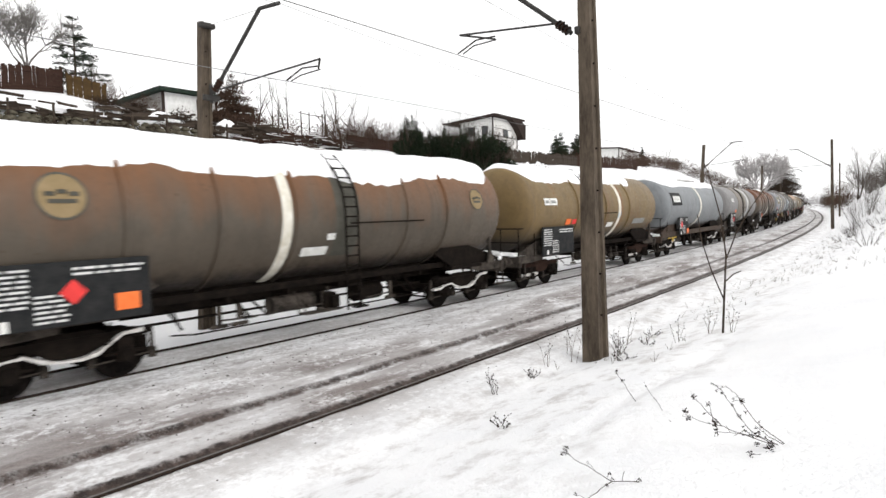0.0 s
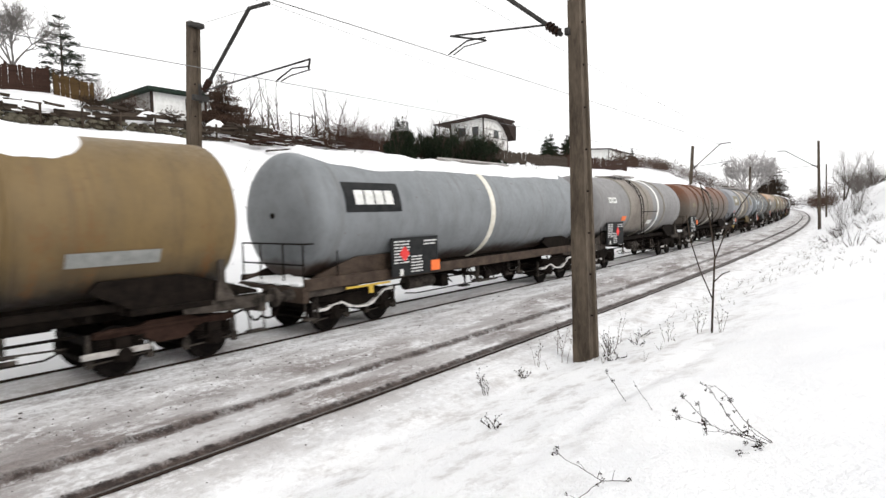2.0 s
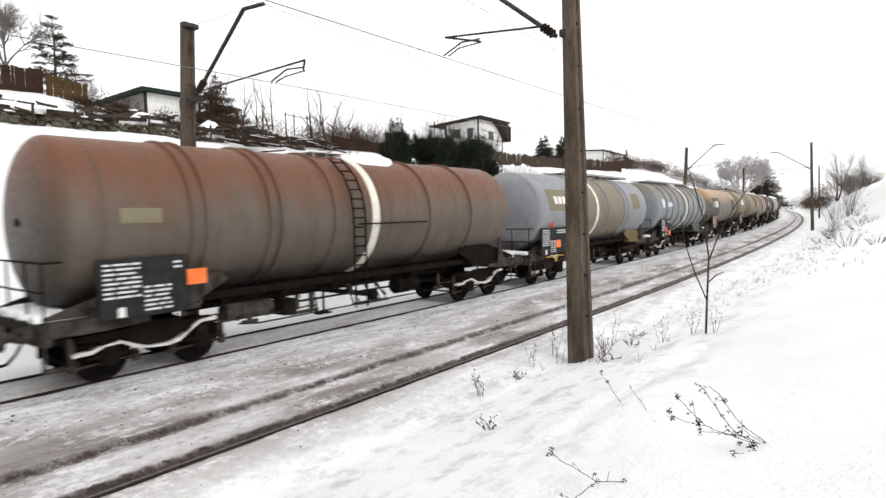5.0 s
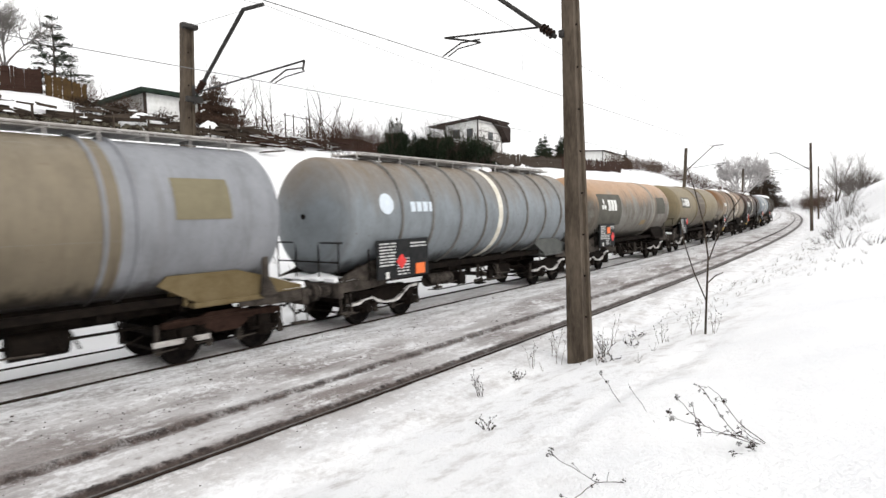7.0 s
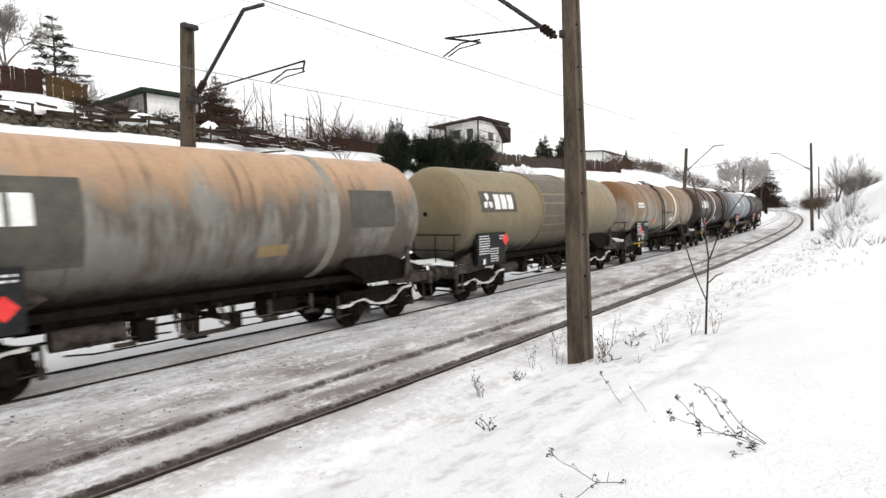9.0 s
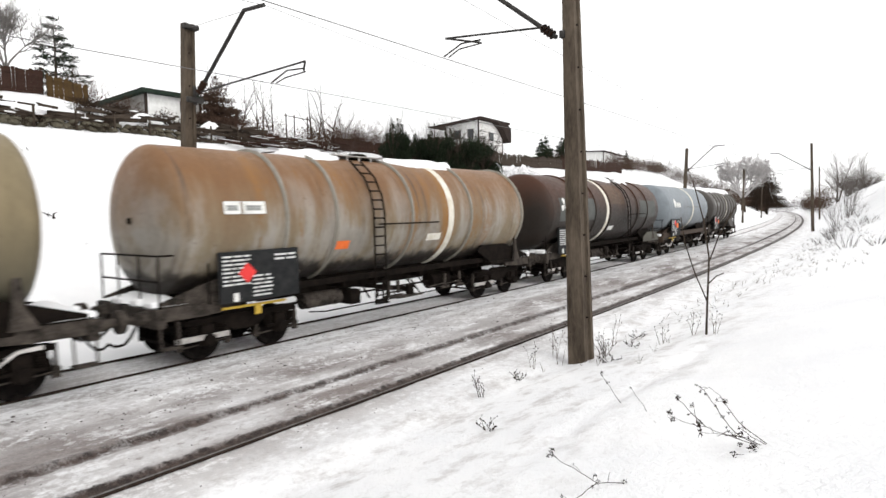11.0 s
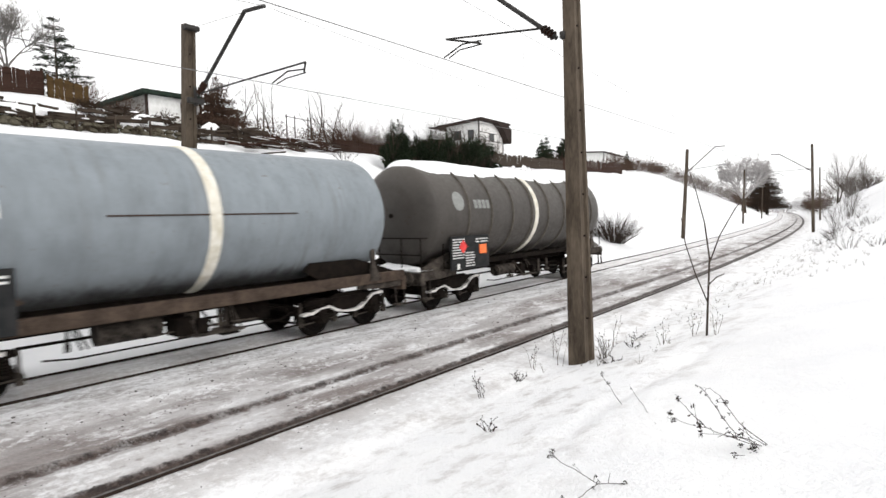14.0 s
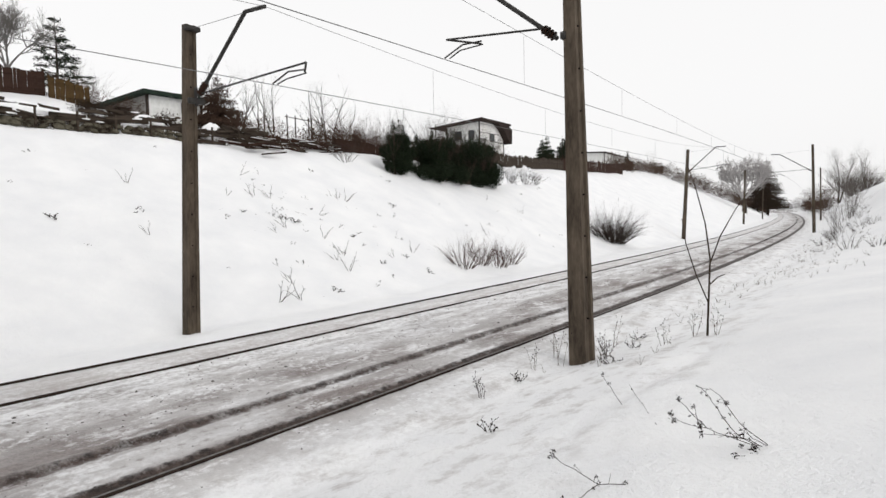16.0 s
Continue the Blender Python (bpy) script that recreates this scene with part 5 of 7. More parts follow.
def grow(bm, a, way, length, r, depth, rng, fork=3, spread=0.6, lift=0.12, sides=4, bend_=0.22):
    """A branch in bent pieces, with smaller branches along it."""
    p, d = Vector(a), Vector(way).normalized()
    n = 4 if depth > 1 else 3
    for i in range(n):
        d = (d + Vector((rng.uniform(-1, 1), rng.uniform(-1, 1), rng.uniform(-1, 1))) * bend_ + Vector((0, 0, lift))).normalized()
        q = p + d * (length / n)
        ra, rb = r * (1 - 0.75 * i / n), r * (1 - 0.75 * (i + 1) / n)
        tube(bm, p, q, ra, rb, sides if r > 0.012 else 3, False)
        if depth > 0 and i > 0:
            for k in range(fork if i < n - 1 else fork + 1):
                side = Vector((rng.uniform(-1, 1), rng.uniform(-1, 1), rng.uniform(-0.3, 0.7)))
                grow(bm, p.lerp(q, rng.random()), d + side * spread * 1.5, length * rng.uniform(0.42, 0.62), rb * 0.62, depth - 1, rng, fork, spread, lift, sides, bend_)
        p = q


def bare_tree(m, h, rng, label, mat=None, depth=3, fork=2, stems=1, lean=0.0, spread=0.6, r=None, group="bare trees on the banks", name="bare_tree", limbs=3, flat_limbs=0.9):
    root = thing(name, label, "tree", group, m)
    r = r or h * 0.018
    bm = bmesh.new()
    crown = bmesh.new()
    for i in range(stems):
        a = rng.uniform(0, 6.28)
        w = Vector((math.cos(a) * 0.25 * (stems > 1) + lean, math.sin(a) * 0.25 * (stems > 1), 1))
        foot = Vector((math.cos(a) * 0.2, math.sin(a) * 0.2, -0.2)) if stems > 1 else Vector((0, 0, -0.2))
        top = foot + w.normalized() * h * 0.38
        tube(bm, foot, foot.lerp(top, 0.5), r * 1.25, r, 8)
        tube(bm, foot.lerp(top, 0.5), top, r, r * 0.8, 8)
        grow(crown, top, w, h * 0.55, r * 0.75, depth, rng, fork, spread)
        for k in range(limbs):
            b = rng.uniform(0, 6.28)
            grow(crown, foot.lerp(top, rng.uniform(0.55, 0.98)), Vector((math.cos(b), math.sin(b), flat_limbs)), h * rng.uniform(0.35, 0.5), r * 0.5, depth - 1, rng, fork, spread)
    part("trunk", bm, BARK, root)
    part("crown", crown, mat or TWIG, root, "bare twiggy crown", flat=True)
    return root


def cloud(blobs, n, size, rng, thin=0.35):
    """Small leaf blades through lumpy volumes, denser near their skin."""
    verts, faces = [], []
    tot = sum(b[3] * b[4] * b[5] for b in blobs)
    for cx, cy, cz, rx, ry, rz in blobs:
        for i in range(max(10, int(n * rx * ry * rz / tot))):
            u = Vector((rng.gauss(0, 1), rng.gauss(0, 1), rng.gauss(0, 1))).normalized()
            k = rng.random() ** 0.45 * (1 + 0.28 * noise.noise(u * 2.3 + Vector((cx, cy, cz))))
            c = Vector((cx + u.x * rx * k, cy + u.y * ry * k, cz + u.z * rz * k))
            a = (u * 0.9 + Vector((rng.uniform(-1, 1), rng.uniform(-1, 1), rng.uniform(-0.6, 1.2)))).normalized() * size * rng.uniform(0.6, 1.4)
            b = a.cross(Vector((rng.uniform(-1, 1), rng.uniform(-1, 1), rng.uniform(-1, 1)))).normalized() * size * thin
            i0 = len(verts)
            verts += [c - a * 0.5 - b * 0.3, c + b * 0.5, c + a * 0.6, c - b * 0.5]
            faces.append((i0, i0 + 1, i0 + 2, i0 + 3))
    me = bpy.data.meshes.new("leaves")
    me.from_pydata([tuple(v) for v in verts], [], faces)
    return me


def evergreen(m, blobs, n, size, rng, label, mat=None, group="evergreens on the slope", trunk_h=0.6, name="evergreen_shrub", category="shrub"):
    root = thing(name, label, category, group, m)
    bm = bmesh.new()
    for cx, cy, cz, rx, ry, rz in blobs:
        grow(bm, (cx * 0.5, cy * 0.5, -0.25), (cx * 0.3, cy * 0.3, 1), cz + rz * 0.6, 0.06, 2, rng, 3, 0.6)
    part("trunk", bm, BARK, root, flat=True)
    me = cloud(blobs, n, size, rng)
    me.materials.append(mat or NEEDLE)
    part("crown", me, None, root, "dense dark foliage")
    return root


def shrub(m, h, w, rng, label, mat=None, stems=14, depth=2, group="shrubs beside the line", r=0.014, snowy=False):
    root = thing("bare_shrub", label, "shrub", group, m)
    bm = bmesh.new()
    for i in range(stems):
        a, k = rng.uniform(0, 6.28), rng.random() ** 0.5
        foot = Vector((math.cos(a) * k * w * 0.22, math.sin(a) * k * w * 0.22, -0.1))
        grow(bm, foot, Vector((math.cos(a) * k * w / h * 0.8, math.sin(a) * k * w / h * 0.8, 1)), h * rng.uniform(0.6, 1.0), r, depth, rng, 2, 0.5, 0.02)
    part("crown", bm, mat or TWIG, root, flat=True)
    if snowy:
        me = cloud([(0, 0, h * 0.62, w * 0.42, w * 0.42, h * 0.35)], 260, 0.14, rng, 0.8)
        me.materials.append(SNOW)
        part("snow_clumps", me, None, root, "snow caught among the twigs")["kind"] = "stuff"
    return root


def on_ground(s, o, sink=0.0, rz=0.0):
    return place(s, o, height(s, o) - sink, rz)


def round_tree(m, h, w, rng, label, mat, r, group, depth=4, forks=5, fork_at=0.28, name="bare_tree"):
    """A broad tree that forks low into spreading limbs and ends in a rounded crown of fine twigs."""
    root = thing(name, label, "tree", group, m)
    bm, crown = bmesh.new(), bmesh.new()
    top = Vector((rng.uniform(-0.02, 0.02) * h, rng.uniform(-0.02, 0.02) * h, h * fork_at))
    tube(bm, (0, 0, -0.4), top * 0.5, r * 1.3, r, 9)
    tube(bm, top * 0.5, top, r, r * 0.85, 9)

    def limb(p, d, ln, rad, left):
        steps = 3
        for i in range(steps):
            d = (d + Vector((rng.uniform(-1, 1), rng.uniform(-1, 1), rng.uniform(-0.7, 0.9))) * 0.20 + Vector((0, 0, 0.07))).normalized()
            q = p + d * ln / steps
            tube(crown, p, q, rad * (1 - 0.2 * i), rad * (1 - 0.2 * (i + 1)), 5 if left > 1 else 3, False)
            if left > 0 and (i > 0 or left < depth):
                side = Vector((rng.uniform(-1, 1), rng.uniform(-1, 1), rng.uniform(-0.55, 0.6)))
                limb(q, d + side * 1.1, ln * rng.uniform(0.50, 0.70), rad * 0.60, left - 1)
            p = q
        if left > 0:
            for k in range(2):
                side = Vector((rng.uniform(-1, 1), rng.uniform(-1, 1), rng.uniform(-0.4, 0.6)))
                limb(p, d + side * 0.9, ln * rng.uniform(0.55, 0.75), rad * 0.58, left - 1)

    for k in range(forks):
        a = 6.2832 * (k + rng.uniform(-0.25, 0.25)) / forks
        flat = w / h * rng.uniform(0.55, 1.0) if k else 0.15
        limb(top * rng.uniform(0.7, 1.0), Vector((math.cos(a) * flat, math.sin(a) * flat, 1)).normalized(), h * 0.30, r * 0.6, depth)
    part("trunk", bm, BARK, root)
    part("crown", crown, mat, root, "bare rounded twiggy crown", flat=True)
    return root


R = random.Random(77)
# shrubs and evergreens on the far slope
evergreen(on_ground(13.0, 16.7), [(0, 0, 0.8, 1.1, 1.0, 0.8), (0.9, 0, 1.4, 0.6, 0.6, 0.5), (-0.95, 0.1, 1.5, 0.6, 0.6, 0.5), (0.1, 0, 2.0, 0.8, 0.8, 0.7), (-0.75, 0.1, 2.3, 0.35, 0.35, 0.45), (0.8, 0, 2.3, 0.35, 0.35, 0.5), (-0.3, 0.1, 3.0, 0.24, 0.24, 0.55), (0.5, 0, 2.9, 0.2, 0.2, 0.6), (0.1, 0, 3.2, 0.14, 0.14, 0.5), (-0.7, 0, 2.8, 0.12, 0.12, 0.4)], 12000, 0.16, R, "bushy dark evergreen shrub on the snowy slope")
def lumps(rng, w, h, n):
    """Many overlapping clumps that make up an uneven bush."""
    out = []
    for i in range(n):
        t = rng.random() ** 1.25
        a, k = rng.uniform(0, 6.28), rng.random() ** 0.55 * (1 - 0.38 * t)
        r = rng.uniform(0.36, 0.62) * w * 0.45
        out.append((math.cos(a) * k * w * 0.6, math.sin(a) * k * w * 0.45, 0.15 + t * (h - 0.5), r, r, r * rng.uniform(0.6, 1.0)))
    for i in range(n // 2):      # loose shoots that stand out of the top
        a, k = rng.uniform(0, 6.28), rng.random() ** 0.5
        out.append((math.cos(a) * k * w * 0.5, math.sin(a) * k * w * 0.4, h * rng.uniform(0.88, 1.1), 0.16, 0.16, rng.uniform(0.35, 0.6)))
    return out


evergreen(on_ground(17.0, 16.4), lumps(R, 3.6, 3.0, 26), 26000, 0.17, R, "wide dark evergreen bush in a clipped group")
evergreen(on_ground(20.0, 16.3), lumps(R, 3.8, 3.2, 26), 26000, 0.17, R, "wide dark evergreen bush in a clipped group")
evergreen(on_ground(23.4, 16.6), lumps(R, 3.8, 3.0, 26), 26000, 0.17, R, "wide dark evergreen bush in a clipped group")
shrub(on_ground(27.8, 7.2), 2.5, 3.0, R, "dense rounded bare bush at the foot of the slope", TWIG_DARK, 70, 2, r=0.028)
shrub(on_ground(28.5, 7.0), 1.7, 2.4, R, "dense rounded bare bush at the foot of the slope", TWIG_DARK, 60, 2, r=0.028)
for s, o, h, w in ((6.4, 7.0, 1.6, 1.8), (7.9, 7.0, 1.5, 1.6), (9.0, 6.6, 1.4, 1.9), (10.4, 6.7, 1.3, 1.8)):
    shrub(on_ground(s, o), h, w, R, "thin dry reddish shrub at the foot of the slope", TWIG_RED, 34, 1, r=0.015)
shrub(on_ground(9.4, 18.2), 1.5, 1.8, R, "small bare shrub on the crest of the slope", TWIG, 16, 2)
for s, o, h, w in ((28.0, 16.6, 1.3, 2.4), (30.8, 16.4, 1.5, 2.6), (33.5, 16.8, 1.1, 2.0)):
    shrub(on_ground(s, o), h, w, R, "matted dry brambles half buried in snow", TWIG, 26, 2, snowy=True)
# bare trees along the crest
round_tree(on_ground(-6.6, 26.8), 5.0, 5.6, R, "wide bare tree behind the garden fence", TWIG_PALE, 0.10, "bare trees on the banks", 4, 6, 0.22)
round_tree(on_ground(-9.0, 27.6), 5.0, 5.0, R, "wide bare tree behind the garden fence", TWIG_PALE, 0.09, "bare trees on the banks", 4, 5, 0.26)
for s, o, h, st, mat in ( (-2.0, 28.5, 3.0, 3, TWIG), (6.3, 27.5, 4.6, 2, TWIG), (7.4, 26.6, 3.6, 2, TWIG), (8.6, 26.0, 4.0, 1, TWIG_PALE), (9.6, 26.6, 4.2, 1, TWIG_PALE), (11.6, 28.0, 4.5, 2, TWIG_PALE),
                         (12.6, 24.4, 4.2, 2, TWIG), (13.8, 24.2, 4.4, 3, TWIG), (15.0, 23.6, 3.6, 2, TWIG), (155, 34, 6.5, 3, TWIG)):
    bare_tree(on_ground(s, o), h, R, "thin bare tree behind the garden fence", mat, 2, 2, st, r=0.05)
for s, o, h, w in ((12.6, 21.6, 2.6, 2.4), (14.2, 22.0, 2.4, 2.4), (16.0, 22.2, 2.5, 2.6), (18.0, 22.4, 2.0, 2.4), (-3.4, 25.2, 2.0, 2.0), (3.4, 21.2, 1.4, 1.8), (60, 25, 2.2, 3.0), (38, 24, 2.0, 2.6)):
    shrub(on_ground(s, o), h, w, R, "tangled bare garden shrub", TWIG_RED, 24, 2, r=0.016)
# spruce with a thin crown, and a brown conical conifer
def conifer(m, h, w, tiers, rng, label, mat, sparse, group):
    root = thing("conifer", label, "tree", group, m)
    bm = bmesh.new()
    tube(bm, (0, 0, -0.3), (0, 0, h), h * 0.025, 0.015, 8)
    part("trunk", bm, BARK, root)
    blobs = []
    for i in range(tiers):
        t = i / tiers
        z = h * (0.18 + 0.8 * t)
        rad = w / 2 * (1 - t) ** 0.9 + 0.05
        for k in range(max(3, int(7 * (1 - t)) + 2)):
            a = rng.uniform(0, 6.28)
            q = rad * rng.uniform(0.35, 0.75)
            blobs.append((math.cos(a) * q, math.sin(a) * q, z - q * 0.25, rad * 0.42 * sparse + 0.06, rad * 0.42 * sparse + 0.06, h / tiers * 0.42))
    me = cloud(blobs, int(7000 + 4000 * sparse) if sparse > 0.6 else 5200, 0.075 * h ** 0.6, rng, 0.3)
    me.materials.append(mat)
    part("crown", me, None, root, "needle boughs in tiers")
    return root


def spruce(m, h, w, tiers, rng, label, mat, group):
    """A thin spruce: whorls of level boughs, each a line of short needle sprays, with sky between them."""
    root = thing("conifer", label, "tree", group, m)
    bm = bmesh.new()
    tube(bm, (0, 0, -0.3), (0, 0, h), h * 0.022, 0.012, 8)
    verts, faces = [], []
    for i in range(tiers):
        f = i / (tiers - 1)
        z = h * (0.16 + 0.80 * f) + rng.uniform(-0.08, 0.08)
        for k in range(6 if f < 0.8 else 4):
            a = 6.2832 * (k + rng.random() * 0.8) / 6
            ln = (w / 2 * (1 - f) ** 0.75 + 0.12) * rng.uniform(0.6, 1.1)
            d = Vector((math.cos(a), math.sin(a), rng.uniform(-0.12, 0.16)))
            tube(bm, (0, 0, z), Vector((0, 0, z)) + d * ln, 0.02, 0.006, 4)
            for q in range(int(16 + 50 * ln)):
                u = rng.random() ** 0.7
                c = Vector((0, 0, z)) + d * ln * u + Vector((rng.gauss(0, 0.11), rng.gauss(0, 0.11), rng.gauss(0.0, 0.07))) * (1.15 - 0.5 * u)
                e = (d + Vector((rng.uniform(-0.9, 0.9), rng.uniform(-0.9, 0.9), rng.uniform(-0.2, 0.5)))).normalized() * rng.uniform(0.09, 0.20)
                b = e.cross(Vector((rng.uniform(-1, 1), rng.uniform(-1, 1), rng.uniform(-1, 1)))).normalized() * 0.028
                i0 = len(verts)
                verts += [tuple(c - b), tuple(c + b), tuple(c + e + b * 0.4), tuple(c + e - b * 0.4)]
                faces.append((i0, i0 + 1, i0 + 2, i0 + 3))
    part("trunk", bm, BARK, root)
    me = bpy.data.meshes.new("boughs")
    me.from_pydata(verts, [], faces)
    me.materials.append(mat)
    part("crown", me, None, root, "level needle boughs with gaps between them")
    return root


spruce(on_ground(-4.45, 26.0), 4.2, 3.1, 8, R, "thin dark spruce with gaps between its boughs", NEEDLE, "conifers in the gardens")
conifer(on_ground(5.0, 25.4), 3.7, 3.3, 9, R, "dense brownish conical conifer", NEEDLE_BROWN, 1.4, "conifers in the gardens")
conifer(on_ground(140, 36.5), 6.0, 4.2, 8, R, "dark conical conifer beside a white shed", NEEDLE, 1.4, "conifers in the gardens")
for s, o, h in ((66, 30.2, 4.4), (69.5, 31, 5.0), (73.5, 30, 5.2), (77, 31, 5.0)):
    conifer(on_ground(s, o), h, 3.6, 7, R, "small dark garden pine behind the fence", NEEDLE, 1.0, "conifers in the gardens")
# far end of the cutting
conifer(on_ground(232, 6.6), 21.0, 13.5, 14, R, "tall dark conifer at the end of the cutting", NEEDLE_DARKBROWN, 1.6, "trees at the end of the cutting")
conifer(on_ground(262, 7.6), 23.0, 15.0, 14, R, "tall dark conifer at the end of the cutting", NEEDLE_DARKBROWN, 1.6, "trees at the end of the cutting")
conifer(on_ground(214, 9.2), 15.0, 10.0, 11, R, "dark conifer at the end of the cutting", NEEDLE_DARKBROWN, 1.6, "trees at the end of the cutting")
round_tree(on_ground(150, 9.8), 15.5, 17.0, R, "large frosted bare tree over the cutting", TWIG_FROST, 0.50, "trees at the end of the cutting", 4, 8, 0.24)
bare_tree(on_ground(146, -9.8), 11.5, R, "bare tree on top of the near bank", TWIG_PALE, 3, 3, 2, spread=0.7, r=0.17, group="trees on the near bank", limbs=5, flat_limbs=0.6)
bare_tree(on_ground(141, -14.8), 7.0, R, "bare tree on top of the near bank", TWIG_PALE, 3, 2, 2, spread=0.6, r=0.13, group="trees on the near bank", limbs=4)
for s, o, h, w in ((128, -12, 4.6, 6), (122, -12.6, 4.4, 6), (116, -13, 3.6, 5), (135, -11.4, 4.8, 6), (140, -12.5, 4.5, 6)):
    shrub(on_ground(s, o), h, w, R, "dark bare thicket on the near bank", TWIG, 34, 2, r=0.04, group="thickets on the near bank")
for s, o, h, w, mt in ((56, -7.4, 3.2, 3.0, TWIG), (52, -7.2, 2.6, 2.6, TWIG), (49, -8.0, 4.6, 1.6, TWIG_PALE), (46, -8.3, 5.0, 1.4, TWIG_PALE)):
    shrub(on_ground(s, o), h, w, R, "thin bare shrub on the near bank", mt, 16, 2, r=0.013, group="shrubs on the near bank")


def hedge_row(points, h, w, rng, label, mat, n, size):
    """A far hedge that nobody could count, as one mass of twigs."""
    blobs = []
    for (s0, o0), (s1, o1) in zip(points, points[1:]):
        k = max(2, int(math.hypot(s1 - s0, o1 - o0) / (w * 0.6)))
        for i in range(k):
            s, o = s0 + (s1 - s0) * i / k + rng.uniform(-0.6, 0.6), o0 + (o1 - o0) * i / k + rng.uniform(-0.5, 0.5)
            v = at(s, o, height(s, o))
            hh = h * rng.uniform(0.7, 1.25)
            blobs.append((v.x, v.y, v.z + hh * 0.42, w * 0.7, w * 0.7, hh * 0.62))
    me = cloud(blobs, n, size, rng, 0.22)
    me.materials.append(mat)
    return tagged(part("hedge", me, None), label, "hedge", kind="stuff")


HR = random.Random(5)
hedge_row([(84, 25), (100, 26.5), (125, 27), (146, 28.5)], 2.6, 2.6, HR, "brown bare hedge along the top of the cutting", NEEDLE_BROWN, 9000, 0.36)
hedge_row([(135, 25.5), (150, 22.5), (165, 19), (180, 14.5), (200, 12)], 3.6, 3.2, HR, "dark bare hedge running down to the track", NEEDLE_BROWN, 12000, 0.42)
hedge_row([(215, 10), (260, 9), (300, 9)], 6, 5, HR, "dark thicket at the end of the cutting", NEEDLE_BROWN, 7000, 0.6)
hedge_row([(150, -8.5), (190, -8), (240, -8), (300, -8)], 4.5, 4, HR, "dark thicket beside the near track far off", NEEDLE_BROWN, 8000, 0.5)
hedge_row([(330, -30), (345, -12), (350, 0), (345, 14), (330, 30)], 6.0, 7, HR, "far woods that close the view down the line", NEEDLE_BROWN, 6000, 0.8)

hedge_row([(-5.5, 21.2), (-3, 21.2), (5.0, 21.2)], 0.8, 0.9, HR, "dark brambles and rubbish heaped on the wall", NEEDLE_DARKBROWN, 12000, 0.13)
hedge_row([(-14, 19.7), (-8, 19.6), (-3, 19.7), (4.5, 19.9)], 0.5, 0.4, HR, "dark brambles along the wall", NEEDLE_DARKBROWN, 8000, 0.10)
hedge_row([(-11, 25.0), (-7, 25.2), (-2.5, 25.4), (1, 24)], 1.1, 1.2, HR, "dark garden brushwood behind the fence", NEEDLE_BROWN, 3600, 0.18)
hedge_row([(5, 23.5), (10, 22.5), (20, 22), (32, 22.6)], 1.6, 1.4, HR, "brown garden hedge behind the fence", NEEDLE_BROWN, 15000, 0.17)
hedge_row([(10.5, 20.9), (15, 21.2), (22, 21.2), (29, 21.5)], 1.35, 1.1, HR, "dense red-brown hedge along the fence", NEEDLE_BROWN, 22000, 0.13)

for i in range(16):
    s, o = HR.uniform(12, 44), -HR.uniform(6.6, 9.6)
    shrub(on_ground(s, o), HR.uniform(0.5, 1.0), HR.uniform(0.9, 1.8), HR, "low dry brush lying on the near bank", TWIG, 12, 1, r=0.013, group="shrubs on the near bank")

# ---- fences, wall and garden houses on the crest ----
PLANK = two_tone("weathered_planks", (0.022, 0.016, 0.012), (0.12, 0.092, 0.07), 3, 0.9, stretch=(0.5, 1, 3), relief=0.4, dist=0.01)
PLANK_RED = two_tone("red_brown_planks", (0.036, 0.021, 0.016), (0.09, 0.052, 0.040), 3, 0.85, stretch=(0.5, 1, 3), relief=0.4, dist=0.01)
PLANK_OCHRE = two_tone("ochre_planks", (0.045, 0.028, 0.012), (0.15, 0.09, 0.035), 3, 0.85, stretch=(0.5, 1, 3), relief=0.4, dist=0.01)
STONE = two_tone("mossy_stone", (0.05, 0.045, 0.028), (0.20, 0.18, 0.135), 3.5, 0.95, relief=0.6, dist=0.03)
PLASTER = two_tone("white_plaster", (0.52, 0.52, 0.50), (0.74, 0.74, 0.73), 2.5, 0.85)
PLASTER_GREY = two_tone("grey_boards", (0.30, 0.285, 0.265), (0.46, 0.45, 0.43), 2.5, 0.85, stretch=(2, 2, 0.4))
PLASTER_WORN = two_tone("worn_plaster", (0.30, 0.26, 0.22), (0.72, 0.71, 0.69), 1.1, 0.85, lo=0.30, hi=0.46)
ROOF_GREEN = two_tone("green_roof_felt", (0.022, 0.034, 0.026), (0.045, 0.065, 0.05), 4, 0.8)
ROOF_DARK = two_tone("dark_roof_felt", (0.03, 0.022, 0.02), (0.075, 0.055, 0.048), 4, 0.8)
GLASS = material("window_glass", 0.08, 0.0, 0.6)[0]
GLASS.node_tree.nodes["Principled BSDF"].inputs["Base Color"].default_value = (0.03, 0.035, 0.04, 1)


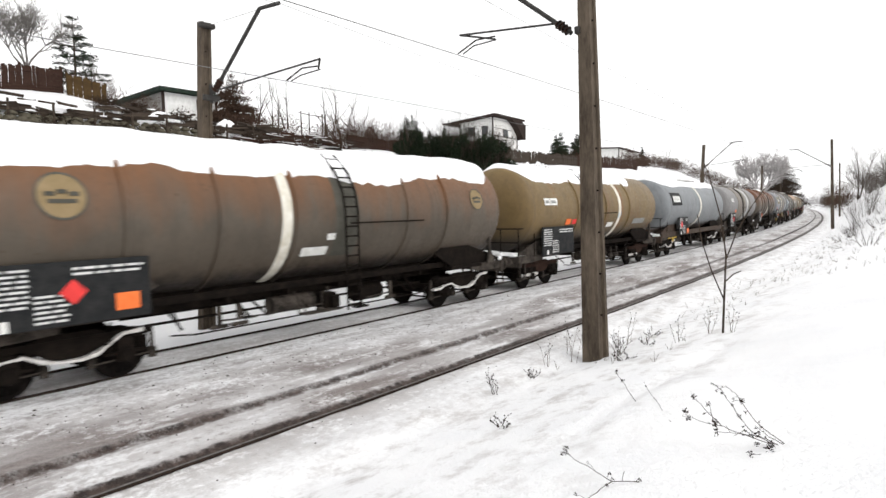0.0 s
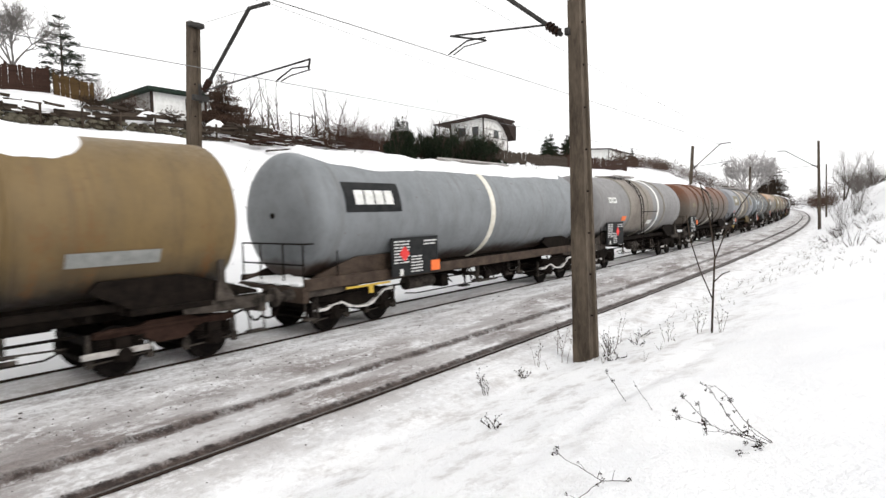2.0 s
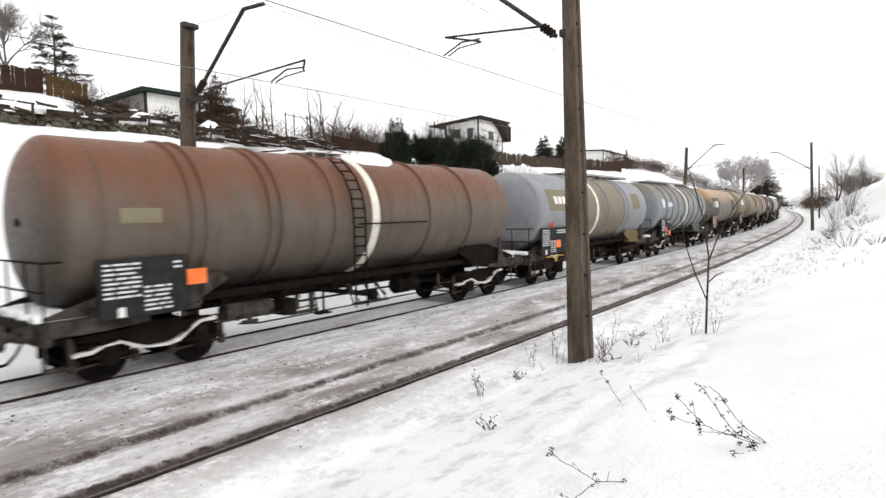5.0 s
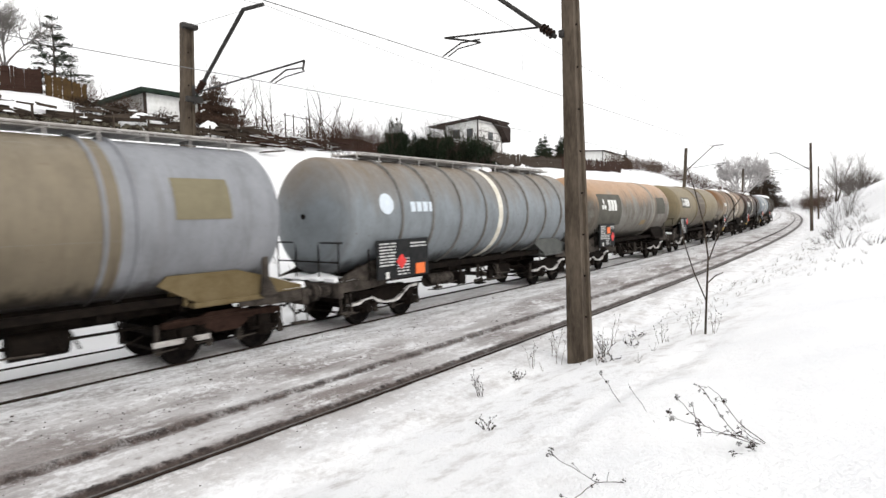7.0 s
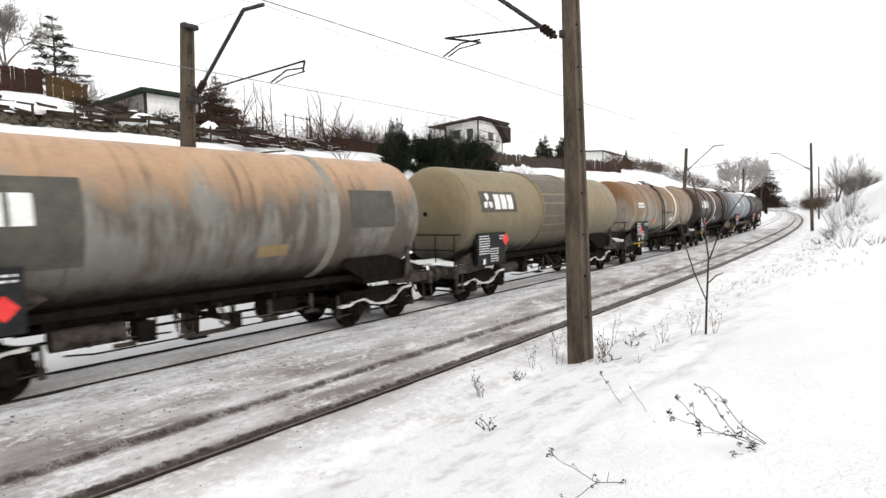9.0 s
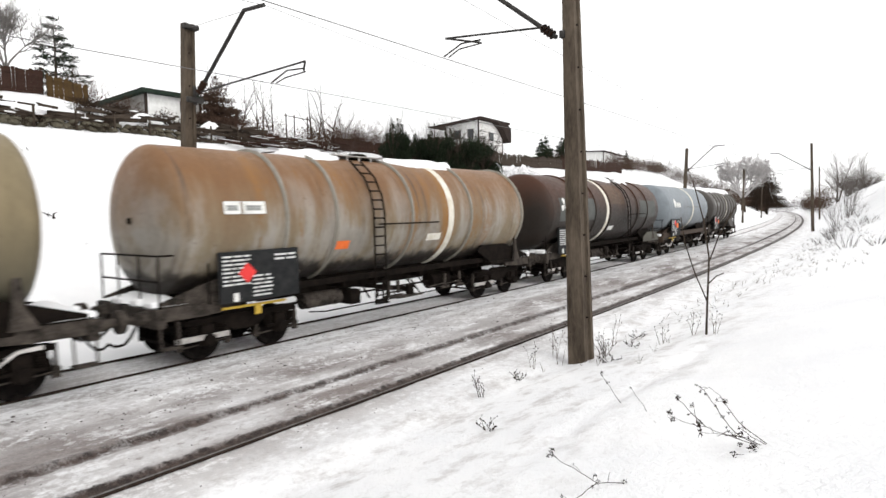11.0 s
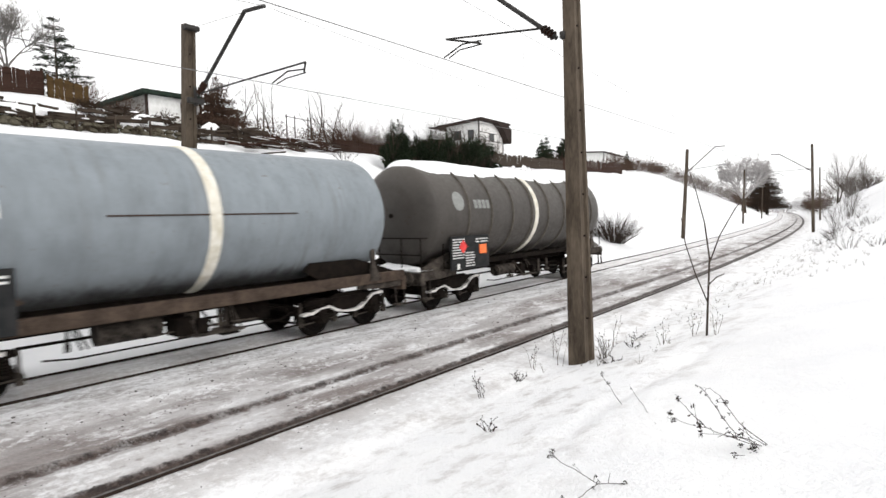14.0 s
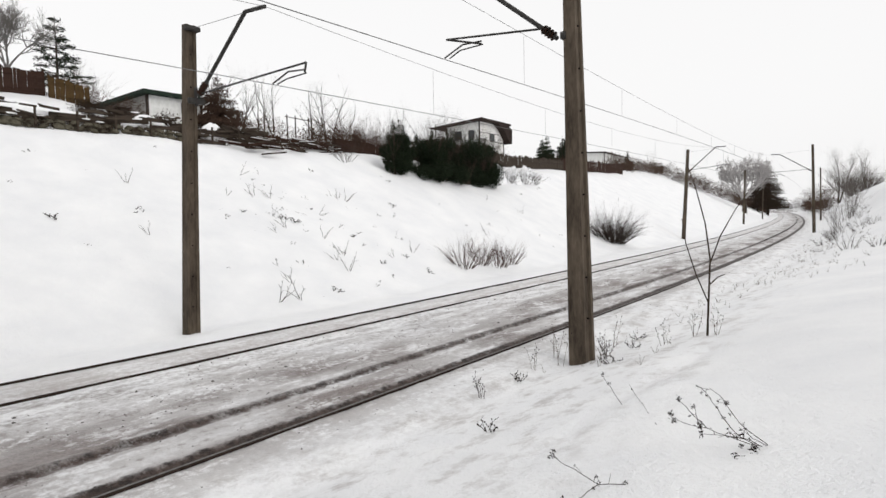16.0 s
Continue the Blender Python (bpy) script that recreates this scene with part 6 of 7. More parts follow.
def fence(points, h, mat, rng, label, gap=0.02, plank=0.14, group="garden fences", ragged=0.06):
    """Posts, two rails and upright planks along (s, off) points."""
    root = thing("plank_fence", label, "fence", group, on_ground(*points[0]))
    inv = root.matrix_basis.inverted()
    meshes = {}
    for (s0, o0), (s1, o1) in zip(points, points[1:]):
        a, b = at(s0, o0), at(s1, o1)
        ang = math.atan2(b.y - a.y, b.x - a.x)
        ln = (b - a).length
        n = int(ln / (plank + gap))
        for i in range(n):
            t = (i + 0.5) / n
            s, o = s0 + (s1 - s0) * t, o0 + (o1 - o0) * t
            z = height(s, o)
            k = rng.randrange(3)
            if k not in meshes:
                bm = bmesh.new()
                box(bm, -plank / 2, -0.012, -0.05, plank / 2, 0.012, h * (1 + ragged * (k - 1)))
                meshes[k] = finish("plank", bm, mat, True)
            v = at(s, o, z)
            part("plank", meshes[k], None, root, m=inv @ pose(v.x, v.y, v.z, rng.uniform(-2, 2), rng.uniform(-1.5, 1.5), math.degrees(ang)))
        m = max(2, int(ln / 2.4))
        for i in range(m + 1):
            t = i / m
            s, o = s0 + (s1 - s0) * t, o0 + (o1 - o0) * t
            if "post" not in meshes:
                bm = bmesh.new()
                box(bm, -0.05, 0.02, -0.4, 0.05, 0.12, h * 1.12, 0.01)
                meshes["post"] = finish("post", bm, mat, True)
            v = at(s, o, height(s, o))
            part("post", meshes["post"], None, root, m=inv @ pose(v.x, v.y, v.z, 0, 0, math.degrees(ang)))
        for zz in (0.25, 0.8):
            bm = bmesh.new()
            pa, pb = at(s0, o0, height(s0, o0) + h * zz), at(s1, o1, height(s1, o1) + h * zz)
            tube(bm, inv @ pa, inv @ pb, 0.035, 0.035, 4)
            part("fence_rail", bm, mat, root)
    return root


FR = random.Random(9)
fence([(-9.5, 24.3), (-5.7, 24.45)], 1.2, PLANK_RED, FR, "brown plank fence on the terrace", gap=0.006, ragged=0.025)
fence([(-5.6, 24.0), (-3.7, 24.1)], 1.05, PLANK_OCHRE, FR, "ochre plank fence on the terrace", gap=0.006, ragged=0.02, plank=0.2)
fence([(5.0, 21.8), (7.5, 21.0), (9.9, 20.3)], 0.55, PLANK_RED, FR, "low red-brown plank fence at the crest")
fence([(10.6, 20.3), (16, 20.6), (21.5, 20.6), (28, 20.9)], 0.85, PLANK_RED, FR, "dark red-brown plank fence at the crest", plank=0.18)
fence([(28, 20.9), (34, 21.2), (44, 21.6), (54, 22.2)], 1.25, PLANK, FR, "dark plank fence behind the crest", plank=0.26)
fence([(54, 22.2), (66, 22.3), (84, 23.2)], 1.6, PLANK_RED, FR, "dark plank fence behind the crest", plank=0.36)


def plank_wall():
    """Retaining wall of stacked boards and stones at the crest."""
    root = thing("retaining_wall", "low retaining wall of weathered boards over mossy stones", "wall", m=on_ground(-4, 19.6))
    inv = root.matrix_basis.inverted()
    rng = random.Random(21)
    variants = []
    for k in range(4):
        bm = bmesh.new()
        box(bm, -0.75, -0.05, -0.1, 0.75, 0.05, 0.1, 0.02)
        variants.append(finish("board", bm, PLANK, True))
    stones = []
    for k in range(4):
        bm = bmesh.new()
        bmesh.ops.create_icosphere(bm, subdivisions=1, radius=0.2)
        for v in bm.verts:
            v.co = Vector((v.co.x * 1.5, v.co.y, v.co.z * 0.75)) * (1 + 0.3 * noise.noise(v.co * 4 + Vector((k, 0, 0))))
        stones.append(finish("stone", bm, STONE))
    for row in range(5):
        s = -14.0 + rng.uniform(0, 0.5)
        while s < 4.2:
            o = 19.55 + 0.10 * row + rng.uniform(-0.05, 0.05)
            base = height(s, 19.5)
            v = at(s, o, base + 0.12 + row * 0.2 + rng.uniform(-0.03, 0.03))
            if row < 2 and s < -1:
                part("stone", rng.choice(stones), None, root, m=inv @ pose(v.x, v.y, v.z, rng.uniform(-20, 20), rng.uniform(-20, 20), turn(s) + rng.uniform(-15, 15)))
                s += rng.uniform(0.42, 0.6)
            else:
                if rng.random() < 0.86 and (row < 4 or s > -3):
                    part("board", rng.choice(variants), None, root, m=inv @ pose(v.x, v.y, v.z, rng.uniform(-12, 12), rng.uniform(-4, 4), turn(s) + rng.uniform(-4, 4)))
                s += rng.uniform(1.35, 1.6)
    drift = []
    for k in range(3):
        bm = bmesh.new()
        bmesh.ops.create_icosphere(bm, subdivisions=2, radius=0.3)
        for v in bm.verts:
            v.co = Vector((v.co.x * 1.9, v.co.y * 0.8, v.co.z * 0.33)) * (1 + 0.35 * noise.noise(v.co * 3 + Vector((k * 5, 0, 0))))
        drift.append(finish("snow_ledge", bm, SNOW))
    for k in range(60):     # loose boards and rubbish leaning on the wall, with snow on their upper sides
        s = rng.uniform(-13.5, 4.2)
        o = 19.42 + rng.uniform(0, 0.5)
        v = at(s, o, height(s, 19.5) + rng.uniform(0.3, 1.15))
        part("board", rng.choice(variants), None, root, m=inv @ pose(v.x, v.y, v.z, rng.uniform(-60, 60), rng.uniform(-12, 12), turn(s) + rng.uniform(-16, 16)) @ Matrix.Scale(rng.uniform(0.3, 0.8), 4))
        if k % 3 == 0:
            part("snow_ledge", rng.choice(drift), None, root, "snow caught on the boards", inv @ pose(v.x, v.y + 0.05, v.z + 0.03, 0, 0, turn(s)) @ Matrix.Scale(rng.uniform(0.2, 0.5), 4))
    for s in np.arange(-13, 4.2, 1.7):
        bm = bmesh.new()
        v = at(s, 19.45, height(s, 19.5))
        tube(bm, inv @ Vector((v.x, v.y, v.z - 0.3)), inv @ Vector((v.x, v.y, v.z + 0.9)), 0.06, 0.05, 7)
        part("post", bm, PLANK, root)


plank_wall()


def house(m, w, d, h, rise, wall_mat, roof_mat, label, windows, over=0.35, porch=False, snow_roof=False, side_mat=None, name="garden_house"):
    """A flat-pitched garden house; x along the track side, y away from it. The roof rises towards +y by rise."""
    root = thing(name, label, "house", "garden houses on the plateau", m)
    t = 0.14
    for nm, x0, y0, x1, y1, mt in (("wall", 0, 0, w, t, wall_mat), ("wall", 0, d - t, w, d, wall_mat), ("wall", 0, t, t, d - t, side_mat or wall_mat), ("wall", w - t, t, w, d - t, side_mat or wall_mat)):
        bm = bmesh.new()
        vs = box(bm, x0, y0, -1.5, x1, y1, h)
        for v in vs:
            if v.co.z > 0.5:
                v.co.z = h + rise * v.co.y / d
        part(nm, bm, mt, root, flat=True)
    bm = bmesh.new()
    vs = box(bm, -over, -over, 0, w + over, d + over, 0.24)
    for v in vs:
        v.co.z += h + 0.01 + rise * v.co.y / d
    roof = part("roof", bm, roof_mat, root, flat=True)
    bm = bmesh.new()
    tube(bm, (w * 0.3, d * 0.6, h), (w * 0.3, d * 0.6, h + rise + 0.45), 0.09, 0.09, 8)
    part("flue", bm, ROOF_DARK, roof)
    if snow_roof:
        bm = bmesh.new()
        vs = box(bm, -over + 0.1, -over + 0.1, 0.16, w + over - 0.1, d + over - 0.1, 0.34, 0.06)
        for v in bm.verts:
            v.co.z += h + 0.012 + rise * v.co.y / d
        part("snow_cover", bm, SNOW, roof)
    for face, u, z, ww, hh in windows:
        bm, gl = bmesh.new(), bmesh.new()
        if face == "front":
            box(bm, u, -0.04, z, u + ww, 0.02, z + hh, 0.01)
            box(gl, u + 0.07, -0.05, z + 0.07, u + ww - 0.07, -0.03, z + hh - 0.07)
        else:
            box(bm, -0.04, u, z, 0.02, u + ww, z + hh, 0.01)
            box(gl, -0.05, u + 0.07, z + 0.07, -0.03, u + ww - 0.07, z + hh - 0.07)
        fr = part("window", bm, ROOF_DARK, root)
        part("pane", gl, GLASS, fr)
    for cx, cy in ((0, 0), (w, 0), (0, d)):
        bm = bmesh.new()
        box(bm, cx - 0.07, cy - 0.07, -0.6, cx + 0.07, cy + 0.07, h + 0.05)
        part("corner_post", bm, ROOF_DARK, root, flat=True)
    if porch:
        for yy in (d + 1.7,):
            bm = bmesh.new()
            box(bm, 0, yy, -1.0, 0.1, yy + 0.1, h + 0.3)
            part("porch_post", bm, ROOF_DARK, root, flat=True)
        bm = bmesh.new()
        vs = box(bm, -over, d, h + rise - 0.02, w + over, d + 2.2, h + rise + 0.12)
        part("porch_roof", bm, roof_mat, root, flat=True)
        bm = bmesh.new()
        prism(bm, [(w * 0.45, h + 0.3), (w * 0.9, h + 0.2), (w + 1.0, h - 0.45), (w + 0.9, h - 2.3), (w + 0.35, h - 2.25), (w * 0.80, h - 0.75), (w * 0.6, h - 0.1)], -over - 0.05, d * 0.6)
        for z0, z1, xa, xb in ((h - 1.32, h - 1.25, 0.1, w * 0.8), (h - 2.3, h - 2.2, 0.1, w * 0.95), (-0.1, 0.12, -0.1, w)):
            beam = bmesh.new()
            box(beam, xa, -0.05, z0, xb, -0.003, z1, 0.01)
            part("timber", beam, ROOF_DARK, root, flat=True)
        part("roof_end", bm, roof_mat, root, "dark roof end hanging down over the gable", flat=True)
    return root


house(place(1.0, 27.0, 9.05), 3.6, 6.0, 1.7, -0.1, PLASTER, ROOF_GREEN, "low pale shed with a dark green flat roof", [("front", 2.2, 0.8, 0.9, 0.7)], 0.4, side_mat=PLASTER_GREY)
house(place(46.0, 30.0, 10.6), 6.2, 4.9, 3.85, -0.35, PLASTER_WORN, ROOF_DARK, "white garden house with a dark overhanging roof", [("side", 0.7, 1.75, 0.9, 1.1), ("side", 2.6, 1.75, 1.1, 1.1), ("front", 2.6, 1.6, 1.2, 1.0)], 0.8, porch=True, side_mat=PLASTER)
house(place(116.5, 36.0, 13.6), 15.0, 6.0, 2.6, 0.3, PLASTER, ROOF_DARK, "white shed with a snowy roof behind the hedge", [], 0.5, snow_roof=True, name="garden_shed")

def snow_drift(s, o, long, wide, top, seed):
    """A soft heap of snow lying on the terrace."""
    base = height(s, o)
    root = place(s, o, base)
    bm = bmesh.new()
    rows = []
    for i in range(19):
        row = []
        for j in range(9):
            u, v = i / 9 - 1, j / 4 - 1
            k = 1 + 0.22 * noise.noise(Vector((u * 2, v * 2, seed)))
            fall = max(0.0, 1 - u * u) ** 0.75 * max(0.0, 1 - v * v) ** 0.75
            row.append(bm.verts.new((u * long / 2 * k, v * wide / 2 * k, -0.35 + (top - base + 0.35) * fall * (0.9 + 0.10 * noise.noise(Vector((u * 3, v * 3, seed + 5)))))))
        rows.append(row)
    for p, q in zip(rows, rows[1:]):
        for j in range(8):
            bm.faces.new((p[j], q[j], q[j + 1], p[j + 1]))
    drift = part("snow_drift", bm, SNOW)
    drift.matrix_basis = root
    tagged(drift, "soft heap of clean snow on the crest of the slope", "snow", "snow heaps on the crest")


for i, (s, o, ln, wd, top) in enumerate(((-8.4, 20.6, 3.8, 1.4, 8.45), (-6.3, 20.5, 2.6, 1.1, 8.20), (-2.4, 20.6, 2.4, 0.9, 8.40), (1.4, 20.7, 2.0, 1.0, 8.5), (-4.6, 20.2, 1.2, 0.6, 7.95), (26.6, 16.9, 1.8, 1.3, 7.45), (29.4, 16.7, 1.4, 1.2, 7.35), (32.0, 17.0, 1.7, 1.2, 7.5))):
    snow_drift(s, o, ln, wd, top, i * 3.7)

# frame of bare posts on the plateau
def post_frame():
    root = thing("post_frame", "frame of dark bare posts beside the red-brown fence", "frame", m=on_ground(10.4, 25))
    for x in (0.0, 0.75, 2.0, 2.3):
        bm = bmesh.new()
        tube(bm, (x, 0, -0.3), (x, 0, 1.75), 0.05 if x < 2.2 else 0.09, 0.045, 7)
        part("post", bm, TWIG, root)
    bm = bmesh.new()
    tube(bm, (-0.2, 0, 1.6), (2.3, 0, 1.5), 0.03)
    part("crossbar", bm, TWIG, root)


post_frame()


def board_pile(s0, o0, n, seed, label):
    """Old boards and beams dumped on the crest, some with snow on them."""
    rng = random.Random(seed)
    root = thing("board_pile", label, "boards", "heaps of old boards on the crest", on_ground(s0, o0))
    inv = root.matrix_basis.inverted()
    kinds = []
    for mat in (PLANK_RED, PLANK, PLANK_RED):
        bm = bmesh.new()
        box(bm, -0.8, -0.09, -0.03, 0.8, 0.09, 0.03, 0.012)
        kinds.append(finish("board", bm, mat, True))
    cover = bmesh.new()
    for v in box(cover, -0.6, -0.07, 0.03, 0.6, 0.07, 0.075, 0.02):
        v.co.z = v.co.z if v.co.z < 0.05 else v.co.z + 0.02 * noise.noise(v.co * 3)
    snow = finish("snow_cover", cover, SNOW)
    for i in range(n):
        s, o = s0 + rng.gauss(0, 1.1), o0 + rng.gauss(0, 0.35)
        v = at(s, o, height(s, o) + 0.06 + rng.random() * 0.5)
        m = inv @ pose(v.x, v.y, v.z, rng.uniform(-20, 20), rng.uniform(-7, 7), turn(s) + rng.gauss(0, 13)) @ Matrix.Scale(rng.uniform(0.5, 1.1), 4)
        board = part("board", rng.choice(kinds), None, root, m=m)
        if i % 3 == 0:
            part("snow_cover", snow, None, board)


board_pile(4.2, 19.2, 16, 3, "heap of weathered boards and beams half under snow")
board_pile(6.6, 20.2, 18, 4, "heap of red-brown boards beside the low fence")
board_pile(9.2, 19.9, 16, 5, "heap of red-brown boards beside the low fence")
board_pile(3.0, 18.6, 5, 6, "few dark beams lying on the snowy crest")

# ---- weeds and the sapling near the camera ----
def weed(rng, h, stems, heads=True, mat=None, droop=0.25, thick=1.0, name="dry_weed", label="dry brown weed standing in the snow"):
    root = thing(name, label, "weed", "dry weeds in the snow")
    for i in range(stems):
        a = rng.uniform(0, 6.28)
        bm = bmesh.new()
        p = Vector((rng.uniform(-0.05, 0.05), rng.uniform(-0.05, 0.05), -0.05))
        d = Vector((math.cos(a) * droop * 2, math.sin(a) * droop * 2, 1)).normalized()
        ln = h * rng.uniform(0.6, 1.1)
        tips = []
        for k in range(4):
            d = (d + Vector((rng.uniform(-1, 1), rng.uniform(-1, 1), rng.uniform(-0.6, 0.3))) * droop).normalized()
            q = p + d * ln / 4
            tube(bm, p, q, (0.006 - 0.001 * k) * thick, (0.005 - 0.001 * k) * thick, 4, False)
            if k > 0:
                e = q + (d + Vector((rng.uniform(-1, 1), rng.uniform(-1, 1), rng.uniform(0, 0.6)))).normalized() * ln * 0.2
                tube(bm, q, e, 0.0035 * thick, 0.002 * thick, 3, False)
                tips.append(e)
            p = q
        tips.append(p)
        stem = part("stem", bm, mat or STRAW, root, flat=True)
        if heads:
            for e in tips:
                hb = bmesh.new()
                bmesh.ops.create_icosphere(hb, subdivisions=1, radius=0.010 * rng.uniform(0.6, 1.5), matrix=Matrix.Translation(e))
                part("seed_head", hb, SEED, stem)
    return root


WR = random.Random(31)
near_kinds = [weed(WR, 0.40, 6, True, TWIG, 0.16), weed(WR, 0.24, 10, True, TWIG, 0.4), weed(WR, 0.50, 4, True, STRAW, 0.12, 0.8), weed(WR, 0.62, 3, True, STRAW, 0.10, 0.8)]
spots = [(-9.6, -4.55), (-11.2, -5.75), (-7.6, -4.4), (-6.6, -4.35), (-6.35, -4.62), (-7.2, -5.75), (-4.9, -4.95), (-5.4, -5.55), (-5.6, -6.2), (-5.1, -6.7), (-5.45, -7.2), (-6.2, -5.3), (-5.9, -5.1), (-8.4, -4.5), (-4.4, -5.3), (-6.95, -4.62), (-6.5, -5.4)]
for i, (s, o) in enumerate(spots):
    m = on_ground(s, o, 0.0, WR.uniform(0, 360))
    if i < 4:
        near_kinds[i].matrix_basis = m
    else:
        copy_thing(WR.choice(near_kinds), m)
slope_kinds = [weed(WR, 0.22, 9, False, TWIG_DARK, 0.75, 2.4, "slope_weed", "tuft of dry stalks flattened on the snowy slope"), weed(WR, 0.34, 6, False, TWIG_DARK, 0.8, 2.0, "slope_weed", "tuft of dry stalks flattened on the snowy slope"), weed(WR, 0.5, 3, False, TWIG, 0.3, 1.5, "slope_weed", "thin dry stalks on the snowy slope"),
               weed(WR, 0.15, 18, False, SEED, 0.9, 3.0, "slope_weed", "dark matted tuft on the snowy slope")]
slope = [(-9.1, 16.9), (-7.6, 15.5), (-6.5, 14.4), (-3.5, 17.9), (-9.9, 12.2), (-7.1, 12.3), (-9.6, 10.6), (-10.5, 14.4), (-7.5, 10.7), (-0.8, 14.6), (0.1, 14.5), (-2.6, 13.5), (-0.5, 12.4), (0.9, 11.6), (-1.5, 10.8), (-3.3, 10.7), (-0.2, 10.0),
         (-2.2, 9.6), (-3.7, 12.3), (4.5, 13.4), (-4.2, 7.2), (-5.4, 6.4), (-4.5, 6.3), (-2.8, 6.6), (-5.9, 8.5), (-3.8, 8.7), (-0.9, 8.4), (2.6, 8.3), (-0.7, 6.5), (-3.6, 6.3), (-9.1, 9.6), (21.9, 9.0), (21.2, 11.7), (9.8, 11.7)]
for i in range(60):      # thickest on the stretch past the far pole
    slope.append((WR.gauss(0.5, 2.6), 6.8 + 9.5 * WR.random()))
for i in range(26):
    slope.append((WR.uniform(4, 36), 7 + 10.5 * WR.random()))
for i, (s, o) in enumerate(slope):
    m = on_ground(s, o, 0.04, WR.uniform(0, 360)) @ Matrix.Rotation(radians(WR.uniform(-38, 38)), 4, "X") @ Matrix.Scale(WR.uniform(0.6, 1.45), 4)
    if i < 4:
        slope_kinds[i].matrix_basis = m
    else:
        copy_thing(WR.choice(slope_kinds), m)


def stalk(pts, r0, r1):
    """One thin bent stalk as a single skin."""
    bm = bmesh.new()
    prev = None
    for i, p in enumerate(pts):
        d = (pts[min(i + 1, len(pts) - 1)] - pts[max(i - 1, 0)]).normalized()
        u = d.cross(Vector((0.3, 0.9, 0.2))).normalized()
        v = d.cross(u)
        r = r0 + (r1 - r0) * i / (len(pts) - 1)
        row = [bm.verts.new(p + (u * math.cos(a) + v * math.sin(a)) * r) for a in (0.0, 1.571, 3.142, 4.712)]
        if prev:
            for k in range(4):
                bm.faces.new((prev[k], prev[(k + 1) % 4], row[(k + 1) % 4], row[k]))
        prev = row
    return bm


def fallen_weed(m, stems, label, tufts=(), thick=1.0):
    """A dry weed bowed over in the snow: stems as short bent lines, with shrivelled leaf tufts along them."""
    rng = random.Random(len(stems) + 3)
    root = thing("fallen_weed", label, "weed", "dry weeds in the snow", m)
    for pts in stems:
        pts = [Vector(q) for q in pts]
        line = [pts[0]]
        for p, q in zip(pts, pts[1:]):
            for f in (0.33, 0.67, 1.0):
                line.append(p.lerp(q, f) + Vector((rng.uniform(-1, 1), rng.uniform(-1, 1), rng.uniform(-1, 1))) * 0.007)
        stem = part("stem", stalk(line, 0.0042 * thick, 0.0022 * thick), TWIG, root, flat=True)
        for i, c in enumerate(line[2:]):
            if rng.random() < 0.5:
                e = c + Vector((rng.uniform(-0.09, 0.03), rng.uniform(-0.05, 0.05), rng.uniform(-0.03, 0.08)))
                part("twig", stalk([c, c.lerp(e, 0.5) + Vector((0, 0, 0.010)), e], 0.0024, 0.0014), TWIG, stem, flat=True)
                if rng.random() < 0.6:
                    me = cloud([(e.x, e.y, e.z, 0.014, 0.014, 0.014)], 9, 0.016, rng, 0.6)
                    me.materials.append(SEED)
                    part("dry_leaf", me, None, stem)
    for x, y, z, r in tufts:
        me = cloud([(x, y, z, r, r, r * 1.2)], 22, r * 0.75, rng, 0.55)
        me.materials.append(SEED)
        part("leaf_tuft", me, None, root, "shrivelled dark leaves")
    return root


g = at(-12.0, -9.1, height(-12.0, -9.1))
fallen_weed(pose(g.x + 0.03, g.y, g.z - 0.02) @ Matrix.Scale(0.88, 4), [
    [(0.02, 0, -0.02), (-0.27, 0.12, 0.04), (-0.53, 0.2, 0.13), (-0.73, 0.25, 0.17), (-0.89, 0.28, 0.22)], [(-0.53, 0.2, 0.13), (-0.69, 0.25, 0.30), (-0.78, 0.27, 0.40)], [(-0.60, 0.22, 0.15), (-0.64, 0.22, 0.32)],
    [(0.02, 0, -0.02), (-0.21, 0.08, 0.16), (-0.355, 0.15, 0.355), (-0.42, 0.18, 0.47), (-0.50, 0.2, 0.53), (-0.55, 0.2, 0.51)], [(-0.12, 0, 0.0), (-0.307, 0.1, 0.12), (-0.40, 0.13, 0.25), (-0.50, 0.16, 0.41), (-0.555, 0.2, 0.51)],
    [(0.0, 0, -0.02), (-0.21, -0.12, 0.0), (-0.30, -0.16, 0.0), (-0.45, -0.2, 0.01)], [(-0.05, 0, 0.0), (-0.25, 0.05, 0.09), (-0.45, 0.1, 0.10), (-0.60, 0.14, 0.10)], [(-0.27, 0.1, 0.05), (-0.36, 0.1, 0.12), (-0.47, 0.1, 0.07)], [(0.0, 0, 0), (-0.18, 0.0, 0.10), (-0.30, 0.02, 0.20)]],
    "dry brown weed with shrivelled leaves bowed over the snow",
    [(-0.78, 0.27, 0.40, 0.03), (-0.86, 0.28, 0.25, 0.035), (-0.84, 0.27, 0.19, 0.03), (-0.60, 0.2, 0.15, 0.045), (-0.60, 0.16, 0.08, 0.035), (-0.37, 0.15, 0.40, 0.028), (-0.65, 0.24, 0.34, 0.028), (-0.24, -0.12, 0.02, 0.05), (-0.29, 0.06, 0.10, 0.035), (-0.45, -0.2, 0.02, 0.028), (-0.40, 0.13, 0.26, 0.022), (-0.16, 0.0, 0.03, 0.03), (-0.32, -0.05, 0.05, 0.03)])
g = at(-13.07, -8.28, height(-13.07, -8.28))
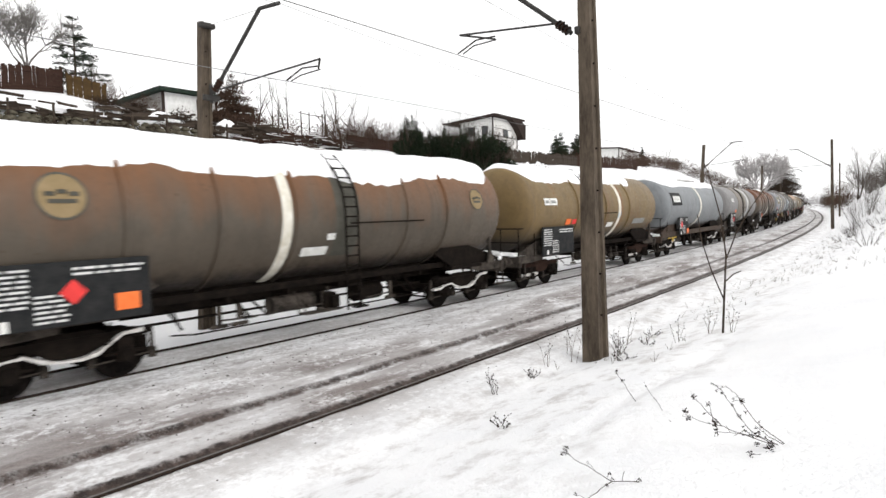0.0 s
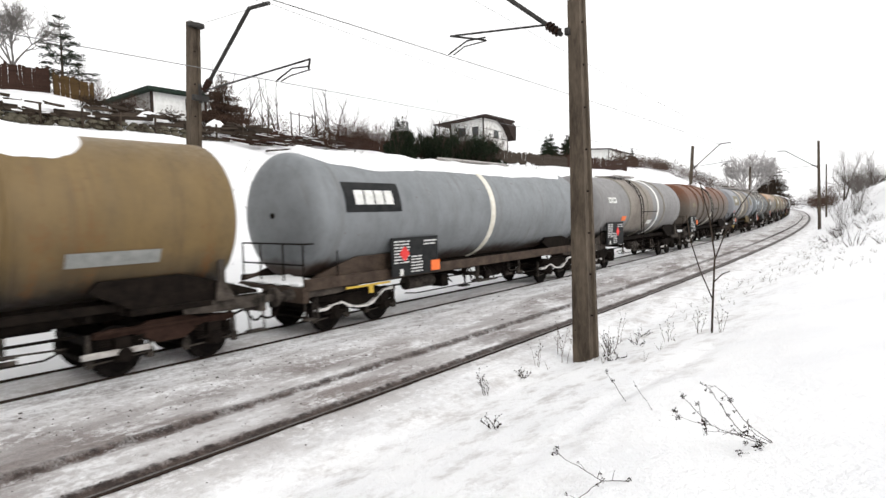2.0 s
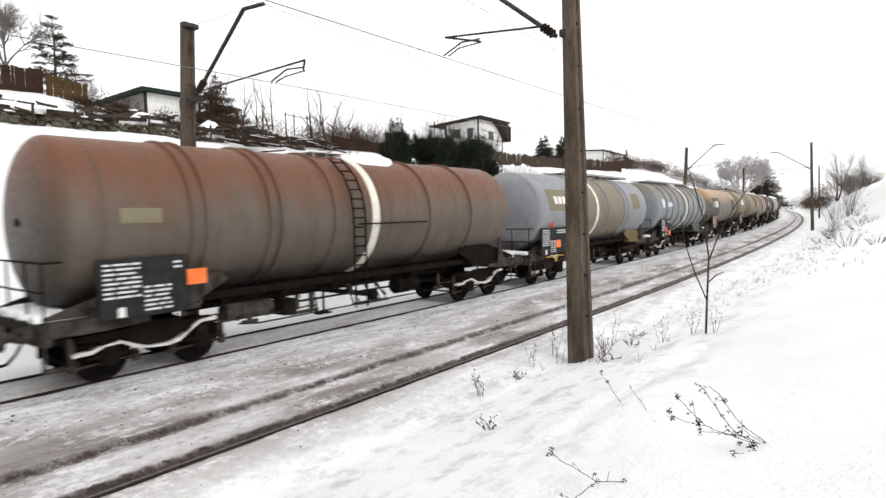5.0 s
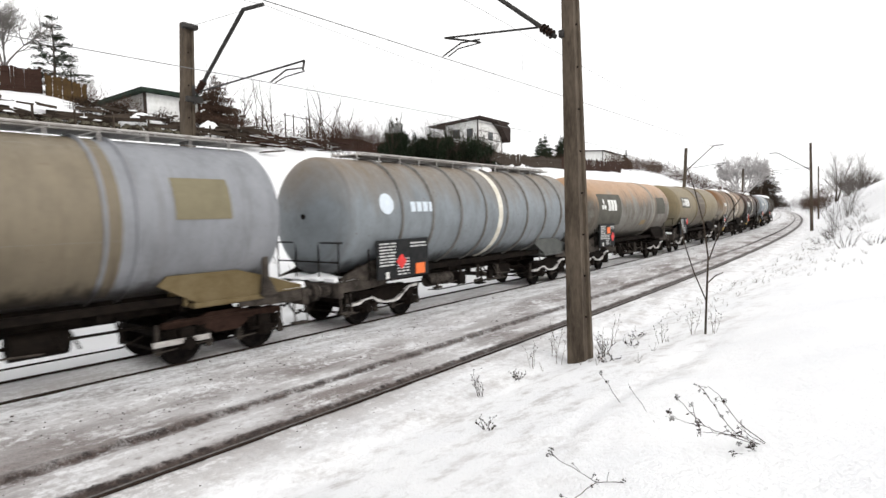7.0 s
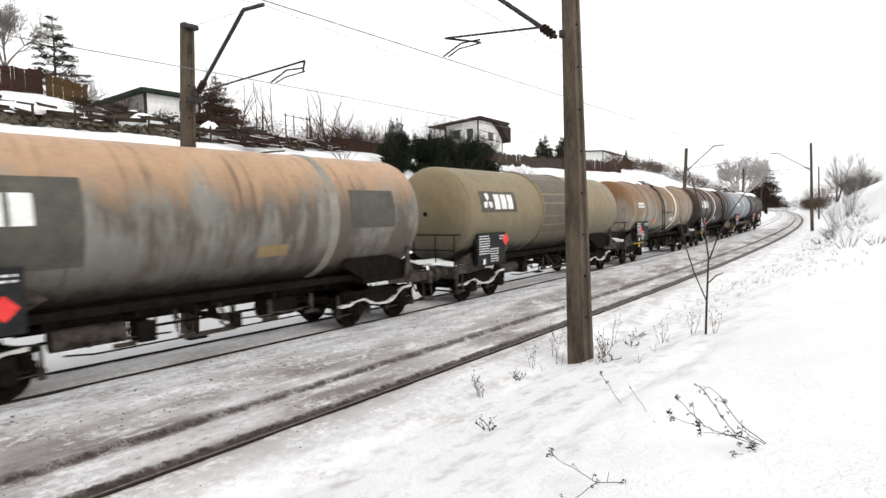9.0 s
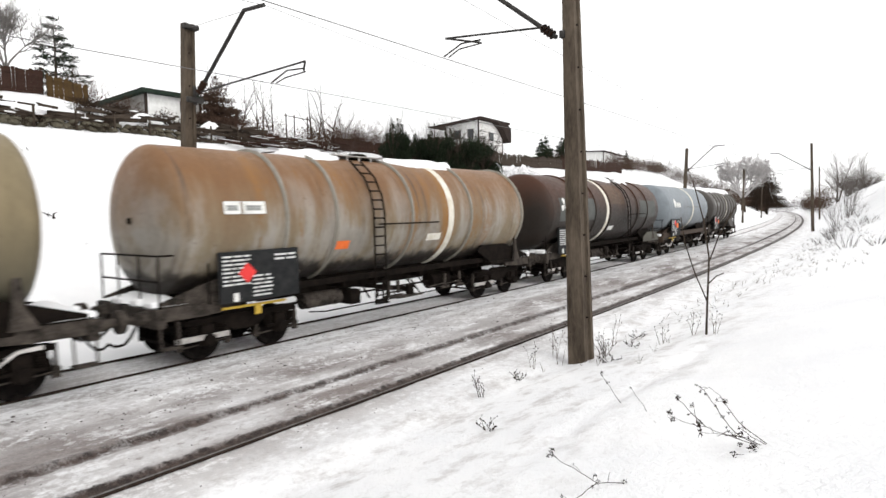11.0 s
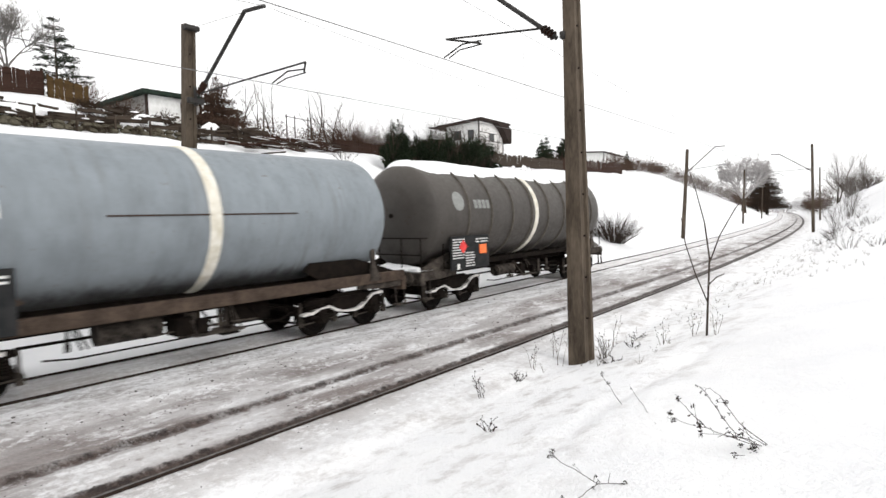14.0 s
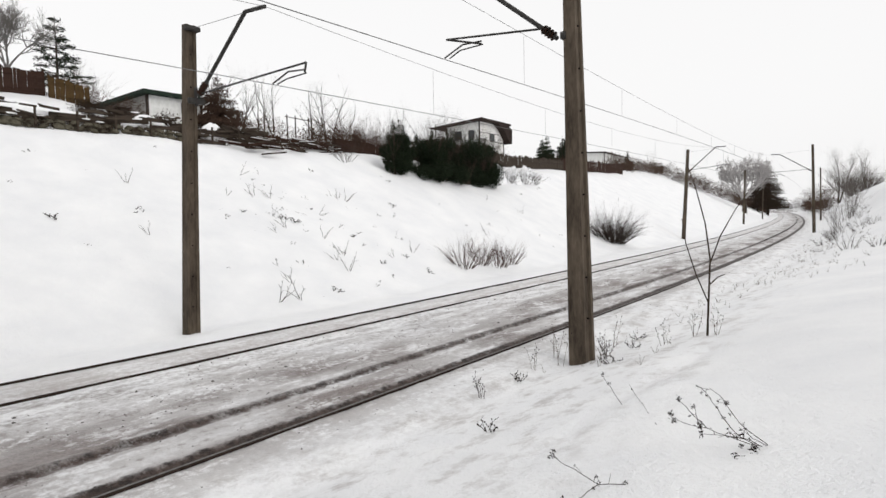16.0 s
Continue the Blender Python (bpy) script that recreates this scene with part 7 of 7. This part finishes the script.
fallen_weed(pose(g.x, g.y, g.z), [[(0.0, 0, 0.0), (-0.2, 0.02, -0.01), (-0.32, 0.1, 0.05), (-0.48, 0.16, 0.13), (-0.54, 0.2, 0.17)], [(-0.2, 0.02, 0.0), (-0.36, -0.1, -0.03), (-0.5, -0.25, -0.04)]], "thin dry stalk lying bent on the snow", [(-0.54, 0.2, 0.18, 0.03), (0.0, 0, 0.02, 0.022), (-0.2, 0.02, 0.01, 0.02)])
g = at(-11.37, -7.96, height(-11.37, -7.96))
fallen_weed(pose(g.x, g.y, g.z), [[(0.0, 0, 0.0), (0.1, 0.7, -0.03), (0.22, 1.6, -0.05)]], "thin dry stalk lying on the snow", thick=0.8)
g = at(-10.58, -7.28, height(-10.58, -7.28))
fallen_weed(pose(g.x, g.y, g.z), [[(0.0, 0, 0.0), (0.06, 0.7, 0.0), (0.10, 1.3, 0.02)]], "thin dry stalk lying on the snow", [(0.06, 0.8, 0.03, 0.025), (0.1, 1.25, 0.04, 0.025)])


def sapling():
    g = at(-5.4, -7.0, height(-5.4, -7.0))
    root = thing("sapling", "thin forked bare sapling rising from the snow", "tree", "", pose(g.x, g.y, g.z))
    lines = [[(0, 0, -0.2), (0.02, 0, 0.6), (0.05, 0, 1.5), (-0.05, 0, 2.2), (-0.22, 0.05, 2.9), (-0.36, 0.1, 3.35)], [(0.06, 0, 1.45), (0.22, -0.05, 1.95), (0.48, -0.1, 2.45), (0.72, -0.1, 2.78)], [(0.02, 0, 0.65), (-0.2, 0.05, 1.2), (-0.38, 0.1, 1.8), (-0.46, 0.1, 2.3)],
             [(0.04, 0, 1.0), (0.2, 0, 1.15), (0.34, 0.0, 1.2)]]
    for i, pts in enumerate(lines):
        bm = bmesh.new()
        for k, (a, b) in enumerate(zip(pts, pts[1:])):
            r0 = (0.024 if i == 0 else 0.014) * (1 - 0.16 * k)
            tube(bm, a, b, r0, r0 * 0.84, 7, False)
        part("trunk" if i == 0 else "branch", bm, BARK, root)


sapling()


def dry_grass():
    """Sparse dead grass on the near bank and verge."""
    rng = random.Random(8)
    bm = bmesh.new()
    for i in range(240):
        if i < 190:
            s, o = rng.uniform(4, 45), -rng.uniform(5.2, 9.5)
        else:
            s, o = rng.uniform(-8, 8), -rng.uniform(4.6, 6.6)
        b = at(s, o, height(s, o) - 0.02)
        for k in range(3):
            e = b + Vector((rng.uniform(-0.10, 0.10), rng.uniform(-0.10, 0.10), rng.uniform(0.05, 0.20)))
            tube(bm, b, e, 0.004 if s < 8 else 0.007, 0.002, 3, False)
    tagged(part("dry_grass", bm, STRAW, flat=True), "sparse dead grass poking through the snow", "grass", kind="stuff")


dry_grass()


def clods():
    """Grit, ballast tips and lumps of dirty ice over the track bed."""
    rng = random.Random(12)
    verts, faces = [], []
    for i in range(1500):
        s, o = -21 + 60 * rng.random() ** 1.6, rng.choice((rng.gauss(-1.2, 1.5), rng.gauss(-0.4, 0.8), rng.uniform(-4.2, 1.6)))
        if abs(abs(o + GAP / 2) - RAIL) < 0.08 or abs(abs(o - GAP / 2) - RAIL) < 0.08 or o > 3.4 or o < -4.4:
            continue
        r = rng.uniform(0.007, 0.020) * (1.9 if rng.random() < 0.06 else 1)
        c = at(s, o, height(s, o) + r * 0.2)
        i0 = len(verts)
        for q in ((1, 0, 0), (-1, 0, 0), (0, 1, 0), (0, -1, 0), (0, 0, 0.7), (0, 0, -0.7)):
            verts.append(tuple(c + Vector(q) * r * rng.uniform(0.7, 1.4)))
        for f in ((0, 2, 4), (2, 1, 4), (1, 3, 4), (3, 0, 4), (2, 0, 5), (1, 2, 5), (3, 1, 5), (0, 3, 5)):
            faces.append(tuple(i0 + k for k in f))
    me = bpy.data.meshes.new("grit")
    me.from_pydata(verts, [], faces)
    me.materials.append(STONE_DARK)
    tagged(part("grit", me, None), "dark grit and ballast tips on the snowy trackbed", "gravel", kind="stuff")


STONE_DARK = two_tone("dark_grit", (0.05, 0.042, 0.036), (0.22, 0.20, 0.185), 9, 0.9)
clods()

# ---- what moves ----
SPEED = 12.524


def motions():
    times = [0.0, 0.0667] + [0.5 * i for i in range(1, 32)] + [15.9333, 16.0]
    for root, (f, r) in TRAIN:
        rows = []
        for t in times:
            d = SPEED * (8.0 - t)
            a, b = at(f + d, GAP / 2), at(r + d, GAP / 2)
            c = (a + b) / 2
            rows.append((t, pose(c.x, c.y, 0.0, 0, 0, math.degrees(math.atan2(b.y - a.y, b.x - a.x)))))
        walk(root, rows)
    # the wheels roll: all axles at one place in their bogies turn alike
    step, spin = 1 / 30, {}
    turn_rate = math.degrees(SPEED / 0.462)
    for w in WHEELSETS:
        x = round(w.matrix_basis.translation.x, 2)
        if x not in spin:
            n = round(16.0 / step)
            walk(w, [(i * step, pose(x, 0, 0.462, 0, -turn_rate * i * step % 360, 0)) for i in range(n + 1)])
            spin[x] = w
        else:
            w.rotation_mode = "QUATERNION"
            keys = w.animation_data_create()
            keys.action = spin[x].animation_data.action
            keys.action_slot = spin[x].animation_data.action_slot


motions()
